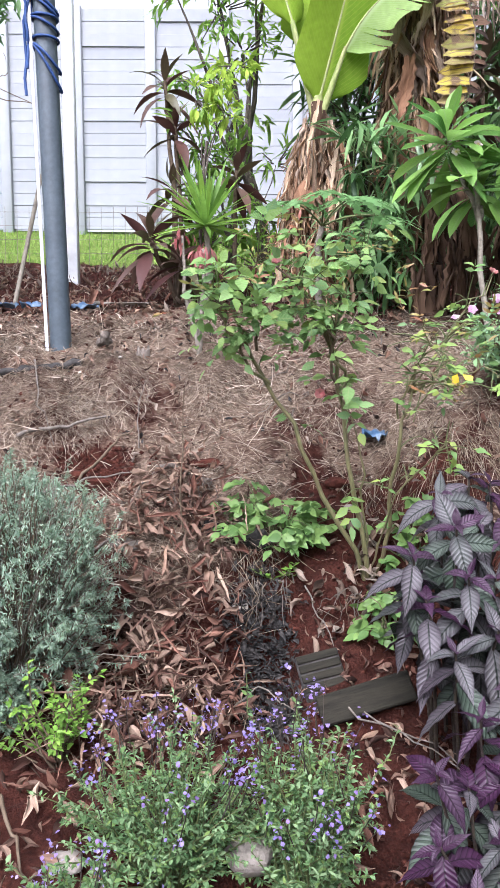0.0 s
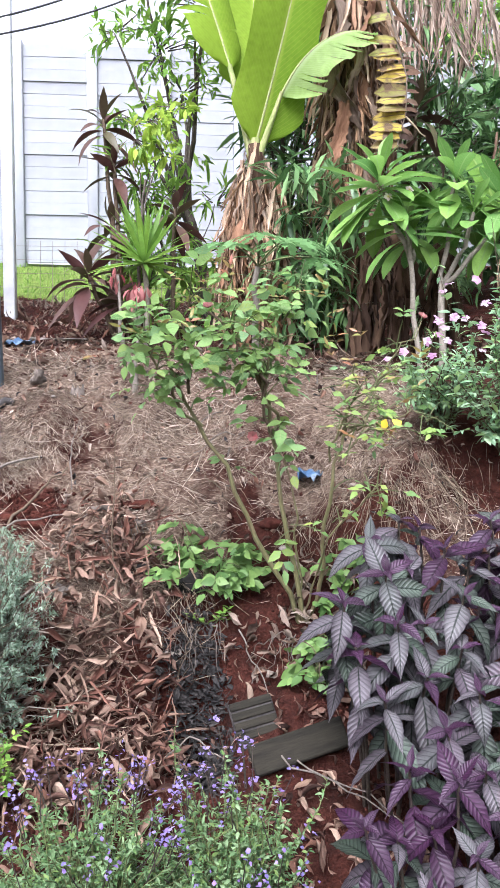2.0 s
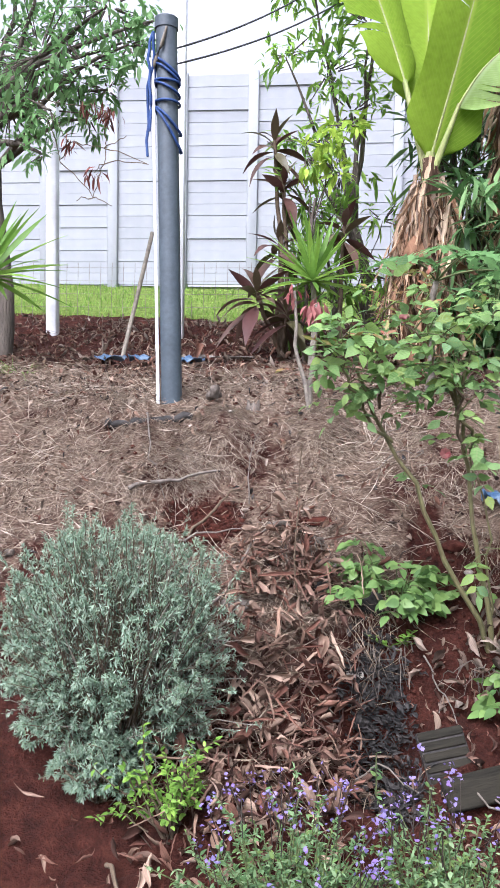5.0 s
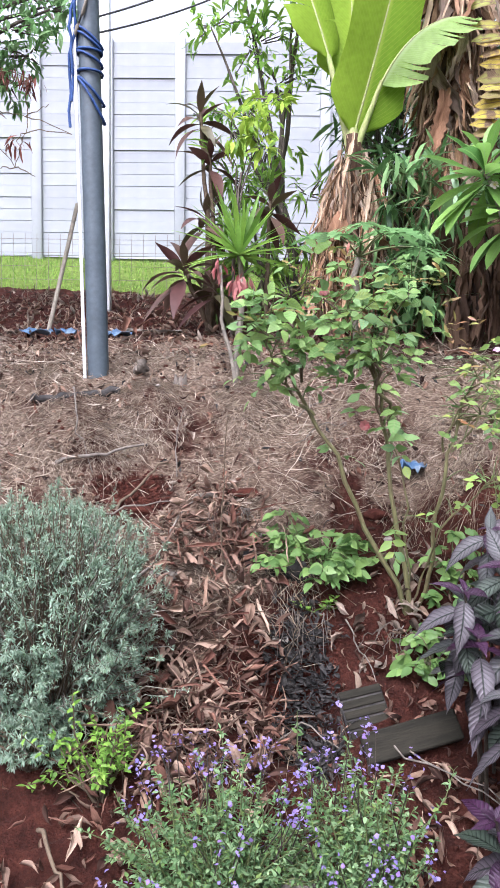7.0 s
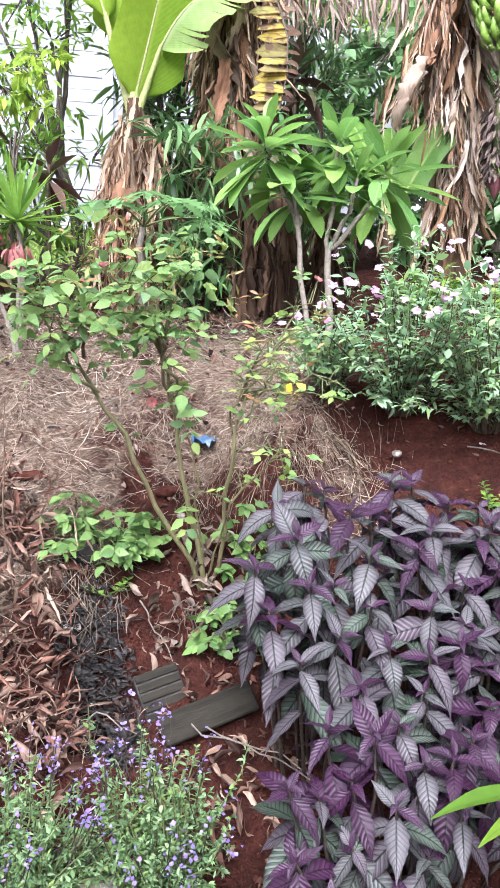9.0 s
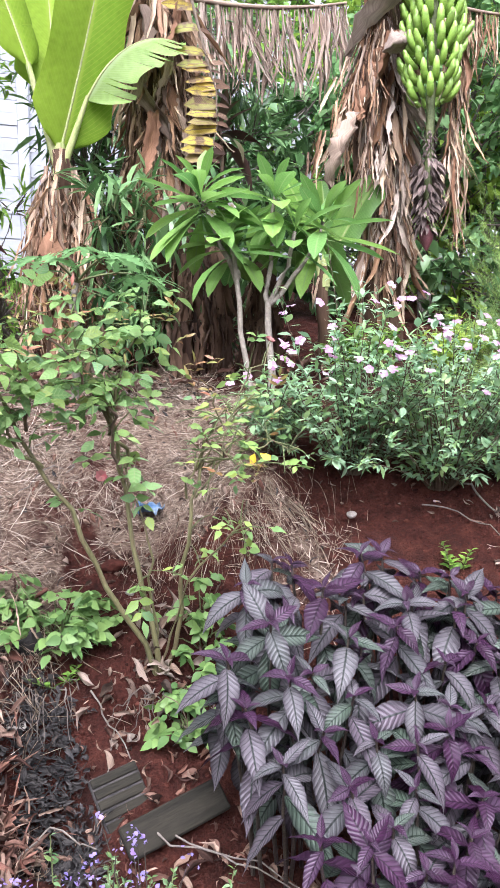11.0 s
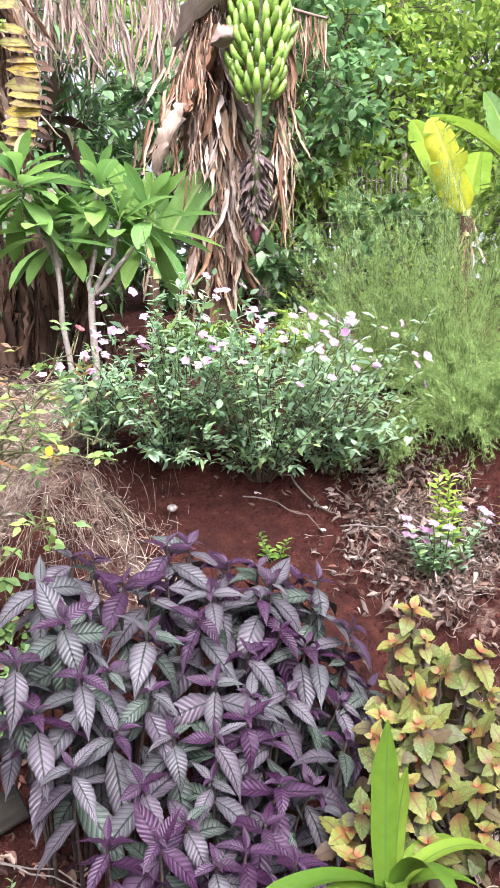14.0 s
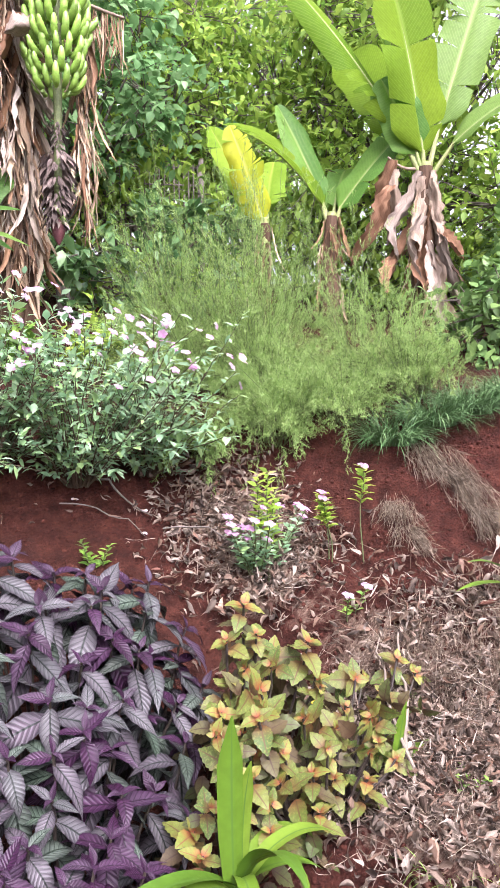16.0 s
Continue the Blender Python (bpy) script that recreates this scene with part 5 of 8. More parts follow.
def yellowing_leaf(parent, path, n, seed):
    """A hanging leaf torn into cross strips: yellow and green on one side of the midrib, brown on the other."""
    rnd = np.random.RandomState(seed)
    path = np.array(path) - np.array(parent.location)
    g = Geo()
    kinds = [leaf(1, w, "strap", 7, 0.15, d, 4, 0.01, 0.05, tw, k) for k, (w, d, tw) in enumerate(((0.36, 0.5, 0.2), (0.42, 0.7, -0.15), (0.30, 0.3, 0.3), (0.40, 0.9, 0.1)))]
    s = (np.arange(n) + rnd.uniform(0.2, 0.8, n)) / n * (len(path) - 1)
    at = np.stack([np.interp(s, np.arange(len(path)), path[:, c]) for c in range(3)], -1)
    side = np.tile((-1.0, -0.12, 0.06), (n, 1)) + rnd.normal(0, 0.07, (n, 3))
    scatter(g, kinds, at, side, np.tile((0.0, -1.0, 0.35), (n, 1)), 0.155 * rnd.uniform(0.85, 1.1, n), rnd)
    scatter(g, kinds, at, side * (-1, 1, -4), np.tile((0.3, -1.0, 0.2), (n, 1)), 0.075 * rnd.uniform(0.6, 1.2, n), rnd, 1)
    ob = tagged(part("yellowing_leaf", g, [BANANA_YELLOW, DRY_DARK], parent, "hanging yellow and brown banana leaf torn into cross strips"), kind="stuff")
    r = Geo()
    tube(r, path, (0.009, 0.007, 0.005, 0.004, 0.003), 8)
    part("midrib", r, STRAW_DULL, ob)


yellowing_leaf(b2, [(0.97, 4.22, 3.55), (1.05, 4.12, 3.10), (1.09, 4.10, 2.95), (1.09, 4.10, 2.78), (1.045, 4.10, 2.60)], 16, 825)


def finger_mesh(k):
    g = Geo()
    s = np.linspace(0, 1, 9)
    bend = (1.6, 1.4, 1.8)[k]
    a = bend * s**0.7 - 0.15
    y, z = np.cumsum(np.cos(a)) / 9, np.cumsum(np.sin(a)) / 9
    tube(g, np.stack([0 * s, y, z], -1), (0.055, 0.10, 0.12, 0.13, 0.13, 0.128, 0.118, 0.095, 0.055), 8)
    return g.mesh("banana", FINGER)


def big_banana():
    rnd = np.random.RandomState(91)
    base = np.array(on_ground(2.0, 4.05))
    top = np.array([1.96, 3.98, 3.9])
    p = banana_plant(base, top, (0.11, 0.09, 0.075), [], 170, "fruiting banana plant wrapped in long brown dead leaves", 91, BANANA_LEAF, (0.25, 0.7), (0.09, 0.075), DRY_BANANA, (0, -0.6, 0.7), SHRED + SLIM + SLIM, 0.05)
    dead_leaves(p, skirt(rnd, 7, (-0.02, -0.05), 2.05, 0.30, 0.075, 0.09), 100, (0.15, 0.42), DRY_BANANA, 911, 0.07)
    dead_leaves(p, skirt(rnd, 6, (-0.03, -0.06), 1.95, 0.35, 0.085, 0.10), 70, (0.15, 0.42), DRY_PALE, 914, 0.06)
    dead_leaves(p, [(np.array((1.90, 3.80, 3.55)) - base, np.array((1.62, 3.76, 2.55)) - base, 0.12), (np.array((1.86, 3.78, 3.35)) - base, np.array((1.70, 3.74, 2.45)) - base, 0.08)], 60, (0.08, 0.22), DRY_BANANA, 912, 0.18)
    dead_leaves(p, [(np.array((2.24, 3.70, 3.5)) - base, np.array((2.21, 3.66, 2.25)) - base, 0.0), (np.array((2.20, 3.72, 3.4)) - base, np.array((2.19, 3.68, 2.35)) - base, 0.0)], 50, (0.10, 0.26), DRY_BANANA, 913, 0.06)
    g = Geo()
    pos, d, out, ln = strips(rnd, 22, np.array((2.23, 3.70, 3.4)) - base, np.array((2.18, 3.66, 2.55)) - base, (0.03, 0.045), (0.3, 0.5), 0, 0.04)
    scatter(g, SLIM + SHRED[:3], pos, d, out, ln, rnd)
    part("dry_leaf", g, DRY_BANANA, p, "long brown folded dead leaf hanging")
    g = Geo()
    n = 36
    s = rnd.uniform(0, 1, n)
    pos = np.array((1.86, 3.85, 3.25)) - base + np.stack([-0.36 * s, 0.0 * s, -0.60 * s], -1) + rnd.normal(0, 0.035, (n, 3))
    scatter(g, RAG, pos, unit(np.array([-0.35, -0.1, -1]) + rnd.normal(0, 0.12, (n, 3))), (0, -1, 0.2), rnd.uniform(0.15, 0.32, n), rnd)
    part("dry_leaf", g, DRY_BANANA, p, "brown dead leaf fanning to the side")
    for k, (a, b, w, m) in enumerate(((((1.95, 3.66, 3.62)), (1.87, 3.64, 3.05), 0.22, DRY_ASHEN), ((1.98, 3.66, 3.16), (1.80, 3.66, 3.08), 0.10, DRY_ASHEN), ((1.86, 3.74, 3.20), (1.70, 3.72, 2.72), 0.10, DRY_BANANA), ((1.64, 3.68, 2.78), (1.52, 3.64, 2.44), 0.09, DRY_PALE))):
        g = Geo()
        v, f, uv = crumpled(leaf(1, w / np.linalg.norm(np.subtract(b, a)), "strap", 14, -0.9, 0.3, 7, 0.02, 0.08, 0.6, k), 990 + k, 0.04, 0.2, 0.02)
        scatter(g, [(v, f, uv)], [np.subtract(a, base)], [np.subtract(b, a)], [(0.2, -1, 0.2)], np.linalg.norm(np.subtract(b, a)), rnd)
        part("sheath", g, m, p, "pale curled dry leaf sheath")
    # bunch
    bunch = part("fruit_stalk", _stalk(base), STEM_GREEN, p)
    meshes = [finger_mesh(k) for k in range(3)]
    c0, c1 = np.array((2.08, 3.70, 3.52)) - base, np.array((2.03, 3.66, 2.86)) - base
    for hnd in range(10):
        s = hnd / 9
        c = c0 + (c1 - c0) * s
        rad = 0.055 + 0.02 * np.sin(s * np.pi)
        m = 17 if hnd < 7 else 13
        for k in range(m):
            a = 2 * np.pi * k / m + 0.25 * (hnd % 2) + rnd.normal(0, 0.05)
            o = np.array([np.cos(a), np.sin(a), 0])
            size = (0.155 - 0.03 * s) * rnd.uniform(0.93, 1.07)
            piece("banana", meshes[rnd.randint(3)], bunch, matrix(c + o * rad, unit(o + (0, 0, 0.1 + 0.15 * rnd.normal())), (-o[0] * 0.1, -o[1] * 0.1, 1), size))
    g = Geo()
    n = 420
    s = rnd.uniform(0, 1, n)
    a = rnd.uniform(0, 2 * np.pi, n)
    o = np.stack([np.cos(a), np.sin(a), 0 * a], -1)
    pos = np.array((2.03, 3.66, 2.72)) - base + np.stack([-0.02 * s, 0 * s, -0.46 * s], -1) + o * np.where(s < 0.3, 0.018, 0.03 + 0.02 * np.sin(s * 4))[:, None]
    sc = np.where(s < 0.3, 0.028, 0.07) * rnd.uniform(0.7, 1.2, n)
    scatter(g, LANCE, pos, unit(o + (0, 0, -0.9)), o, sc, rnd)
    tagged(part("withered_bract_mass", g, DEAD_FLOWER, p, "dark withered flowers along the stalk"), kind="stuff")
    g = Geo()
    s = np.linspace(0, 1, 10)
    tube(g, np.stack([2.015 + 0 * s - base[0], 3.66 + 0 * s - base[1], 2.30 - 0.15 * s - base[2]], -1), (0.02, 0.030, 0.036, 0.036, 0.030, 0.020, 0.005), 12)
    part("banana_heart", g, HEART, p, "dark red banana flower bud")


def _stalk(base):
    g = Geo()
    pts = np.array([(1.97, 3.95, 3.85), (2.05, 3.78, 3.80), (2.08, 3.70, 3.6), (2.05, 3.68, 3.1), (2.03, 3.66, 2.7), (2.015, 3.66, 2.3)]) - base
    tube(g, pts, (0.03, 0.028, 0.022, 0.018), 8)
    return g


big_banana()


def hanging_leaf(a, b, n, length, seed, mat=DRY_BANANA, sag=-0.05):
    """A dead leaf: a bowed midrib with its torn blade hanging from it."""
    rnd = np.random.RandomState(seed)
    a, b = np.array(a), np.array(b)
    p = thing("dead_banana_leaf", a, "dead brown banana leaf, its shreds hanging like a curtain", "leaf", "dead banana leaves")
    path = bent(np.zeros(3), b - a, sag, 16)
    g = Geo()
    tube(g, path, (0.018, 0.008), 6)
    part("midrib", g, DRY_PALE, p)
    g = Geo()
    s = rnd.uniform(0.18, 1, n)
    pos = np.stack([np.interp(s, np.linspace(0, 1, 16), path[:, k]) for k in range(3)], -1)
    d = unit(np.array([0, 0, -1.0]) + rnd.normal(0, 0.08, (n, 3)))
    scatter(g, SLIM, pos, d, rnd.normal(0, 1, (n, 3)), rnd.uniform(*length, n), rnd)
    tagged(part("shredded_blade", g, mat, p), kind="stuff")


hanging_leaf((0.95, 4.6, 3.62), (2.05, 4.6, 3.72), 150, (0.25, 0.55), 95, CURTAIN)
hanging_leaf((1.9, 4.3, 3.80), (2.85, 4.25, 3.62), 80, (0.2, 0.42), 96)

def aim(a, up, c=0.0):
    """A direction by shares across the garden's corner, upwards and towards the path."""
    return a * ACROSS + c * TOWARD + np.array((0, 0, up))


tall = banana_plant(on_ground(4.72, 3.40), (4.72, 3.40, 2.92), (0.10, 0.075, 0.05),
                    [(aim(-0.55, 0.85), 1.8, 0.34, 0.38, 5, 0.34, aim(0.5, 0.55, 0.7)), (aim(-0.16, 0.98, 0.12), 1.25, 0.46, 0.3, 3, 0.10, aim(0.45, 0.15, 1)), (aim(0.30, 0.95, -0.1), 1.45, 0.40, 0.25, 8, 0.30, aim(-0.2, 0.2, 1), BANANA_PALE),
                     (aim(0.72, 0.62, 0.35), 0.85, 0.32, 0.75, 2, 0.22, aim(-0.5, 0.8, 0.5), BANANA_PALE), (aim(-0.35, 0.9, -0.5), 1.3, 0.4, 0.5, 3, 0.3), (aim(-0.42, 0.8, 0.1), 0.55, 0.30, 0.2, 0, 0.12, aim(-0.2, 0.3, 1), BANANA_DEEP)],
                    40, "tall banana plant with fresh leaves and pale dead ones below", 84, BANANA_DIM, (0.15, 0.4), (0.10, 0.06), DRY_BANANA, (-0.8, -0.5, 0.4), SHRED, 0.3)
crown = np.array((0, 0, 2.92 - tall.location[2]))
dead_sheets(tall, [(crown + aim(a0, z0, c0), crown + aim(a1, z1, c0 + 0.06), w, m) for a0, z0, a1, z1, c0, w, m in (
    (-0.02, -0.05, -0.21, -0.62, 0.07, 0.13, DRY_ASHEN), (-0.06, -0.36, -0.22, -0.84, 0.12, 0.12, DRY_ASHEN), (0.03, -0.04, 0.10, -0.56, 0.07, 0.10, DRY_PALE), (0.0, -0.28, 0.02, -0.88, 0.11, 0.16, DRY_BANANA),
    (0.06, -0.36, 0.14, -1.0, 0.10, 0.10, DRY_ASHEN), (0.07, -0.44, 0.23, -0.66, 0.09, 0.12, DRY_BANANA), (-0.03, -0.08, -0.06, -0.62, 0.08, 0.15, DRY_PALE), (-0.02, -0.52, -0.05, -1.2, 0.10, 0.12, DRY_ASHEN), (0.05, -0.1, 0.05, -0.7, 0.09, 0.10, DRY_PALE),
    (0.0, -0.1, 0.0, -0.9, -0.08, 0.2, DRY_BANANA), (-0.08, -0.3, -0.12, -0.9, -0.05, 0.14, DRY_BANANA), (0.02, -0.6, 0.06, -1.15, 0.08, 0.12, DRY_PALE),
    (-0.24, 0.04, -0.31, -0.45, 0.03, 0.15, DRY_BANANA), (-0.26, -0.15, -0.36, -0.68, 0.05, 0.13, DRY_BANANA), (-0.20, -0.02, -0.22, -0.52, 0.02, 0.09, DRY_PALE))], 1700)
g = Geo()
tube(g, bent(crown + aim(-0.03, 0.0), crown + aim(-0.26, 0.06, 0.03), -0.04, 6), (0.012, 0.008), 8)
part("leaf_stalk", g, DRY_PALE, tall, "bent stalk of a dead leaf")
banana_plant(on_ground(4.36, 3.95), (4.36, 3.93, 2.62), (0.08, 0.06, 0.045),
             [(aim(-0.56, 0.78, 0.15), 0.92, 0.28, 0.75, 2, 0.10, aim(0.5, 0.75, 0.55), BANANA_DIM, 0.9), (aim(-0.40, 0.9), 0.72, 0.20, 0.15, 0, 0.16, aim(0.3, 0.2, 0.9)), (aim(0.58, 0.78, 0.1), 0.80, 0.25, 0.3, 2, 0.08, aim(-0.5, 0.5, 0.8)), (aim(0.2, 0.8, -0.6), 0.6, 0.22, 0.5, 2)],
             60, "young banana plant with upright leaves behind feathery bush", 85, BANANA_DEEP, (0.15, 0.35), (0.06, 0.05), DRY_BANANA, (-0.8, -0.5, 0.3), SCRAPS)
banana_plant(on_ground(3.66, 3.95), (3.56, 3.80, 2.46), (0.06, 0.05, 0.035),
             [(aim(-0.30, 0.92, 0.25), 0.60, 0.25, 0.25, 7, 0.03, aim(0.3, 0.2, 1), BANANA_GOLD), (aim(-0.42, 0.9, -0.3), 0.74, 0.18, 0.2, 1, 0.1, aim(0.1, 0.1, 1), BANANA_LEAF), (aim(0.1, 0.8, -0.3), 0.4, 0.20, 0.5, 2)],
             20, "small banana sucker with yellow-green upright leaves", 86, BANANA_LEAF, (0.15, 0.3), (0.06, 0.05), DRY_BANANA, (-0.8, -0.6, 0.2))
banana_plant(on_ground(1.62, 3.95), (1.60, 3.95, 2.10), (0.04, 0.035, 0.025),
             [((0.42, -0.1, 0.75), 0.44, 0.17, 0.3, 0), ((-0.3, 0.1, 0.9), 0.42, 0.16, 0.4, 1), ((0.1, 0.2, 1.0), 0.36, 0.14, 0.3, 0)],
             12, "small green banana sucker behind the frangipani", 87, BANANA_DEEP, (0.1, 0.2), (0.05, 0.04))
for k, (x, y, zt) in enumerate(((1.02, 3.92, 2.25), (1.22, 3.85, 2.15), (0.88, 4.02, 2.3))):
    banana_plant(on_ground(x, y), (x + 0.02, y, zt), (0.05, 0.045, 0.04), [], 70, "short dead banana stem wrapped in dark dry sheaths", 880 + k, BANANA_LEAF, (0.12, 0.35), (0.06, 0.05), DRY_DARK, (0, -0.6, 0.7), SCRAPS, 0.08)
small_shrub("leafy_shrub", on_ground(2.18, 3.62), (0.26, 0.20, 0.16), 60, OVATE, 0.06, GREEN_LIGHT, "light green undergrowth at the banana's foot", 65, STEM_GREEN, 10, "shrub")
small_shrub("leafy_shrub", on_ground(1.72, 3.75), (0.22, 0.18, 0.14), 50, OVATE, 0.06, GREEN_MID, "leafy undergrowth beside the dead banana stem", 66, STEM_GREEN, 10, "shrub")


# ---- periwinkles ----
def periwinkle(base, size, n, flowers, seed, label, scale=0.044, mat=GREEN_BLUE, lean=(-0.04, -0.18, 0.05), deep=False):
    rnd = np.random.RandomState(seed)
    size = np.array(size)
    p = small_shrub("periwinkle_bush", base, size, int(n * 0.8), OVATE[:2] + LANCE, scale, mat, label, seed, STEM_BROWN, 32, "bush", lean, 0.3, 0.16, 0.10)
    places = []
    for _ in range(flowers):
        q = ball(rnd, 1, 0.8)[0] * size
        q = np.array([q[0], -abs(q[1]) if rnd.uniform() < 0.7 else q[1], abs(q[2]) * 0.9]) * 1.02 + (0, 0, size[2]) + np.array(lean)
        places.append((q, np.array([q[0] * 0.4, -0.7, 0.9]) + rnd.normal(0, 0.3, 3)))
    blooms(p, [PINK, PINK_DEEP] if deep else [PINK, PINK, PINK_DEEP], rnd, places, 0.018)
    return p


periwinkle(on_ground(1.18, 2.80), (0.36, 0.30, 0.33), 104, 36, 101, "periwinkle bush with pink flowers above bare red soil")
periwinkle(on_ground(1.46, 2.66), (0.36, 0.34, 0.31), 108, 32, 102, "spreading periwinkle bush with pink flowers", deep=True)
periwinkle(on_ground(1.72, 2.60), (0.28, 0.30, 0.28), 80, 20, 104, "periwinkle bush with pale pink flowers beside a feathery bush")
periwinkle(on_ground(0.95, 2.95), (0.24, 0.22, 0.17), 70, 6, 103, "low periwinkle clump beside frangipani stems", 0.036, GREEN_BLUE)


def sprig(base, height, n, seed, name, label, mat=GREEN_LIGHT, flower=None, size=0.04, bare=0.25, spread=0.05):
    """Upright shoots with pairs of leaves, some with a bloom on top."""
    rnd = np.random.RandomState(seed)
    p = thing(name, base, label, "plant", "small sprigs")
    stems, leaves = Geo(), Geo()
    spots = []
    for k in range(n):
        tip = np.array([rnd.normal(0, spread), rnd.normal(0, spread * 0.8), height * rnd.uniform(0.6, 1.0)])
        path = bent((rnd.normal(0, 0.01), rnd.normal(0, 0.01), -0.02), tip, 0.0, 6, rnd, 0.004)
        tube(stems, path, (0.0025, 0.0015), 5)
        m = int(10 + height * 40)
        s = np.linspace(bare, 1, m)
        at = np.stack([np.interp(s, np.linspace(0, 1, 6), path[:, c]) for c in range(3)], -1)
        a = np.arange(m) * 2.4
        d = unit(np.stack([np.cos(a), np.sin(a), 0.5 + 0 * a], -1))
        scatter(leaves, OVATE, at, d, None, size * (1.1 - 0.5 * s), rnd)
        spots.append((tip + (0, 0, 0.01), np.array([0, -0.4, 1.0])))
    tagged(part("stem_growth", stems, STEM_GREEN, p), kind="stuff")
    part("foliage", leaves, mat, p)
    if flower:
        blooms(p, [flower], rnd, spots, 0.022)


sprig(on_ground(1.80, 2.07), 0.46, 3, 111, "periwinkle_sprig", "yellow-green periwinkle sprigs in dry leaf litter", GREEN_LIGHT, None, 0.06, 0.45, 0.03)
sprig(on_ground(1.78, 2.10), 0.22, 16, 112, "periwinkle_sprig", "low bushy periwinkle with lilac pink flowers", GREEN_BLUE, PINK_DEEP, 0.05, 0.25, 0.09)
sprig(on_ground(2.00, 1.98), 0.36, 2, 113, "periwinkle_sprig", "young periwinkle sprigs with single pink flowers", GREEN_LIGHT, PINK_DEEP, 0.06, 0.6, 0.03)
sprig(on_ground(2.10, 1.90), 0.34, 1, 114, "periwinkle_sprig", "young periwinkle sprig with a pink flower", GREEN_LIGHT, PINK_DEEP, 0.065, 0.6, 0.01)
sprig(on_ground(1.34, 2.38), 0.10, 3, 115, "green_seedling", "small green seedling in bare red soil", GREEN_MID, None, 0.04)
sprig(on_ground(1.90, 1.80), 0.08, 2, 116, "periwinkle_sprig", "tiny periwinkle with a pink flower in litter", GREEN_MID, PINK, 0.035)
sprig(on_ground(0.10, 2.41), 0.04, 3, 117, "green_seedling", "tiny green seedling on the red bank", GREEN_MID, None, 0.035)


# ---- feathery bush and edging grass ----
def feathery(base, size, n, seed, label, reach_out=(-0.12, -0.06), low=0.22):
    """Plumes from one foot, each set with short side shoots full of fine needles."""
    rnd = np.random.RandomState(seed)
    p = thing("feathery_bush", base, label, "bush", "feathery bushes")
    size = np.array(size)
    stems, leaves = Geo(), Geo()
    pos, dirs, sc = [], [], []
    for _ in range(n):
        q = ball(rnd, 1, 0.55)[0] * size * (1 + 0.15 * rnd.normal())
        q[2] = abs(q[2]) * 1.85 + ground_z(base[0] + q[0], base[1] + q[1]) * 0.2 - base[2] * 0.2 + 0.03
        if rnd.uniform() < low:
            q = np.array([q[0] * 1.05, q[1] * 1.05, 0.0])
            q[2] = ground_z(base[0] + q[0] + reach_out[0], base[1] + q[1] + reach_out[1]) - base[2] + rnd.uniform(0.03, 0.12)
        foot = np.array([q[0] * 0.2, q[1] * 0.2, 0])
        path = bent(foot, q + (reach_out[0], reach_out[1], 0), 0.06, 9, rnd, 0.014)
        tube(stems, path, (0.0016, 0.0006), 3)
        m = 30
        s = np.sort(rnd.uniform(0.22, 1.0, m))
        at = np.stack([np.interp(s, np.linspace(0, 1, 9), path[:, c]) for c in range(3)], -1)
        run = unit(np.stack([np.interp(s, np.linspace(0, 1, 9), np.gradient(path, axis=0)[:, c]) for c in range(3)], -1))
        sd = unit(run * 1.2 + rnd.normal(0, 0.6, (m, 3)) + (0, 0, 0.3))
        sl = rnd.uniform(0.03, 0.085, m) * (1.15 - 0.6 * s)
        k = 24
        u = rnd.uniform(0.05, 1.0, (m, k, 1))
        pos.append((at[:, None] + sd[:, None] * sl[:, None, None] * u).reshape(-1, 3))
        dirs.append(unit(sd[:, None] * 0.9 + rnd.normal(0, 0.6, (m, k, 3))).reshape(-1, 3))
        sc.append(rnd.uniform(0.007, 0.016, m * k))
    scatter(leaves, [leaf(1, 0.07, "needle", 2, 0.2, a, 2) for a in (0.1, 0.5)], np.concatenate(pos), np.concatenate(dirs), None, np.concatenate(sc), rnd)
    tagged(part("stem_growth", stems, STEM_GREEN, p), kind="stuff")
    part("foliage", leaves, ROSEMARY, p, "fine feathery needles")


feathery(on_ground(2.70, 3.00), (0.66, 0.52, 0.60), 230, 121, "large feathery light green bush spreading over the bank")
feathery(on_ground(2.98, 2.56), (0.46, 0.42, 0.42), 140, 122, "feathery green bush with upright soft stems")
feathery(on_ground(2.34, 2.48), (0.38, 0.22, 0.22), 100, 123, "low sprawling feathery green bush over bare soil", (-0.08, -0.02), 0.06)
feathery(on_ground(2.50, 2.80), (0.50, 0.38, 0.46), 130, 125, "feathery green bush with spreading plumes")
feathery(on_ground(2.86, 2.22), (0.40, 0.28, 0.26), 100, 126, "feathery green bush behind the edging grass", (-0.08, -0.02), 0.06)
feathery(on_ground(2.24, 2.45), (0.30, 0.22, 0.22), 70, 128, "low feathery green bush at the edge of bare soil", (-0.08, -0.02), 0.06)
feathery(on_ground(2.50, 2.31), (0.30, 0.22, 0.24), 70, 129, "low feathery green bush beside the edging grass", (-0.08, -0.02), 0.06)
feathery(on_ground(2.30, 3.00), (0.46, 0.34, 0.40), 110, 127, "feathery green bush behind the periwinkles")
feathery(on_ground(2.42, 3.28), (0.52, 0.36, 0.56), 130, 130, "feathery light green bush leaning over the periwinkles", (-0.22, -0.06))
feathery(on_ground(1.96, 2.56), (0.22, 0.13, 0.05), 40, 124, "flat creeping feathery shoots on red soil")


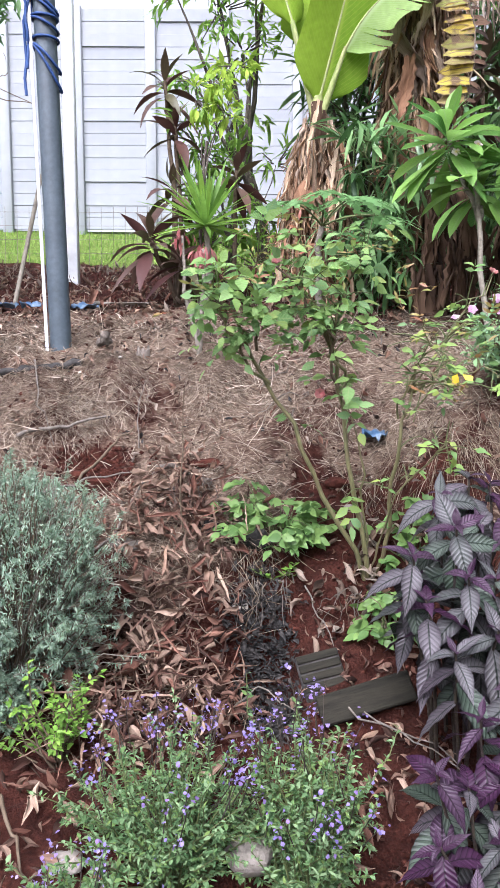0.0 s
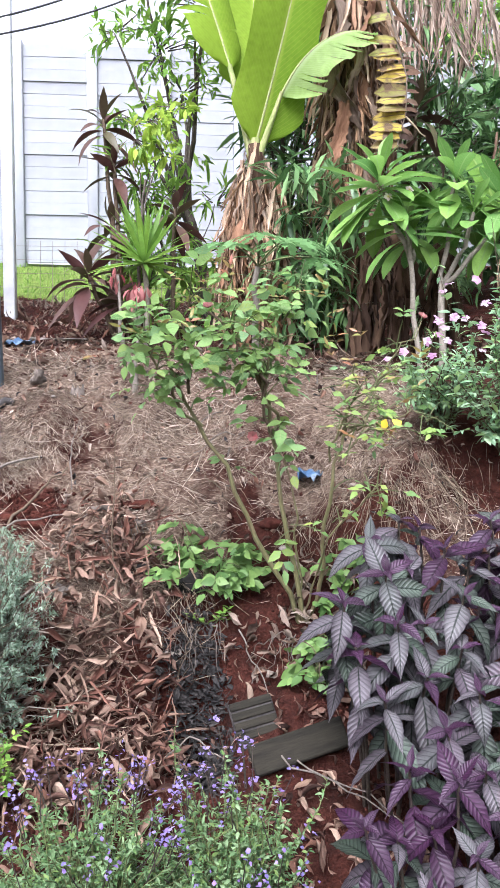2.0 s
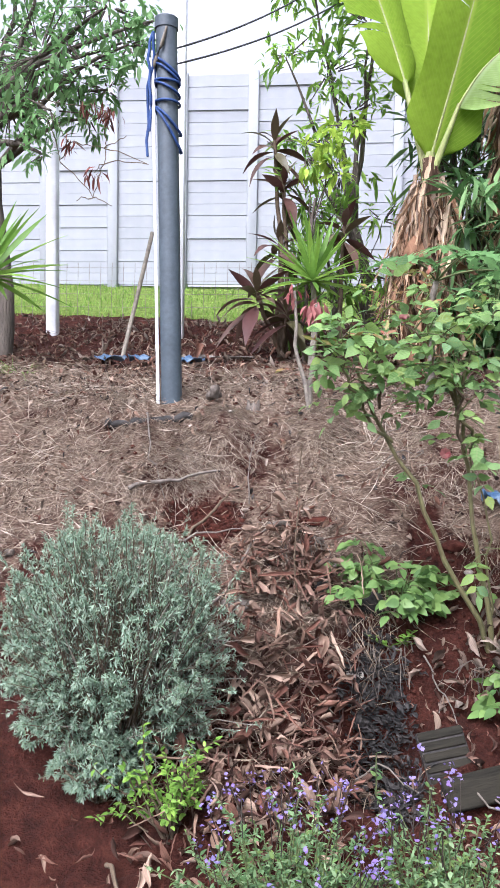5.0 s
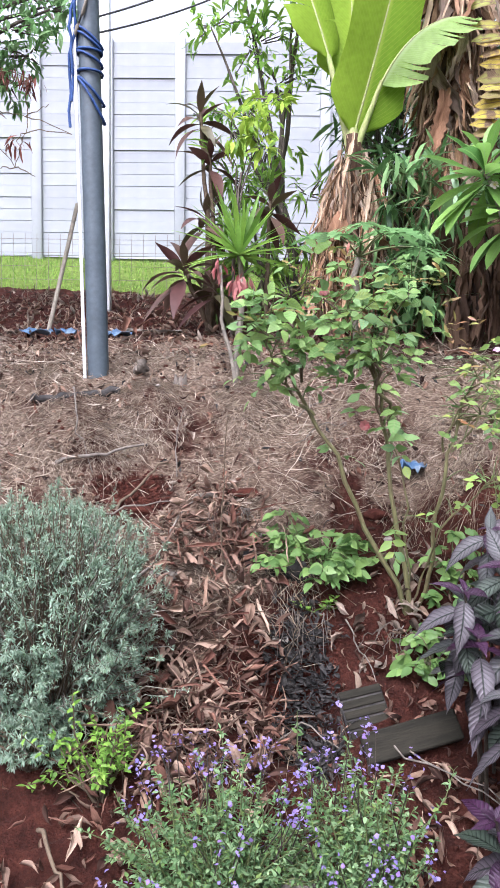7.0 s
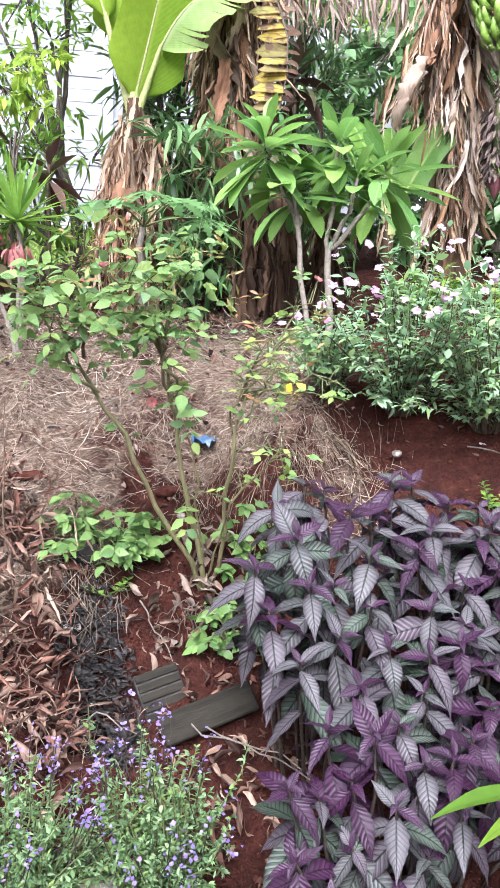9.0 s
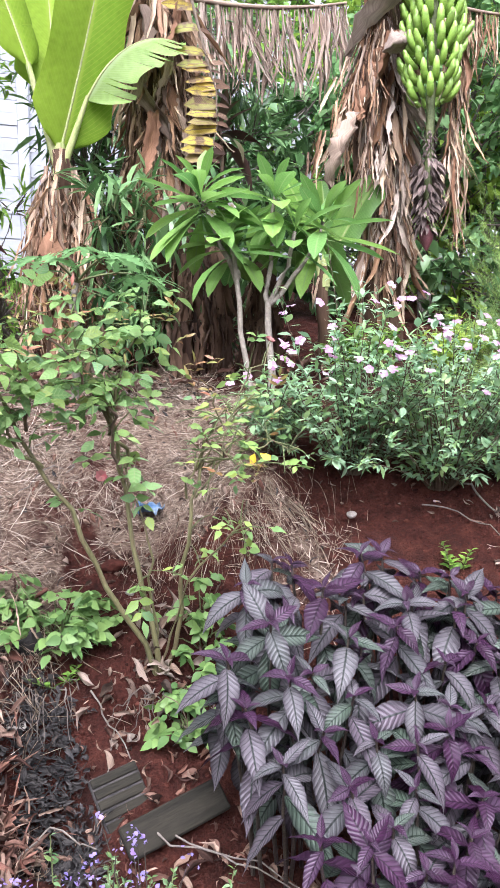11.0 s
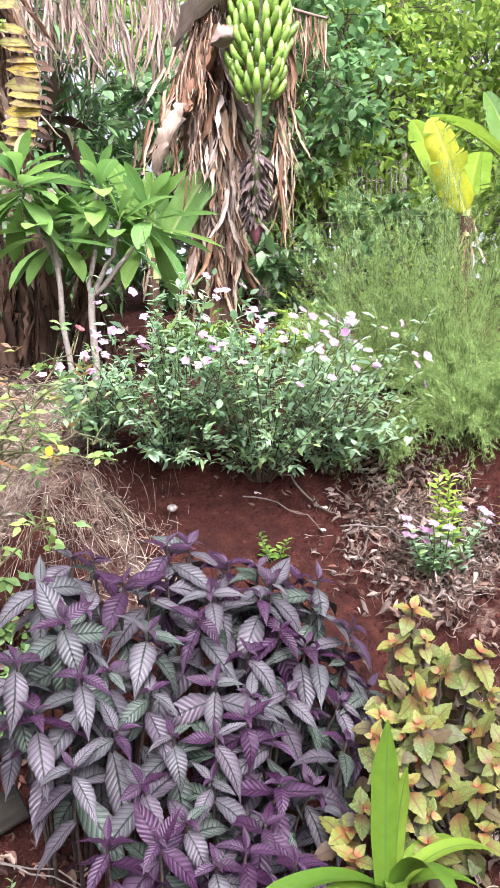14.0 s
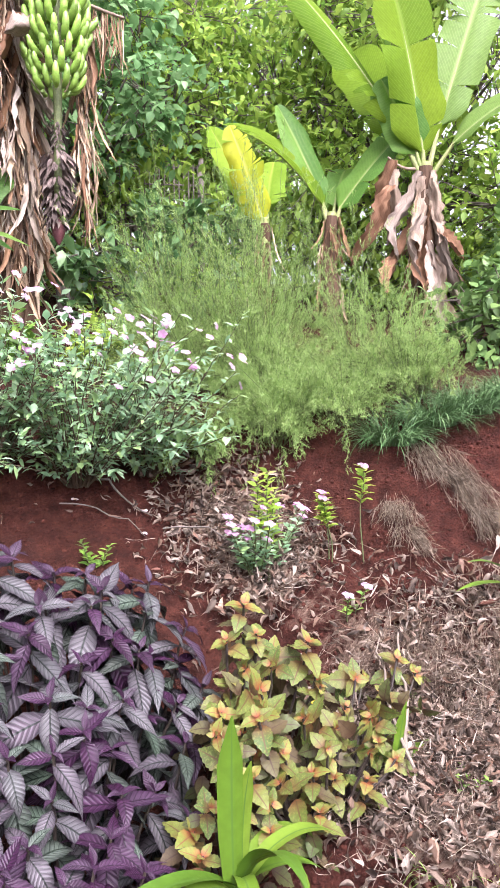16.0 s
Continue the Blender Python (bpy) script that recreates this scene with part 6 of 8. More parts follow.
def tuft(base, n, length, seed, label, mat=MONDO, name="grass_tuft", spread=0.6, radius=0.09, lean=(0, 0, 0)):
    rnd = np.random.RandomState(seed)
    g = Geo()
    a = rnd.uniform(0, 2 * np.pi, n)
    r = radius * np.sqrt(rnd.uniform(size=n))
    pos = np.stack([np.cos(a) * r, np.sin(a) * r, 0 * a - 0.01], -1)
    d = unit(np.stack([np.cos(a) * spread, np.sin(a) * spread, np.ones(n)], -1) * 1.0 + rnd.normal(0, 0.25, (n, 3)) + np.array(lean))
    slim = 0.75
    kinds = [leaf(1, w * slim, "needle", 6, 0.3, dr, 3) for w, dr in ((0.018, 1.6), (0.022, 2.1), (0.016, 1.1))]
    scatter(g, kinds, pos, d, None, rnd.uniform(*length, n), rnd)
    single(name, g, mat, base, label, "grass", "edging grass tufts" if mat is MONDO else "dry grass tufts")


for k, (x, y) in enumerate(((2.56, 2.12), (2.72, 2.04), (2.88, 1.96), (3.05, 1.86), (3.2, 1.72), (3.3, 1.6))):
    tuft(on_ground(x, y), 620, (0.13, 0.25), 131 + k, "dark green mondo grass tuft edging the bank")
# ---- coleus, strap-leaved plants ----
CO = []
for key, m in (("leaf", COLEUS), ("tip", COLEUS_TIP), ("old", COLEUS_OLD)):
    for k in range(3):
        gq = Geo()
        gq.add(*leaf(1, 0.66, "ovate", 13, 0.2, (0.2, 0.4, 0.6)[k], 5, 0.02, 0.08, 0, k))
        CO.append(gq.mesh("leaf", m))


def coleus(base, tips, seed, label):
    rnd = np.random.RandomState(seed)
    p = thing("coleus_plant", base, label, "plant", "coleus plants")
    b = np.array(base)
    tips = list(tips) + [(x + rnd.normal(0, 0.035), y + rnd.normal(0, 0.035), z - rnd.uniform(0.03, 0.10)) for x, y, z in tips]
    for tip in tips:
        tip = np.array(tip) - b
        g = Geo()
        path = bent((tip[0] * 0.4, tip[1] * 0.4, -0.03), tip, 0.01, 6, rnd, 0.006)
        tube(g, path, (0.005, 0.003), 6)
        part("stem", g, STEM_PURPLE, p)
        turn, grow = rnd.uniform(0, 3), rnd.uniform(0.7, 1.1)
        fr = axes(np.array([[-0.35, -0.6, 1.0]]) + rnd.normal(0, 0.38, (1, 3)), np.array([[0.0, 1.0, 0.2]]))[0]
        for k in range(9):
            for s in (0, np.pi):
                if k > 3 and rnd.uniform() < 0.25:
                    continue
                a = turn + s + k * np.pi / 2 + rnd.normal(0, 0.2)
                rise = (0.8, 0.25, -0.05, -0.3, -0.5, -0.6, -0.6, -0.6, -0.6)[k]
                d = unit(np.cos(a) * fr[:, 0] + np.sin(a) * fr[:, 2] + rise * fr[:, 1] + rnd.normal(0, 0.1, 3))
                me = CO[rnd.randint(3) + (3, 3 if rnd.uniform() < 0.6 else 0, 0, 0 if rnd.uniform() < 0.5 else 6, 6, 6, 6, 6, 6)[k]]
                piece("leaf", me, p, matrix(tip - fr[:, 1] * (0, 0.008, 0.03, 0.06, 0.09, 0.12, 0.15, 0.18, 0.21)[k] + np.array([0, 0, -0.02 * max(0, k - 3)]), d, fr[:, 1], grow * (0.030, 0.050, 0.064, 0.062, 0.058, 0.055, 0.05, 0.05, 0.05)[k] * rnd.uniform(0.85, 1.2)))


coleus(on_ground(1.40, 1.50), [(1.216, 1.52, 0.80), (1.45, 1.54, 0.735), (1.76, 1.54, 0.60), (1.58, 1.53, 0.72), (1.03, 1.47, 0.77), (1.147, 1.46, 0.775), (1.553, 1.46, 0.647), (1.227, 1.46, 0.665), (1.385, 1.46, 0.60), (1.64, 1.46, 0.58),
                               (1.463, 1.4, 0.535), (1.284, 1.4, 0.525), (1.128, 1.4, 0.608), (1.08, 1.42, 0.68), (1.58, 1.4, 0.546), (1.34, 1.50, 0.70), (1.50, 1.50, 0.68), (1.30, 1.44, 0.60), (1.68, 1.52, 0.66), (1.20, 1.50, 0.72), (1.42, 1.46, 0.66), (1.86, 1.53, 0.66), (1.84, 1.50, 0.57), (1.78, 1.54, 0.72), (1.72, 1.47, 0.54)], 152, "yellow and red coleus with toothed leaves")
coleus(on_ground(1.34, 1.70), [(1.299, 1.66, 0.955), (1.45, 1.58, 0.84), (1.36, 1.68, 0.86), (1.24, 1.66, 0.88), (1.40, 1.66, 0.80)], 153, "tall yellow-green coleus with a reddish crown")
coleus(on_ground(1.20, 1.62), [(1.20, 1.60, 0.80), (1.13, 1.56, 0.76), (1.24, 1.58, 0.74), (0.99, 1.44, 0.64), (0.95, 1.42, 0.56)], 154, "pale coleus shoots beside the purple bush")


def strap_plant(base, leaves, label):
    p = thing("strap_leaf_plant", base, label, "plant", "strap-leaved plants")
    for k, (d, L, W, droop) in enumerate(leaves):
        g = Geo()
        g.add(*leaf(L, W, "strap", 14, 0.35, droop, 5, 0, 0, 0.1, k))
        ob = part("leaf", g, STRAP, p)
        ob.matrix_basis = matrix((0.012 * (k % 3 - 1), 0.012 * (k % 2), 0), d, (0, 0, 1) if abs(d[2]) < 0.9 else (0.3, 1, 0))


strap_plant((0.99, 1.36, 0.50), [((0.02, 0.05, 1), 0.36, 0.055, 0.1), ((-0.85, -0.05, 0.75), 0.40, 0.048, 1.15), ((0.6, -0.1, 0.75), 0.28, 0.045, 1.7), ((0.75, -0.2, 0.35), 0.24, 0.045, 1.2), ((0.25, -0.2, 0.9), 0.28, 0.045, 2.0), ((-0.2, -0.3, 0.5), 0.2, 0.04, 1.4), ((-0.8, -0.1, 0.75), 0.30, 0.045, 1.5), ((0.8, 0.1, 0.7), 0.34, 0.042, 1.9), ((0.15, 0.2, 0.95), 0.26, 0.04, 0.5), ((0.5, -0.3, 0.9), 0.30, 0.04, 2.2)], "bright green strap-leaved bulb plant among coleus")
strap_plant(on_ground(1.62, 1.42), [((0.2, 0.1, 1), 0.22, 0.03, 0.3), ((0.6, 0.0, 0.6), 0.20, 0.03, 1.0), ((-0.3, 0.1, 0.7), 0.2, 0.03, 0.9)], "small green strap-leaved plant in leaf litter")
strap_plant(on_ground(2.30, 1.42), [((-0.5, 0.1, 0.6), 0.30, 0.03, 0.9), ((-0.7, 0.2, 0.3), 0.28, 0.03, 0.6), ((0.3, 0.1, 0.9), 0.3, 0.03, 0.8)], "narrow green strap leaves at the path's edge")


# ---- cordyline, yucca, papaya ----
def cordyline(base, crowns, label, seed):
    rnd = np.random.RandomState(seed)
    base = np.array(base)
    p = thing("cordyline_plant", base, label, "plant", "cordylines")
    for q, n, size in crowns:
        top = np.array(q) - base
        g = Geo()
        tube(g, bent((rnd.normal(0, 0.03), 0, -0.05), top, 0, 8, rnd, 0.01), (0.016, 0.010), 7)
        part("stem", g, STEM_BROWN, p)
        g = Geo()
        a = np.arange(n) * 2.4
        f = np.arange(n) / n
        el = 1.2 - 2.0 * f + rnd.normal(0, 0.12, n)
        d = np.stack([np.cos(a) * np.cos(el), np.sin(a) * np.cos(el), np.sin(el)], -1)
        scatter(g, [leaf(1, 0.24, "lance", 6, 0.3, dr, 3) for dr in (0.5, 1.1)], top - np.stack([0 * f, 0 * f, 0.10 * f], -1), d, None, size * (0.7 + 0.5 * f) * rnd.uniform(0.85, 1.1, n), rnd)
        part("leaf_crown", g, CORDY, p, "dark red lance leaves")


cordyline(on_ground(-0.40, 4.55), [((-0.48, 4.62, 2.86), 14, 0.24), ((-0.42, 4.58, 2.62), 12, 0.24), ((-0.44, 4.60, 2.30), 14, 0.26), ((-0.55, 4.45, 2.00), 18, 0.30), ((-0.38, 4.40, 1.90), 14, 0.26)], "tall dark red cordyline before the white wall", 161)
cordyline(on_ground(1.28, 4.75), [((1.30, 4.72, 3.0), 14, 0.32), ((1.24, 4.70, 2.72), 12, 0.3)], "dark red cordyline among bananas", 162)
cordyline(on_ground(-0.08, 4.5), [((-0.08, 4.45, 2.35), 12, 0.22)], "brown-leaved cordyline among shrubs", 163)


def yucca(base, top, n, length, label, seed, mat=GREEN_MID):
    rnd = np.random.RandomState(seed)
    base = np.array(base)
    p = thing("spiky_plant", base, label, "plant", "spiky plants")
    t = np.array(top) - base
    g = Geo()
    tube(g, bent((0, 0, -0.05), t, 0, 6, rnd, 0.006), (0.020, 0.013), 8)
    part("stem", g, STEM_GREY, p)
    g = Geo()
    a = np.arange(n) * 2.4
    f = np.arange(n) / n
    el = 1.45 - 1.7 * f + rnd.normal(0, 0.08, n)
    d = np.stack([np.cos(a) * np.cos(el), np.sin(a) * np.cos(el), np.sin(el)], -1)
    scatter(g, [leaf(1, 0.07, "needle", 5, 0.3, 0.25, 3)], np.tile(t, (n, 1)), d, None, length * rnd.uniform(0.8, 1.1, n), rnd)
    part("leaf_crown", g, mat, p)


yucca(on_ground(-0.24, 4.30), (-0.24, 4.28, 2.03), 60, 0.36, "spiky green yucca on a thin grey stem", 171, GREEN_MID)
yucca(on_ground(-1.95, 3.95), (-1.85, 3.9, 2.0), 46, 0.45, "spiky long-leaved plant at the garden's edge", 172, GREEN_MID)
tuft(on_ground(-1.62, 3.75), 40, (0.10, 0.2), 173, "small green tuft in red soil", GREEN_MID, "grass_tuft", 0.8, 0.05)

# thin bare-stemmed shrub with red flower heads
rnd = np.random.RandomState(181)
base = np.array(on_ground(-0.22, 3.30))
p = thing("red_flower_plant", base, "thin grey-stemmed plant with drooping red flower heads", "plant")
for k, q in enumerate(((-0.19, 3.24, 1.80), (-0.28, 3.3, 1.86))):
    g = Geo()
    tube(g, bent((0.01 * k, 0, -0.03), np.array(q) - base, 0, 8, rnd, 0.008), (0.010, 0.006), 7)
    part("stem", g, STEM_GREY, p)
    g = Geo()
    n = 26
    scatter(g, LANCE, np.array(q) - base + rnd.normal(0, 0.018, (n, 3)), unit(rnd.normal(0, 1, (n, 3)) * (0.4, 0.4, 0.2) + (0, 0, -1)), None, rnd.uniform(0.05, 0.09, n) * (1 if k == 0 else 0.6), rnd)
    part("flower_head", g, RED_PETAL, p, "drooping dusty red petals")


def lobed_plant(base, top, leaves, label, seed, mat=GREEN_MID):
    """A papaya: a thin trunk with long-stalked, deeply lobed leaves."""
    rnd = np.random.RandomState(seed)
    base = np.array(base)
    p = thing("papaya_plant", base, label, "plant")
    t = np.array(top) - base
    g = Geo()
    tube(g, bent((0, 0, -0.05), t, 0, 8, rnd, 0.01), (0.018, 0.012), 8)
    part("trunk", g, STEM_GREY, p)
    for q, size in leaves:
        c = np.array(q) - base
        g = Geo()
        tube(g, bent(t, c, 0.02, 6), (0.005, 0.003), 5)
        part("leaf_stalk", g, STEM_GREEN, p)
        g = Geo()
        m = 9
        a = np.linspace(-2.4, 2.4, m) + np.arctan2(c[1] - t[1], c[0] - t[0])
        d = np.stack([np.cos(a), np.sin(a), 0 * a - 0.12], -1)
        for k in range(m):
            scatter(g, [leaf(1, 0.24, "lance", 11, 0.1, 0.5, 3, 0.0, 0.5)], [c], [d[k]], None, size * (1 - 0.25 * abs(k - 4) / 4), rnd)
        part("leaf", g, mat, p)


lobed_plant(on_ground(0.30, 3.55), (0.30, 3.45, 1.92), [((0.15, 3.20, 1.98), 0.20), ((0.40, 3.22, 2.0), 0.22), ((0.52, 3.3, 1.94), 0.22), ((0.28, 3.1, 2.0), 0.18), ((0.46, 3.5, 2.05), 0.2)], "young papaya plant with lobed green leaves", 191, TREE_BLUE)


# ---- trees and hedges ----
def tree(name, base, trunk_top, girth, limbs, clumps, per, kinds, scale, mat, label, seed, droop=0.25, cat="tree", bark=BARK, group=""):
    """Trunk, limbs out to the clumps, and in each clump leaves on the outer shell and along twigs."""
    rnd = np.random.RandomState(seed)
    base = np.array(base, float)
    p = thing(name, base, label, cat, group)
    t = np.array(trunk_top) - base
    g = Geo()
    tube(g, bent((0, 0, -0.1), t, 0, 8, rnd, 0.02), (girth, girth * 0.6), 9)
    part("trunk", g, bark, p)
    leaves = Geo()
    for c, size in clumps:
        g = Geo()
        c = np.array(c) - base
        size = np.array(size)
        tube(g, bent(t * rnd.uniform(0.6, 1.0), c, 0.05, 6, rnd, 0.02), (girth * 0.4, girth * 0.1), 5)
        n = int(per * (size.prod() ** (2 / 3)) / 0.09)
        q = ball(rnd, max(6, n // 9), 0.45)
        for w in q:
            w = w * size * (1 + 0.18 * rnd.normal())
            tube(g, bent(c + w * 0.3, c + w, 0, 3), (0.006, 0.002), 3)
            k = 9
            pos = c + w + rnd.normal(0, 1, (k, 3)) * size.mean() * 0.16
            d = unit(unit(w) * 0.6 + rnd.normal(0, 0.7, (k, 3)) + (0, 0, -droop))
            scatter(leaves, kinds, pos, d, None, scale * rnd.uniform(0.65, 1.25, k), rnd)
        part("limb", g, bark, p)
    part("crown", leaves, mat, p)
    return p


def clump_row(rnd, n, lo, hi, size):
    return [((rnd.uniform(lo[0], hi[0]), rnd.uniform(lo[1], hi[1]), rnd.uniform(lo[2], hi[2])), np.array(size) * rnd.uniform(0.75, 1.3)) for _ in range(n)]


rnd = np.random.RandomState(200)
tree("leafy_shrub", on_ground(-0.15, 4.75), (-0.1, 4.75, 2.0), 0.02, 0, clump_row(np.random.RandomState(215), 9, (-0.45, 4.65, 1.75), (0.15, 4.85, 2.6), (0.16, 0.12, 0.16)), 75, NARROW, 0.13, GREEN_MID, "slender leafy shrub beside the red cordyline", 216, cat="shrub")
tree("leafy_shrub", on_ground(-0.30, 4.42), (-0.24, 4.45, 2.5), 0.012, 0, [((-0.20, 4.45, 2.82), (0.12, 0.10, 0.10)), ((-0.14, 4.45, 2.64), (0.10, 0.08, 0.08)), ((-0.30, 4.45, 2.72), (0.08, 0.08, 0.08)), ((-0.06, 4.5, 2.90), (0.12, 0.08, 0.07))], 110, LANCE, 0.085, GREEN_LIGHT, "thin yellow-green shrub rising among red cordyline", 218, cat="shrub")
# open small tree between wall and banana
tree("fruit_tree", on_ground(0.15, 5.0), (-0.05, 4.95, 2.5), 0.045, 0, [((-0.45, 4.95, 3.45), (0.20, 0.2, 0.14)), ((-0.2, 4.95, 3.35), (0.22, 0.2, 0.2)), ((-0.05, 4.9, 3.1), (0.22, 0.2, 0.22)), ((0.05, 4.9, 3.6), (0.3, 0.2, 0.2)), ((-0.35, 4.9, 2.95), (0.16, 0.2, 0.14)), ((-0.1, 4.9, 2.75), (0.2, 0.2, 0.2)), ((-0.3, 4.9, 3.9), (0.3, 0.25, 0.16)), ((0.2, 5.0, 4.0), (0.4, 0.3, 0.25)), ((-0.10, 4.7, 2.2), (0.2, 0.2, 0.25)), ((-0.30, 4.7, 1.95), (0.2, 0.2, 0.2)), ((0.05, 4.7, 1.85), (0.2, 0.2, 0.22))],
     280, LANCE, 0.085, GREEN_MID, "open tree with narrow green leaves by the wall", 201)
tree("fruit_tree", on_ground(0.55, 5.1), (0.6, 5.1, 2.4), 0.05, 0, clump_row(rnd, 24, (0.5, 4.8, 1.9), (1.6, 5.2, 3.6), (0.28, 0.2, 0.28)), 170, NARROW, 0.16, GREEN_DARK, "dark dense shrubs behind the bananas", 202, cat="shrub")
tree("bamboo_palm", on_ground(0.72, 4.25), (0.72, 4.25, 1.9), 0.02, 0, clump_row(np.random.RandomState(2031), 13, (0.48, 3.95, 1.72), (0.98, 4.30, 2.45), (0.18, 0.15, 0.2)), 70, NARROW, 0.17, GREEN_DARK, "dark green bamboo palm under the bananas", 203, cat="palm", bark=STEM_GREEN)
tree("leafy_tree", on_ground(1.75, 6.0), (1.75, 6.0, 3.0), 0.06, 0, clump_row(rnd, 26, (1.1, 5.6, 2.1), (2.9, 6.2, 3.75), (0.34, 0.25, 0.3)), 120, OVATE, 0.15, GREEN_DARK, "dense tree with broad dark green leaves", 204)
tree("leafy_tree", on_ground(3.2, 5.6), (3.2, 5.6, 3.0), 0.06, 0, clump_row(rnd, 24, (2.5, 4.9, 3.05), (3.9, 5.4, 4.4), (0.32, 0.3, 0.24)), 100, BROAD, 0.092, TREE_BLUE, "leafy tree with hanging broad green leaves", 205)
tree("hedge_tree", on_ground(4.2, 6.2), (4.2, 6.2, 3.2), 0.07, 0, clump_row(rnd, 60, (2.9, 5.7, 2.0), (5.6, 6.4, 5.0), (0.45, 0.35, 0.4)), 110, OVATE, 0.10, HEDGE, "light green hedge trees closing the garden", 206)
tree("hedge_tree", on_ground(6.3, 4.6), (6.3, 4.6, 3.2), 0.08, 0, clump_row(rnd, 70, (5.4, 3.0, 1.9), (6.8, 5.8, 5.2), (0.5, 0.45, 0.45)), 110, OVATE, 0.10, HEDGE, "tall green hedge trees behind bananas", 207)
tree("leafy_shrub", on_ground(5.5, 2.8), (5.5, 2.8, 2.2), 0.05, 0, clump_row(rnd, 30, (4.9, 2.1, 1.75), (6.0, 3.2, 2.7), (0.3, 0.3, 0.26)), 120, OVATE, 0.11, CREEPER, "leafy green shrub beside the banana plant", 208, cat="shrub")
tree("tall_tree", on_ground(8.5, 9.0), (8.5, 9.0, 5.0), 0.15, 0, clump_row(rnd, 60, (3.0, 8.5, 3.5), (11.5, 10.5, 8.5), (1.0, 0.8, 0.8)), 40, OVATE, 0.16, GREEN_MID, "tall leafy trees in the distance", 209)
tree("overhanging_tree", on_ground(-2.0, 4.4), (-2.1, 4.4, 3.2), 0.06, 0, [((-1.40, 4.06, 3.08), (0.22, 0.2, 0.18)), ((-1.18, 4.08, 3.18), (0.15, 0.15, 0.14)), ((-1.06, 4.1, 3.30), (0.12, 0.15, 0.10)), ((-1.58, 4.06, 2.86), (0.2, 0.2, 0.16)), ((-1.65, 4.1, 3.15), (0.3, 0.25, 0.3)), ((-1.30, 4.1, 3.38), (0.28, 0.2, 0.18)), ((-1.62, 4.06, 2.64), (0.10, 0.15, 0.08)), ((-1.7, 4.2, 3.65), (0.4, 0.3, 0.25)), ((-1.50, 4.33, 3.40), (0.24, 0.2, 0.16)), ((-1.29, 4.34, 3.30), (0.16, 0.2, 0.14)), ((-1.53, 4.31, 3.10), (0.2, 0.2, 0.16)), ((-1.36, 4.32, 3.05), (0.14, 0.2, 0.13)), ((-1.46, 4.3, 2.90), (0.12, 0.2, 0.10)), ((-1.9, 4.5, 3.9), (0.5, 0.5, 0.3)), ((-2.1, 4.6, 3.4), (0.4, 0.4, 0.35)), ((-1.9, 4.3, 2.95), (0.25, 0.25, 0.25))],
     290, LANCE, 0.075, TREE_BLUE, "overhanging green tree with a few dead leaf clusters", 210)


tree("leafy_shrub", on_ground(4.1, 2.3), (4.1, 2.3, 1.8), 0.03, 0, clump_row(rnd, 16, (3.7, 1.9, 1.6), (4.5, 2.7, 2.1), (0.24, 0.24, 0.2)), 120, OVATE, 0.09, CREEPER, "low leafy shrub beyond the edging grass", 211, cat="shrub")


# far fence seen through the leaves
def lattice():
    p = thing("lattice_fence", (3.95, 5.65, 2.0), "pale fine lattice fence glimpsed through leaves", "fence")
    for k in range(26):
        g = Geo()
        box(g, (-0.5 + 0.04 * k, -0.005, 0.55), (-0.5 + 0.04 * k + 0.012, 0.005, 1.25), bevel=0.002)
        part("slat", g, WOOD_GREY, p)
    for z in (0.57, 0.74, 0.91, 1.08, 1.22):
        g = Geo()
        box(g, (-0.52, 0.007, z), (0.54, 0.017, z + 0.014), bevel=0.002)
        part("rail", g, WOOD_GREY, p)
    for x in (-0.53, 0.53):
        g = Geo()
        box(g, (x - 0.02, -0.02, -0.6), (x + 0.02, 0.02, 1.3), bevel=0.004)
        part("post", g, WOOD_GREY, p)
    p.rotation_euler = (0, 0, radians(-35))


tree("leafy_shrub", on_ground(3.5, 4.9), (3.5, 4.9, 2.2), 0.03, 0, clump_row(np.random.RandomState(212), 20, (2.7, 4.5, 1.8), (4.1, 5.1, 2.62), (0.24, 0.24, 0.2)), 110, OVATE, 0.12, GREEN_DARK, "dark green shrub before a pale lattice", 213, cat="shrub")
tree("leafy_shrub", on_ground(4.0, 5.2), (3.9, 5.2, 2.6), 0.03, 0, [((3.45, 5.2, 2.9), (0.16, 0.2, 0.26)), ((4.12, 5.15, 2.95), (0.14, 0.2, 0.25)), ((3.8, 5.2, 3.25), (0.36, 0.2, 0.12)), ((3.80, 5.1, 2.68), (0.25, 0.2, 0.13))], 120, LANCE, 0.12, HEDGE, "light green shrub round a pale lattice", 214, cat="shrub")
lattice()


# ---- litter, straw, twigs ----
CURL = [crumpled(leaf(1, w, "lance", 7, f, d, 5, r, 0, tw, k), 1000 + k, 0.05, 0.35, 0.012) for k, (w, f, d, r, tw) in enumerate(((0.26, 1.6, 1.8, 0.03, 1.4), (0.34, 2.4, -1.6, 0.05, -1.0), (0.18, 1.2, 2.6, 0.04, 2.4), (0.30, -1.8, 1.2, 0.04, 1.0), (0.16, 2.6, -2.4, 0.05, 2.8), (0.22, 2.0, 0.6, 0.03, -2.2), (0.38, 1.1, 0.9, 0.05, 0.6), (0.14, 1.5, -1.0, 0.02, 1.8)))]


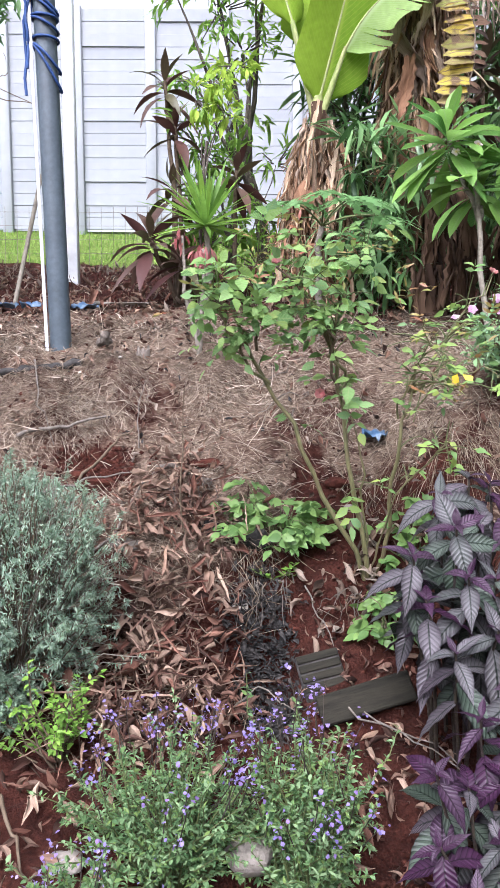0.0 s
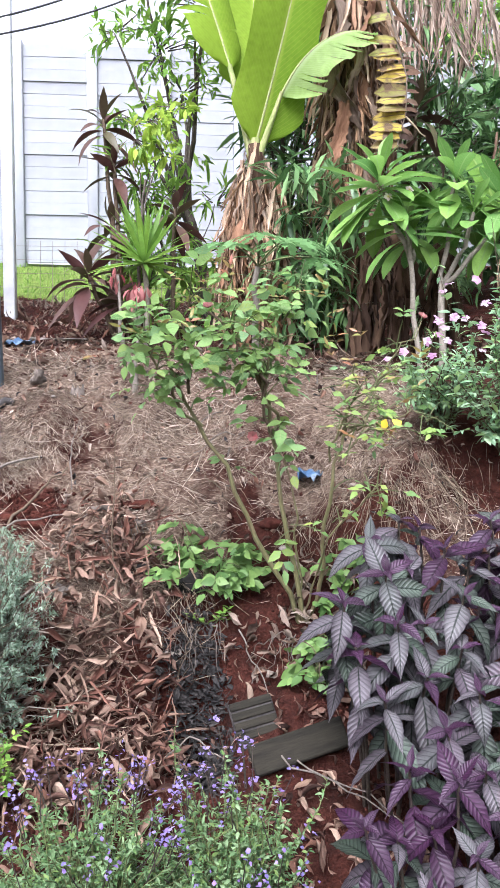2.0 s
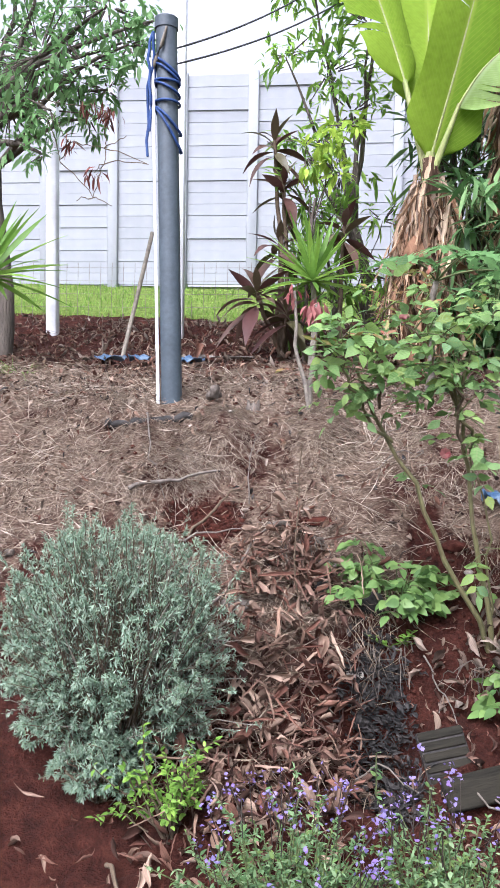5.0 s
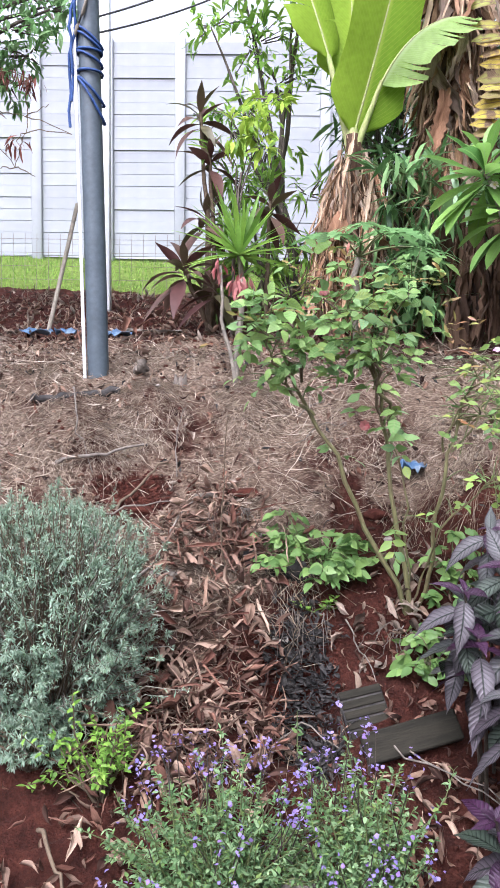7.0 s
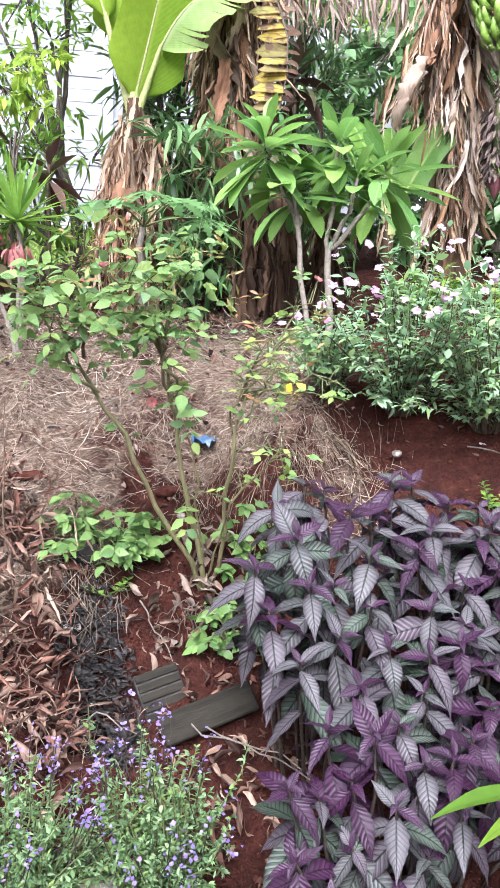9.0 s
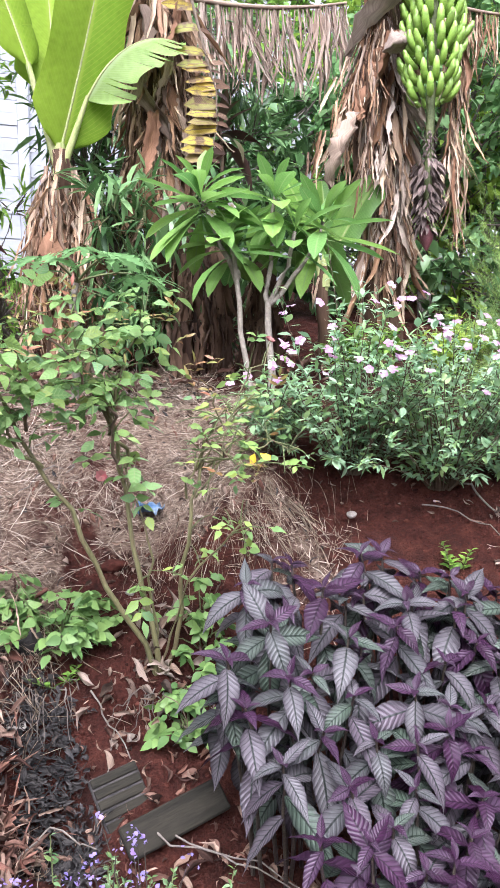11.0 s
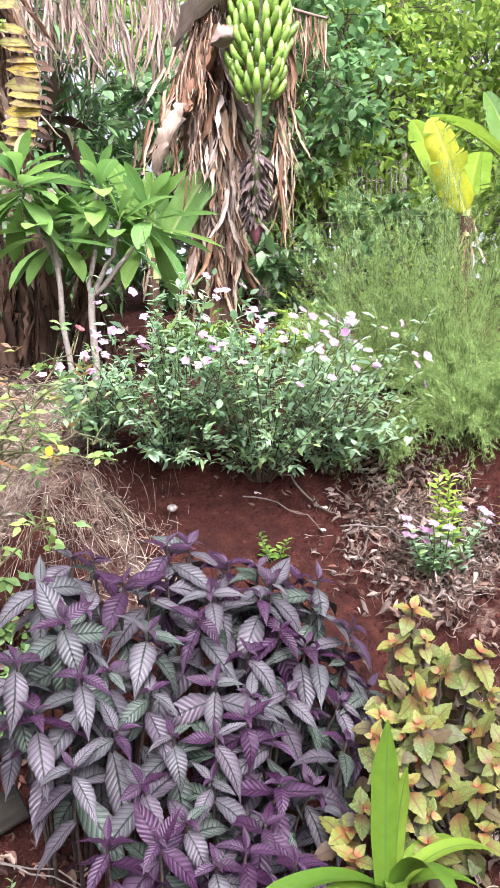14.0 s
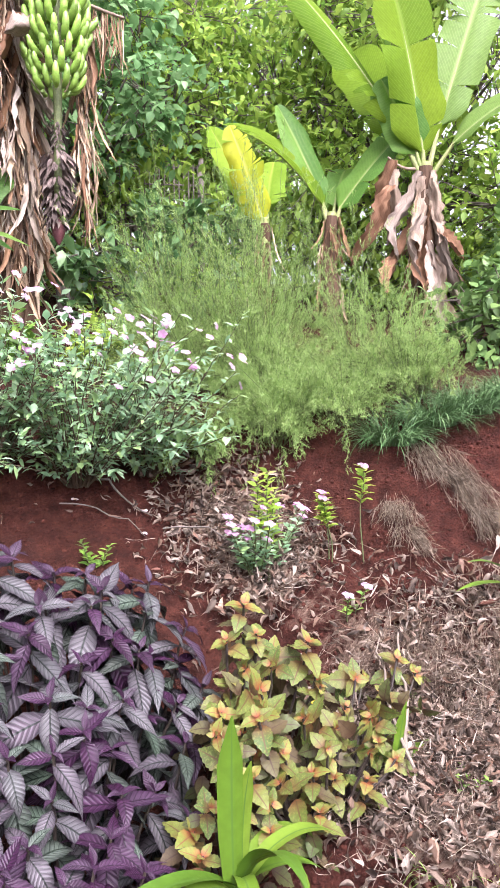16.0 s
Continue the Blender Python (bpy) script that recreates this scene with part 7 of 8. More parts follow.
FOLDED = [crumpled(leaf(1, w, "lance", 10, f, d, 5, 0.01, 0, tw, k), 1020 + k, 0.05, 0.12, 0.004) for k, (w, f, d, tw) in enumerate(((0.20, 1.4, 1.6, 1.2), (0.26, 2.0, -1.4, -0.9), (0.14, 1.2, 2.2, 2.0), (0.24, 1.7, 1.0, 1.4), (0.12, 2.4, -2.0, 2.4), (0.18, 1.8, 0.6, -1.9), (0.30, 1.5, 1.2, 0.8), (0.11, 1.5, -1.0, 1.8)))]


def litter(name, n, area, keep, size, mat, label, seed, layers=0.05, kinds=CURL, tilt=0.5, cat="leaf litter"):
    rnd = np.random.RandomState(seed)
    g = Geo()
    pos, nrm = lie(rnd, n, *area, keep)
    pos = pos + nrm * rnd.uniform(0.008, layers, (len(pos), 1))
    scatter(g, kinds, pos, flat_dirs(rnd, nrm, tilt), nrm, rnd.uniform(*size, len(pos)), rnd)
    single(name, g, mat, (0, 0, 0), label, cat, kind="stuff")


def blob(cx, cy, rx, ry, p=3.0):
    return lambda x, y: np.exp(-((((x - cx) / rx) ** 2 + ((y - cy) / ry) ** 2) ** (p / 2)))


FINE = [leaf(1, 0.012, "needle", 5, 0.2, d, 3, 0.03, 0, tw, k) for k, (d, tw) in enumerate(((0.6, 0.5), (1.3, -0.6), (-0.8, 1.0), (0.2, 0.2)))]
STRANDS = [leaf(1, 0.025, "needle", 4, 0.2, d, 3, 0.02, 0, tw, k) for k, (d, tw) in enumerate(((0.5, 0.5), (1.2, -0.6), (-0.6, 1.0), (0.1, 0.2)))]


def mulch_keep(x, y):
    return np.maximum(blob(1.85, 2.23, 0.25, 0.31)(x, y), blob(1.78, 1.36, 0.42, 0.42)(x, y)) * (0.7 + 0.3 * (ragged(2 * x, 2 * y) > -0.05))


def heap_keep(x, y):
    return np.maximum(blob(-0.27, 2.14, 0.23, 0.34)(x, y), blob(-0.22, 2.56, 0.18, 0.21)(x, y)) * (1 - 0.95 * blob(0.04, 2.28, 0.12, 0.13)(x, y))


litter("leaf_litter", 5000, (-0.75, 0.2, 1.55, 2.95), heap_keep, (0.03, 0.088), LITTER, "heap of curled brown fallen leaves on the bank", 301, 0.09, FOLDED + CURL[:5], 0.55)
litter("leaf_litter", 1500, (-0.75, 0.2, 1.55, 2.95), heap_keep, (0.06, 0.14), LITTER, "long torn dry leaves hanging over the heap", 319, 0.14, SHRED + SCRAPS[2:5:2], 0.5)
litter("leaf_litter", 700, (-0.9, 0.6, 1.2, 1.95), blob(-0.50, 1.62, 0.35, 0.28), (0.03, 0.085), LITTER, "fallen brown leaves under the salvia", 302, 0.05, FOLDED)
litter("leaf_litter", 320, (0.1, 0.9, 1.2, 2.1), blob(0.42, 1.68, 0.30, 0.25), (0.04, 0.09), LITTER, "fallen brown leaves under the purple bush", 303, 0.05, FOLDED)
litter("leaf_litter", 600, (0.1, 0.8, 2.1, 2.7), blob(0.42, 2.38, 0.22, 0.14), (0.03, 0.085), LITTER_GREY, "pale fallen leaves round the rose canes", 304)
litter("leaf_litter", 17000, (1.2, 2.5, 0.8, 2.7), mulch_keep, (0.02, 0.055), LITTER_GREY, "grey-brown leaf mulch on the bank", 305, 0.05)
litter("leaf_litter", 8000, (1.2, 2.5, 0.8, 2.7), mulch_keep, (0.022, 0.065), LITTER_GREY, "long curled pale leaf strips in the mulch", 316, 0.06, SHRED, 0.35)
litter("leaf_litter", 900, (1.2, 2.5, 0.8, 2.7), mulch_keep, (0.025, 0.055), LITTER_GREY, "larger curled grey leaves in the mulch", 320, 0.075, CURL, 0.7)
litter("leaf_litter", 600, (1.2, 2.5, 0.8, 2.7), mulch_keep, (0.03, 0.08), LITTER, "brown curled leaves in the mulch", 317, 0.06)
litter("dry_straw", 1600, (1.2, 2.5, 0.8, 2.7), mulch_keep, (0.04, 0.13), STRAW, "straw mixed into the leaf mulch", 318, 0.055, FINE, 0.35, "straw")
litter("leaf_litter", 5200, (-2.2, 1.0, 2.65, 5.6), lambda x, y: (0.35 + 0.65 * (ragged(2 * x, 1.3 * y) > 0.02)) * (1 - 0.95 * blob(-0.55, 2.775, 0.13, 0.085)(x, y)), (0.015, 0.05), LITTER, "scattered fallen leaves over the thatch", 306, 0.02, CURL, 0.3)
litter("leaf_litter", 500, (-1.2, 1.8, 3.6, 4.8), lambda x, y: 0.3 + 0.7 * (x > 0.1), (0.05, 0.13), LITTER, "fallen leaves under the bananas", 307, 0.04)
litter("leaf_litter", 3200, (-2.4, 0.3, 4.1, 6.0), lambda x, y: 0.25 + 0.75 * (ragged(1.5 * x, 1.1 * y) > 0.0), (0.02, 0.08), LITTER_GREY, "pale leaf litter on red soil before the lawn", 333, 0.025, FOLDED + SHRED[:4], 0.3)
litter("leaf_litter", 60, (1.0, 2.3, 2.1, 2.9), None, (0.012, 0.04), LITTER_GREY, "sparse bits of leaf on bare soil", 308, 0.01)
litter("leaf_litter", 120, (0.05, 0.5, 1.9, 2.4), None, (0.02, 0.06), LITTER, "sparse leaves on the bare red bank", 309, 0.015)


def combed(n, c, r, length, seed, label, flow=(0, 0)):
    """Dry grass lying all one way down the bank."""
    rnd = np.random.RandomState(seed)
    pos, nrm = lie(rnd, n, c[0] - 2 * r[0], c[0] + 2 * r[0], c[1] - 2 * r[1], c[1] + 2 * r[1], lambda x, y: blob(*c, *r)(x, y) * (0.5 + 0.5 * (ragged(1.7 * x, 2 * y) > 0)))
    down = np.array([0, 0, -1.0]) + nrm * nrm[:, 2:3]
    d = unit(unit(down + np.array([flow[0], flow[1], 0]) * 0.4) + nrm * rnd.normal(0.03, 0.05, (len(pos), 1)) + rnd.normal(0, 0.2, pos.shape))
    g = Geo()
    scatter(g, [leaf(1, 0.008, "needle", 5, 0.2, dr, 3, 0.02) for dr in (0.3, 0.7, -0.2, 1.0)], pos + nrm * rnd.uniform(0.004, 0.035, (len(pos), 1)), d, nrm, rnd.uniform(*length, len(pos)), rnd)
    single("dry_grass", g, STRAW_DULL, (0, 0, 0), label, "dry grass", kind="stuff")


combed(5200, (2.12, 1.50), (0.22, 0.15), (0.06, 0.16), 801, "pale dry grass matted down the bank", (-0.5, -0.5))
for k, (x, y, rx, ry) in enumerate(((2.59, 1.99, 0.06, 0.06), (2.60, 1.90, 0.06, 0.07), (2.56, 1.79, 0.055, 0.07), (2.51, 1.68, 0.05, 0.07))):
    combed(2600, (x, y), (rx, ry), (0.05, 0.15), 802 + 20 * k, "pale dry grass mat hanging down the bank", (-0.2, -0.7))
combed(2600, (2.33, 1.93), (0.035, 0.06), (0.05, 0.12), 803, "tuft of dry grass lying on red soil", (-0.4, -0.6))
combed(2600, (2.26, 1.83), (0.035, 0.06), (0.05, 0.12), 813, "tuft of dry grass lying on red soil", (-0.4, -0.6))
combed(4500, (0.70, 2.72), (0.30, 0.16), (0.06, 0.17), 804, "dry grass hanging over the bank's edge")
combed(1500, (-0.05, 2.56), (0.16, 0.12), (0.06, 0.17), 805, "dry grass hanging over the leaf heap")
def straw_mound(cx, cy, r, h, seed):
    """A hummock of dead grass, its blades combed outwards and down."""
    rnd = np.random.RandomState(seed)
    n = 1700
    a, q = rnd.uniform(0, 2 * np.pi, n), np.sqrt(rnd.uniform(size=n))
    out = np.stack([np.cos(a), np.sin(a), 0 * a], -1)
    x, y = cx + out[:, 0] * q * r * 1.3, cy + out[:, 1] * q * r * 1.1
    pos = np.stack([x, y, surface(x, y) + 0.7 * h * (1 - q**2) + 0.004], -1)
    d = unit(out + np.stack([0 * a, 0 * a, 0.15 - 0.7 * q], -1) + rnd.normal(0, 0.75, (n, 3)) * (1, 1, 0.3))
    g = Geo()
    scatter(g, [leaf(1, 0.02, "needle", 4, 0.2, dr, 3, 0.02) for dr in (0.5, 0.9, 1.3)], pos, d, None, rnd.uniform(0.018, 0.06, n), rnd)
    single("dry_grass_hummock", g, STRAW, (0, 0, 0), "hummock of grey dead grass on the bank", "dry grass", "grass hummocks")


for k, (x, y, r, h) in enumerate(((-0.53, 3.05, 0.12, 0.035), (-0.17, 3.11, 0.11, 0.03), (-0.80, 2.93, 0.16, 0.035), (-1.06, 3.12, 0.18, 0.03), (0.28, 3.05, 0.15, 0.02), (-0.66, 2.96, 0.11, 0.02), (-1.15, 2.9, 0.16, 0.02), (0.62, 2.98, 0.14, 0.02))):
    straw_mound(x, y, r, h, 820 + k)
combed(900, (-0.86, 2.74), (0.10, 0.10), (0.06, 0.15), 806, "dry grass lying behind the lavender")


def thatch_keep(x, y):
    r = reach(x, y)
    return step(r + ragged(x, y) + 0.32 * step(-x, -0.42, -0.05), 2.25, 2.85) * step(-r, -4.0, -3.5) * step(-x + 0.4 * ragged(y, x), -1.1, -0.85) * (1 - 0.96 * blob(-0.55, 2.775, 0.13, 0.085)(x, y))


litter("dry_straw", 16000, (-2.2, 1.1, 2.2, 4.2), thatch_keep, (0.02, 0.08), STRAW, "dry straw and cut grass matted over the bank", 311, 0.02, STRANDS, 0.15, "straw")
litter("dry_straw", 2800, (-2.0, 1.0, 2.3, 3.9), lambda x, y: thatch_keep(x, y) * (0.15 + 0.85 * (np.sin(x * 5.3 + 1) * np.sin(y * 4.7) > 0.1)), (0.07, 0.18), STRAW, "longer loose straw lying in drifts", 315, 0.045, FINE, 0.3, "straw")
litter("leaf_litter", 160, (0.15, 0.6, 1.55, 1.95), None, (0.02, 0.06), LITTER, "crumpled leaves on dark soil by the boards", 314, 0.03)
# Besides roots, these black flakes stand in for the shade inside the hollow.
litter("debris_and_shade", 15000, (-0.2, 0.25, 1.95, 2.5), lambda x, y: np.maximum(blob(0.03, 2.31, 0.085, 0.10)(x, y), blob(0.07, 2.10, 0.06, 0.14)(x, y)), (0.015, 0.05), ASH_AND_SHADE, "dark roots and black flakes for the hollow's shade", 332, 0.03, CURL + SHRED[:4], 0.5, "debris")
litter("debris_and_shade", 350, (-2.0, 1.0, 2.4, 4.2), thatch_keep, (0.015, 0.04), ASH_AND_SHADE, "dark rotten bits in the thatch", 330, 0.03, CURL, 0.5, "debris")
litter("leaf_litter", 4600, (-2.0, 1.0, 2.4, 4.6), thatch_keep, (0.012, 0.045), LITTER_GREY, "pale dry leaf bits in the thatch", 331, 0.025, CURL + SHRED[:4], 0.25)
litter("dry_straw", 1500, (-0.6, 0.06, 1.9, 2.6), lambda x, y: 0.6 * (1 - 0.97 * blob(-0.02, 2.18, 0.20, 0.24)(x, y)), (0.05, 0.16), STRAW_DULL, "dry straw between fallen leaves", 312, 0.06, FINE, 0.3, "straw")
litter("dry_straw", 2600, (1.5, 2.7, 0.9, 1.9), lambda x, y: np.maximum(blob(2.08, 1.50, 0.28, 0.18)(x, y), 0.35 * blob(1.8, 1.3, 0.4, 0.35)(x, y)), (0.04, 0.12), STRAW, "dry straw matted on the bank", 313, 0.03, FINE, 0.2, "straw")


def twig(a, b, r, label="thin dry twig lying on the bank", mat=STEM_BROWN, sag=0.02, seed=0):
    a, b = np.array(a, float), np.array(b, float)
    g = Geo()
    tube(g, bent(np.zeros(3), b - a, sag, 9, np.random.RandomState(seed), 0.01), (r, r * 0.5), 6)
    single("dry_twig", g, mat, a, label, "twig", "dry twigs")


def ground_twig(x0, y0, x1, y1, r, seed, mat=STEM_BROWN, lift=0.015, sag=0.02):
    twig(on_ground(x0, y0, lift), on_ground(x1, y1, lift), r, seed=seed, mat=mat, sag=sag)


ground_twig(-0.72, 2.62, -0.40, 2.72, 0.005, 1, WOOD_GREY, 0.03)
ground_twig(-0.50, 2.42, -0.30, 2.75, 0.005, 2, WOOD_GREY, 0.03)
ground_twig(0.30, 1.96, 0.62, 1.66, 0.0025, 3, WOOD_GREY, 0.05)
ground_twig(0.17, 2.38, 0.28, 2.20, 0.003, 4, WOOD_GREY, 0.01)
ground_twig(-0.60, 1.75, -0.46, 1.55, 0.006, 5)
ground_twig(1.50, 2.65, 1.62, 2.45, 0.005, 6, WOOD_GREY, 0.03)
ground_twig(1.62, 1.40, 1.90, 1.62, 0.006, 7, STRAW, 0.10)
ground_twig(1.55, 2.30, 1.75, 2.02, 0.003, 8, WOOD_GREY, 0.12)
twig(on_ground(-0.20, 2.45), (-0.20, 2.40, 1.30), 0.003, "thin upright dry stalk", STEM_BROWN, 0.0, 9)
ground_twig(-0.05, 2.06, 0.12, 1.98, 0.003, 10, WOOD_GREY, 0.05, 0.06)
for k in range(14):
    r0 = np.random.RandomState(400 + k)
    x, y = r0.uniform(-1.6, 0.9), r0.uniform(2.6, 3.9)
    a = r0.uniform(0, 6.28)
    ground_twig(x, y, x + 0.2 * np.cos(a), y + 0.2 * np.sin(a), 0.003, 20 + k, WOOD_GREY if k % 2 else STEM_BROWN)

# ---- boards, stones, plastic ----
def board(center, size, rz, tilt, roll, label, grooves=0):
    p = thing("timber_board", center, label, "board", "half-buried boards")
    g = Geo()
    L, W, T = size
    box(g, (-L / 2, -W / 2, -T / 2), (L / 2, W / 2, T / 2), bevel=0.004)
    part("plank", g, ASH_AND_SHADE if grooves else BOARD, p, smooth=False)
    for k in range(grooves):
        y, w = -W / 2 + W * (k + 0.5) / grooves, W / grooves / 2 - 0.003
        g = Geo()
        box(g, (-L / 2 + 0.003, y - w, T / 2 - 0.002), (L / 2 - 0.003, y + w, T / 2 + 0.006), bevel=0.002)
        part("tread_rib", g, BOARD, p, smooth=False)
    p.rotation_euler = (radians(tilt), radians(roll), radians(rz))


board((0.31, 2.00, 0.500), (0.26, 0.080, 0.03), 8, 52, -14, "weathered grey-green timber board half buried in soil")
board((0.205, 2.125, 0.505), (0.125, 0.14, 0.03), 8, 46, -12, "dark ribbed board end sticking out of the bank", 5)


def stone(at, size, seed, mat=ROCK, label="pale rough stone among plants"):
    rnd = np.random.RandomState(seed)
    bm = bmesh.new()
    bmesh.ops.create_icosphere(bm, subdivisions=3, radius=1)
    o = Vector(rnd.uniform(0, 50, 3))
    for v in bm.verts:
        f = 1 + 0.35 * noise.noise(v.co * 1.3 + o) + 0.12 * noise.noise(v.co * 4 + o)
        v.co = Vector((v.co[0] * size[0], v.co[1] * size[1], v.co[2] * size[2])) * f
    for f in bm.faces:
        f.smooth = True
    me = bpy.data.meshes.new("stone")
    bm.to_mesh(me)
    bm.free()
    me.materials.append(mat)
    ob = new("stone", me)
    ob.location = at
    tagged(ob, label, "stone", "stones")


stone((0.0, 1.53, 0.375), (0.05, 0.03, 0.042), 1)
stone(on_ground(-0.40, 1.60, 0.02), (0.04, 0.03, 0.02), 2)
stone(on_ground(-0.40, 2.48, 0.0), (0.05, 0.04, 0.022), 3, WOOD_GREY, "flat grey stone beside the leaf heap")
stone(on_ground(0.0, 2.52, 0.0), (0.07, 0.05, 0.04), 5, ASH_AND_SHADE, "dark hollow burnt root on the bank")
stone(on_ground(-0.13, 2.55, 0.0), (0.05, 0.04, 0.03), 6, ASH_AND_SHADE, "dark burnt clod on the bank")
for k in range(26):
    r0 = np.random.RandomState(500 + k)
    x, y = r0.uniform(-1.5, 2.2), r0.uniform(1.7, 3.4)
    s = r0.uniform(0.006, 0.018)
    stone(on_ground(x, y, s * 0.5), (s, s, s * 0.7), 60 + k, ROCK if k % 2 else BARK, "small stone on the soil")


def scrap(at, size, seed, mat, label):
    rnd = np.random.RandomState(seed)
    n = 9
    u = np.linspace(-1, 1, n)
    x, y = np.meshgrid(u, u)
    z = 0.25 * np.sin(x * 3 + seed) * np.cos(y * 2.5) + rnd.normal(0, 0.09, x.shape)
    g = Geo()
    g.add(np.stack([x * size[0], y * size[1], (z + 0.35) * size[2]], -1).reshape(-1, 3), grid_faces(n, n))
    ob = single("plastic_scrap", g, mat, at, label, "litter", "plastic scraps")
    mod = ob.modifiers.new("thickness", "SOLIDIFY")
    mod.thickness = 0.0015


scrap(on_ground(0.45, 2.86, 0.02), (0.042, 0.035, 0.07), 1, BLUE_PLASTIC, "crumpled blue plastic scrap on dry grass")
scrap(on_ground(-0.88, 4.22, 0.02), (0.075, 0.06, 0.06), 2, BLUE_PLASTIC, "crumpled blue plastic bag on red soil")
scrap(on_ground(-1.30, 4.20, 0.02), (0.075, 0.06, 0.06), 3, BLUE_PLASTIC, "crumpled blue plastic sheet beside the stake")
scrap(on_ground(-1.14, 4.22, 0.02), (0.06, 0.05, 0.06), 7, BLUE_PLASTIC, "crumpled blue and white plastic bag on red soil")
scrap(on_ground(-0.72, 4.45, 0.01), (0.16, 0.04, 0.03), 4, ROCK, "dirty white plastic strip on the soil")
scrap(on_ground(-0.12, 2.62, 0.02), (0.03, 0.03, 0.03), 5, ROCK, "torn white plastic scrap in the litter")
scrap(on_ground(-0.03, 2.36, 0.02), (0.025, 0.02, 0.03), 6, ROCK, "torn white plastic scrap on the bank")
rnd = np.random.RandomState(600)
for x, y in ((1.56, 2.42), (1.42, 2.62), (1.62, 2.50), (1.48, 2.78)):
    p = thing("fallen_flower", on_ground(x, y, 0.012), "fallen pale periwinkle flower on red soil", "flower", "fallen flowers")
    blooms(p, [WHITE_PETAL], rnd, [(np.zeros(3), np.array([0.1, -0.2, 1.0]))], 0.016)


# dead branch under the overhanging tree
rnd = np.random.RandomState(620)
knot = np.array((-1.66, 4.10, 2.92))
p = thing("dead_branch", knot, "bare dead branch with small red-brown leaf clusters", "branch")
NODES = {"k": knot, "a": (-1.285, 4.06, 2.85), "b": (-1.483, 4.06, 2.698), "c": (-1.349, 4.06, 2.545), "d": (-1.388, 4.06, 2.878), "e": (-1.299, 4.06, 2.74), "f": (-1.30, 4.06, 2.587), "g": (-1.358, 4.06, 2.42), "h": (-1.257, 4.06, 2.378), "i": (-1.53, 4.06, 2.60), "j": (-1.30, 4.06, 2.665), "l": (-1.07, 4.06, 2.582), "m": (-1.185, 4.06, 2.726), "n": (-1.444, 4.06, 2.405)}
for pair in ("ki", "kd", "da", "ae", "ef", "fg", "gh", "ib", "bj", "jl", "jm", "ig", "gn", "fc", "kb", "fl"):
    g = Geo()
    tube(g, bent(np.array(NODES[pair[0]]) - knot, np.array(NODES[pair[1]]) - knot, 0.01, 7, rnd, 0.007), (0.003, 0.0018), 5)
    part("twig", g, STEM_BROWN, p)
for key in "aabcd":
    g = Geo()
    n = 24
    scatter(g, NARROW, np.array(NODES[key]) - knot + rnd.normal(0, 0.022, (n, 3)), unit(rnd.normal(0, 1, (n, 3)) * (0.5, 0.5, 0.4) + (0, 0, -1)), None, rnd.uniform(0.04, 0.085, n), rnd)
    tagged(part("dead_leaf_cluster", g, RUSSET, p, "hanging red-brown dead leaves"), kind="stuff")


# ---- crumbs of soil, roots in the hollow, rotten logs and crack shade, weeds ----
SOIL = rough_mat("red_clod", [(0.021, 0.0068, 0.0048), (0.046, 0.0145, 0.0095), (0.075, 0.025, 0.0165)], 30, 0.95, 0.8, 0.006, 200, 0.1, vary=0.35)


def clods(n, area, keep, size, seed, label):
    """Crumbs of clay: dented little boxes lying on the ground."""
    rnd = np.random.RandomState(seed)
    pos, nrm = lie(rnd, n, *area, keep)
    m = len(pos)
    c = np.array([[x, y, z] for z in (-1, 1) for y in (-1, 1) for x in (-1, 1)], float)
    f = np.array([[0, 2, 3, 1], [4, 5, 7, 6], [0, 1, 5, 4], [2, 6, 7, 3], [0, 4, 6, 2], [1, 3, 7, 5]])
    s = size[0] + (size[1] - size[0]) * rnd.uniform(size=m) ** 3
    v = c[None] * (1 + rnd.normal(0, 0.3, (m, 8, 3)))
    v = np.einsum("nij,nvj->nvi", axes(flat_dirs(rnd, nrm, 0.5), nrm), v) * s[:, None, None] * 0.5 + (pos - nrm * s[:, None] * 0.05)[:, None]
    g = Geo()
    g.add(v.reshape(-1, 3), (f[None] + (np.arange(m) * 8)[:, None, None]).reshape(-1, 4))
    single("soil_crumbs", g, SOIL, (0, 0, 0), label, "soil", kind="stuff")


clods(12000, (-0.2, 2.9, 1.2, 3.0), lambda x, y: 1 - thatch_keep(x, y), (0.003, 0.013), 701, "loose crumbs of red clay on the bare bank")
clods(2500, (-0.76, -0.34, 2.64, 2.92), blob(-0.55, 2.775, 0.13, 0.085), (0.004, 0.016), 703, "red clay crumbs in a small hollow of the bank")
clods(3000, (-2.2, 0.4, 2.5, 5.8), lambda x, y: 0.3 + 0.7 * (y > 3.9), (0.004, 0.018), 702, "red clay crumbs and clods among the thatch")


def root_tangle(at, n, spread, drop, seed, label):
    rnd = np.random.RandomState(seed)
    p = thing("root_tangle", at, label, "roots", "root tangles")
    for _ in range(n):
        a = np.array([rnd.normal(0, spread), rnd.normal(0, spread * 0.4), 0.0])
        b = a + (rnd.normal(0, spread * 0.8), -rnd.uniform(0.02, 0.10), -rnd.uniform(0.3, 1.0) * drop)
        g = Geo()
        tube(g, bent(a, b, rnd.uniform(0.0, 0.05), 7, rnd, 0.008), (0.0022, 0.0008), 4)
        part("root", g, (WOOD_GREY, STEM_BROWN, BARK, BARK)[rnd.randint(4)], p)


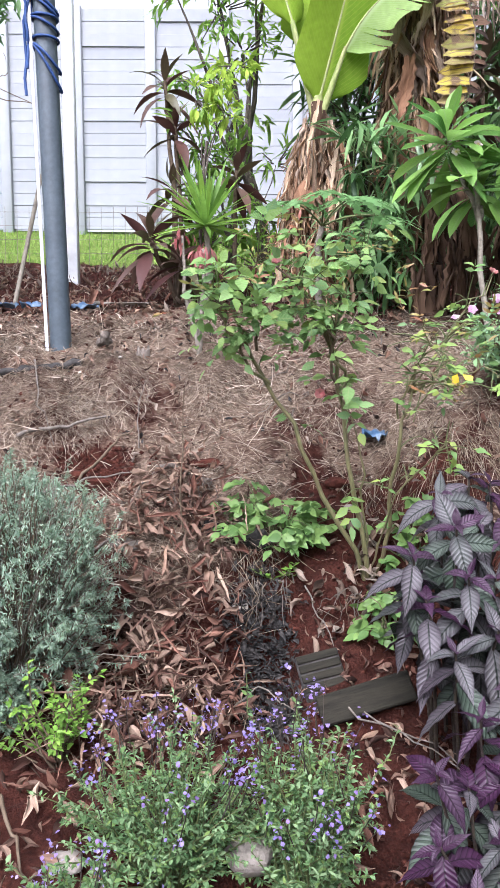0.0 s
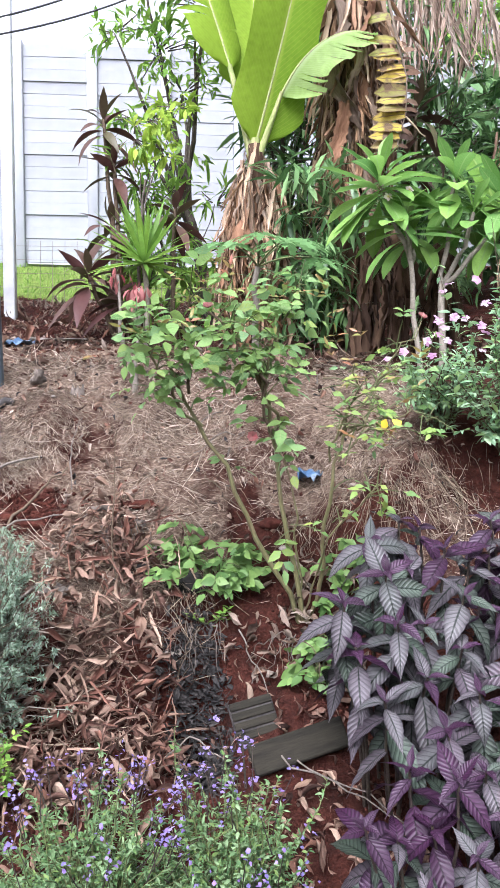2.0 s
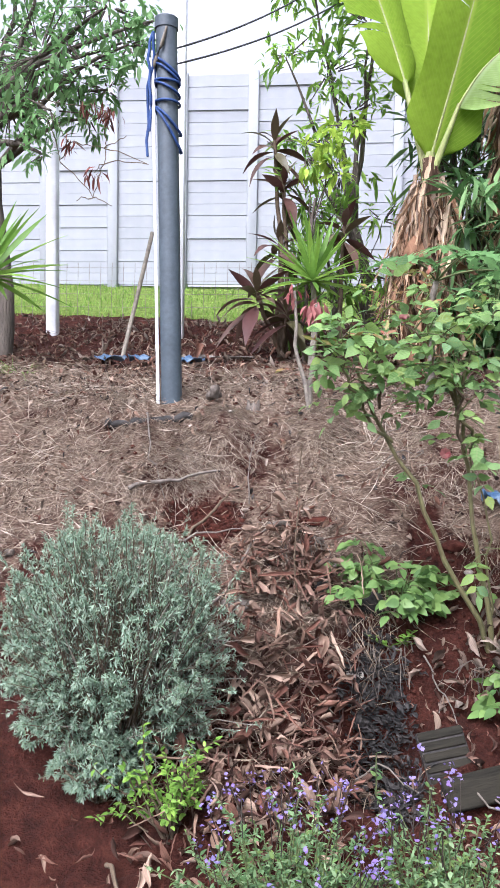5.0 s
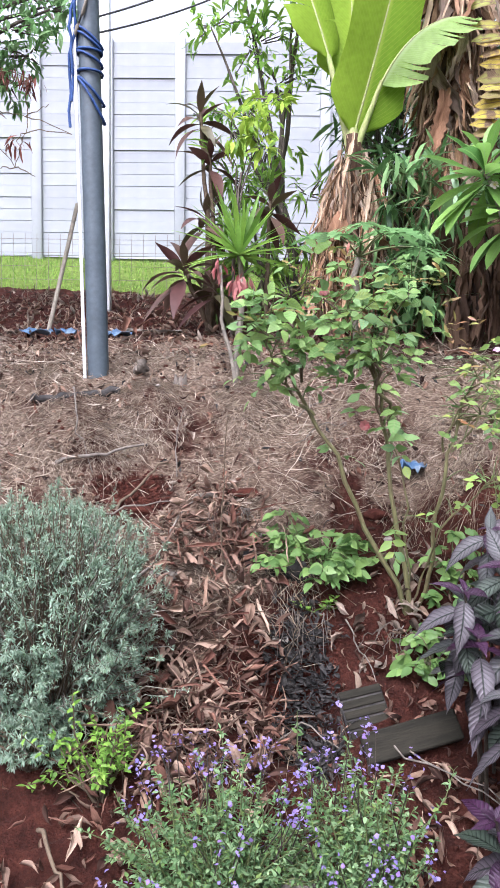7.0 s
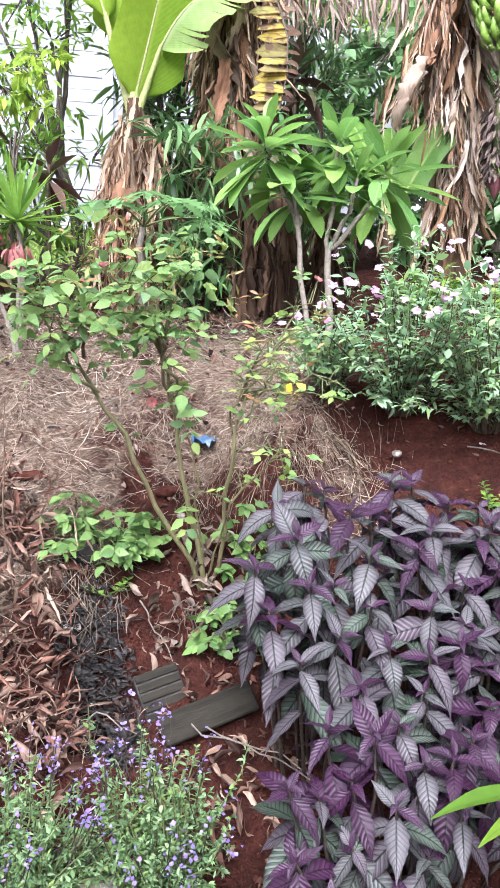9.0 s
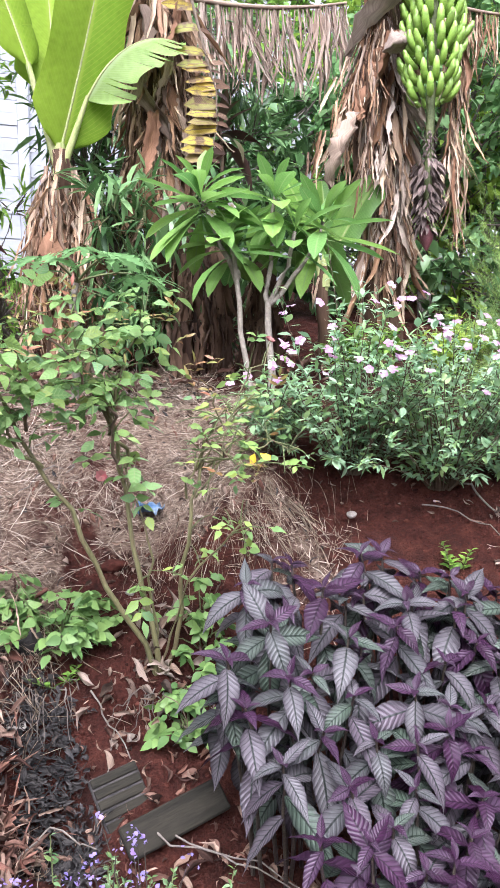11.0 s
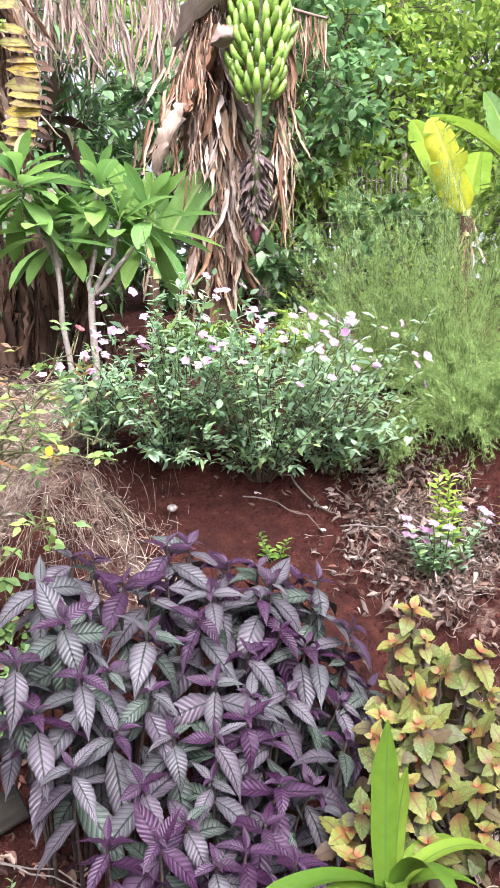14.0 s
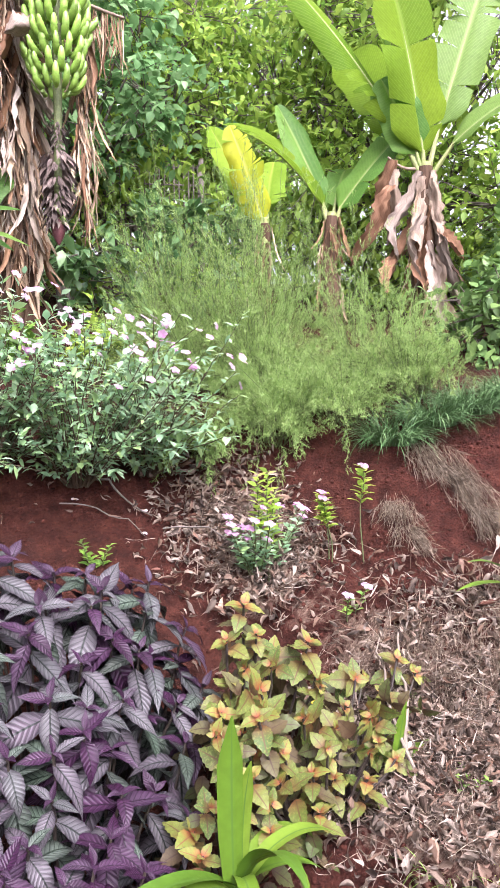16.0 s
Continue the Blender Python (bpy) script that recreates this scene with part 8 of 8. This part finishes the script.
root_tangle((0.0, 2.37, ground_z(0.0, 2.42) - 0.01), 22, 0.07, 0.18, 711, "pale dry roots hanging over a hollow in the bank")
root_tangle((-0.22, 2.66, ground_z(-0.22, 2.70) + 0.02), 26, 0.06, 0.12, 712, "dark burnt roots at the thatch's edge")
root_tangle((0.37, 2.30, ground_z(0.37, 2.34) + 0.02), 18, 0.09, 0.10, 713, "thin roots at the foot of the rose")


def log_and_crack(a, b, r, seed):
    rnd = np.random.RandomState(seed)
    g = Geo()
    path = bent(np.zeros(3), np.subtract(b, a), 0.01, 14, rnd, 0.008)
    tube(g, path, r * rnd.uniform(0.7, 1.25, 14), 9)
    single("log_and_crack", g, ASH_AND_SHADE if seed == 1 else BARK, a, "dark rotten wood half buried in thatch, one piece a crack's shade", "log", "rotten wood")


# No wood here: a black log shape drawn for the shaded crack beside the pole.
log_and_crack(on_ground(-0.98, 3.03, 0.018), on_ground(-0.66, 3.11, 0.022), 0.017, 1)
log_and_crack((-0.63, 3.32, 1.43), (-0.58, 3.33, 1.44), 0.018, 2)
log_and_crack(on_ground(-0.32, 2.74, 0.03), on_ground(-0.14, 2.70, 0.03), 0.012, 3)
log_and_crack(on_ground(0.10, 2.56, 0.02), on_ground(0.22, 2.52, 0.02), 0.014, 4)
for k, (x, y) in enumerate(((-0.62, 2.76), (-0.52, 2.74), (-0.16, 2.80), (0.30, 2.72))):
    stone(on_ground(x, y, 0.008), (0.04 + 0.01 * (k % 3), 0.03, 0.018), 90 + k, SOIL, "red clay lump in the thatch")

# green weeds and a yellow flower in the mulch
tuft(on_ground(1.50, 1.20), 60, (0.05, 0.12), 721, "small green grass weed in the leaf mulch", GREEN_MID, "weed_tuft", 0.9, 0.06)
tuft(on_ground(1.60, 1.12), 40, (0.04, 0.10), 722, "small green grass weed in the leaf mulch", GREEN_LIGHT, "weed_tuft", 0.9, 0.05)
tuft(on_ground(1.42, 1.10), 50, (0.05, 0.11), 723, "small green grass weed in the leaf mulch", GREEN_MID, "weed_tuft", 0.9, 0.06)
sprig(on_ground(1.72, 1.28), 0.06, 3, 724, "green_seedling", "small green seedling in leaf mulch", GREEN_MID, None, 0.035)
p = thing("yellow_flower", on_ground(1.60, 1.70), "single small yellow flower on a thin stem", "flower")
g = Geo()
tube(g, bent((0, 0, -0.02), (0.0, -0.01, 0.07), 0, 4), (0.0015, 0.001), 4)
part("stem", g, STEM_GREEN, p)
blooms(p, [YELLOW_PETAL], np.random.RandomState(725), [(np.array((0, -0.01, 0.07)), np.array([-0.5, -0.6, 0.6]))], 0.016, 7)
ground_twig(1.60, 1.36, 1.86, 1.66, 0.005, 41, STRAW, 0.09)
ground_twig(1.36, 2.62, 1.55, 2.40, 0.003, 42, WOOD_GREY, 0.02)
ground_twig(0.22, 2.30, 0.12, 2.10, 0.0022, 43, WOOD_GREY, 0.012, 0.01)
ground_twig(0.26, 1.98, 0.56, 1.70, 0.0028, 44, WOOD_GREY, 0.05)

twig(on_ground(-0.83, 2.80, 0.03), on_ground(-0.53, 2.90, 0.05), 0.009, "bare grey stick across a red hollow", WOOD_GREY, 0.01, 51)
twig(on_ground(-0.60, 2.72, 0.02), on_ground(-0.42, 2.86, 0.06), 0.006, "bare brown stick on the thatch", STEM_BROWN, 0.02, 52)
twig(on_ground(-0.82, 3.02, 0.05), on_ground(-0.70, 2.80, 0.03), 0.004, "curved bare stick on the thatch", WOOD_GREY, 0.04, 53)
twig(on_ground(-0.40, 2.82, 0.02), on_ground(-0.38, 2.98, 0.10), 0.003, "thin dry stalk in the thatch", WOOD_GREY, 0.02, 54)


def stump(at, r, h, seed):
    """A hollow rotten stump with a ragged rim."""
    rnd = np.random.RandomState(seed)
    g = Geo()
    a = np.arange(14) * 2 * np.pi / 14
    rim = h * rnd.uniform(0.6, 1.2, 14)
    rings = []
    for rad, z in ((1.25, -0.03), (1.0, 0.4), (0.95, 1.0), (0.72, 1.0), (0.6, 0.3), (0.1, 0.1)):
        zz = np.where(z > 0.9, rim, z * h)
        rings.append(np.stack([np.cos(a) * rad * r, np.sin(a) * rad * r, zz], -1))
    g.add(np.concatenate(rings), grid_faces(6, 14, True))
    single("rotten_stump", g, BARK, at, "small hollow dark rotten stump on the bank", "stump")


stump(on_ground(-0.43, 3.19, 0.0), 0.028, 0.05, 55)
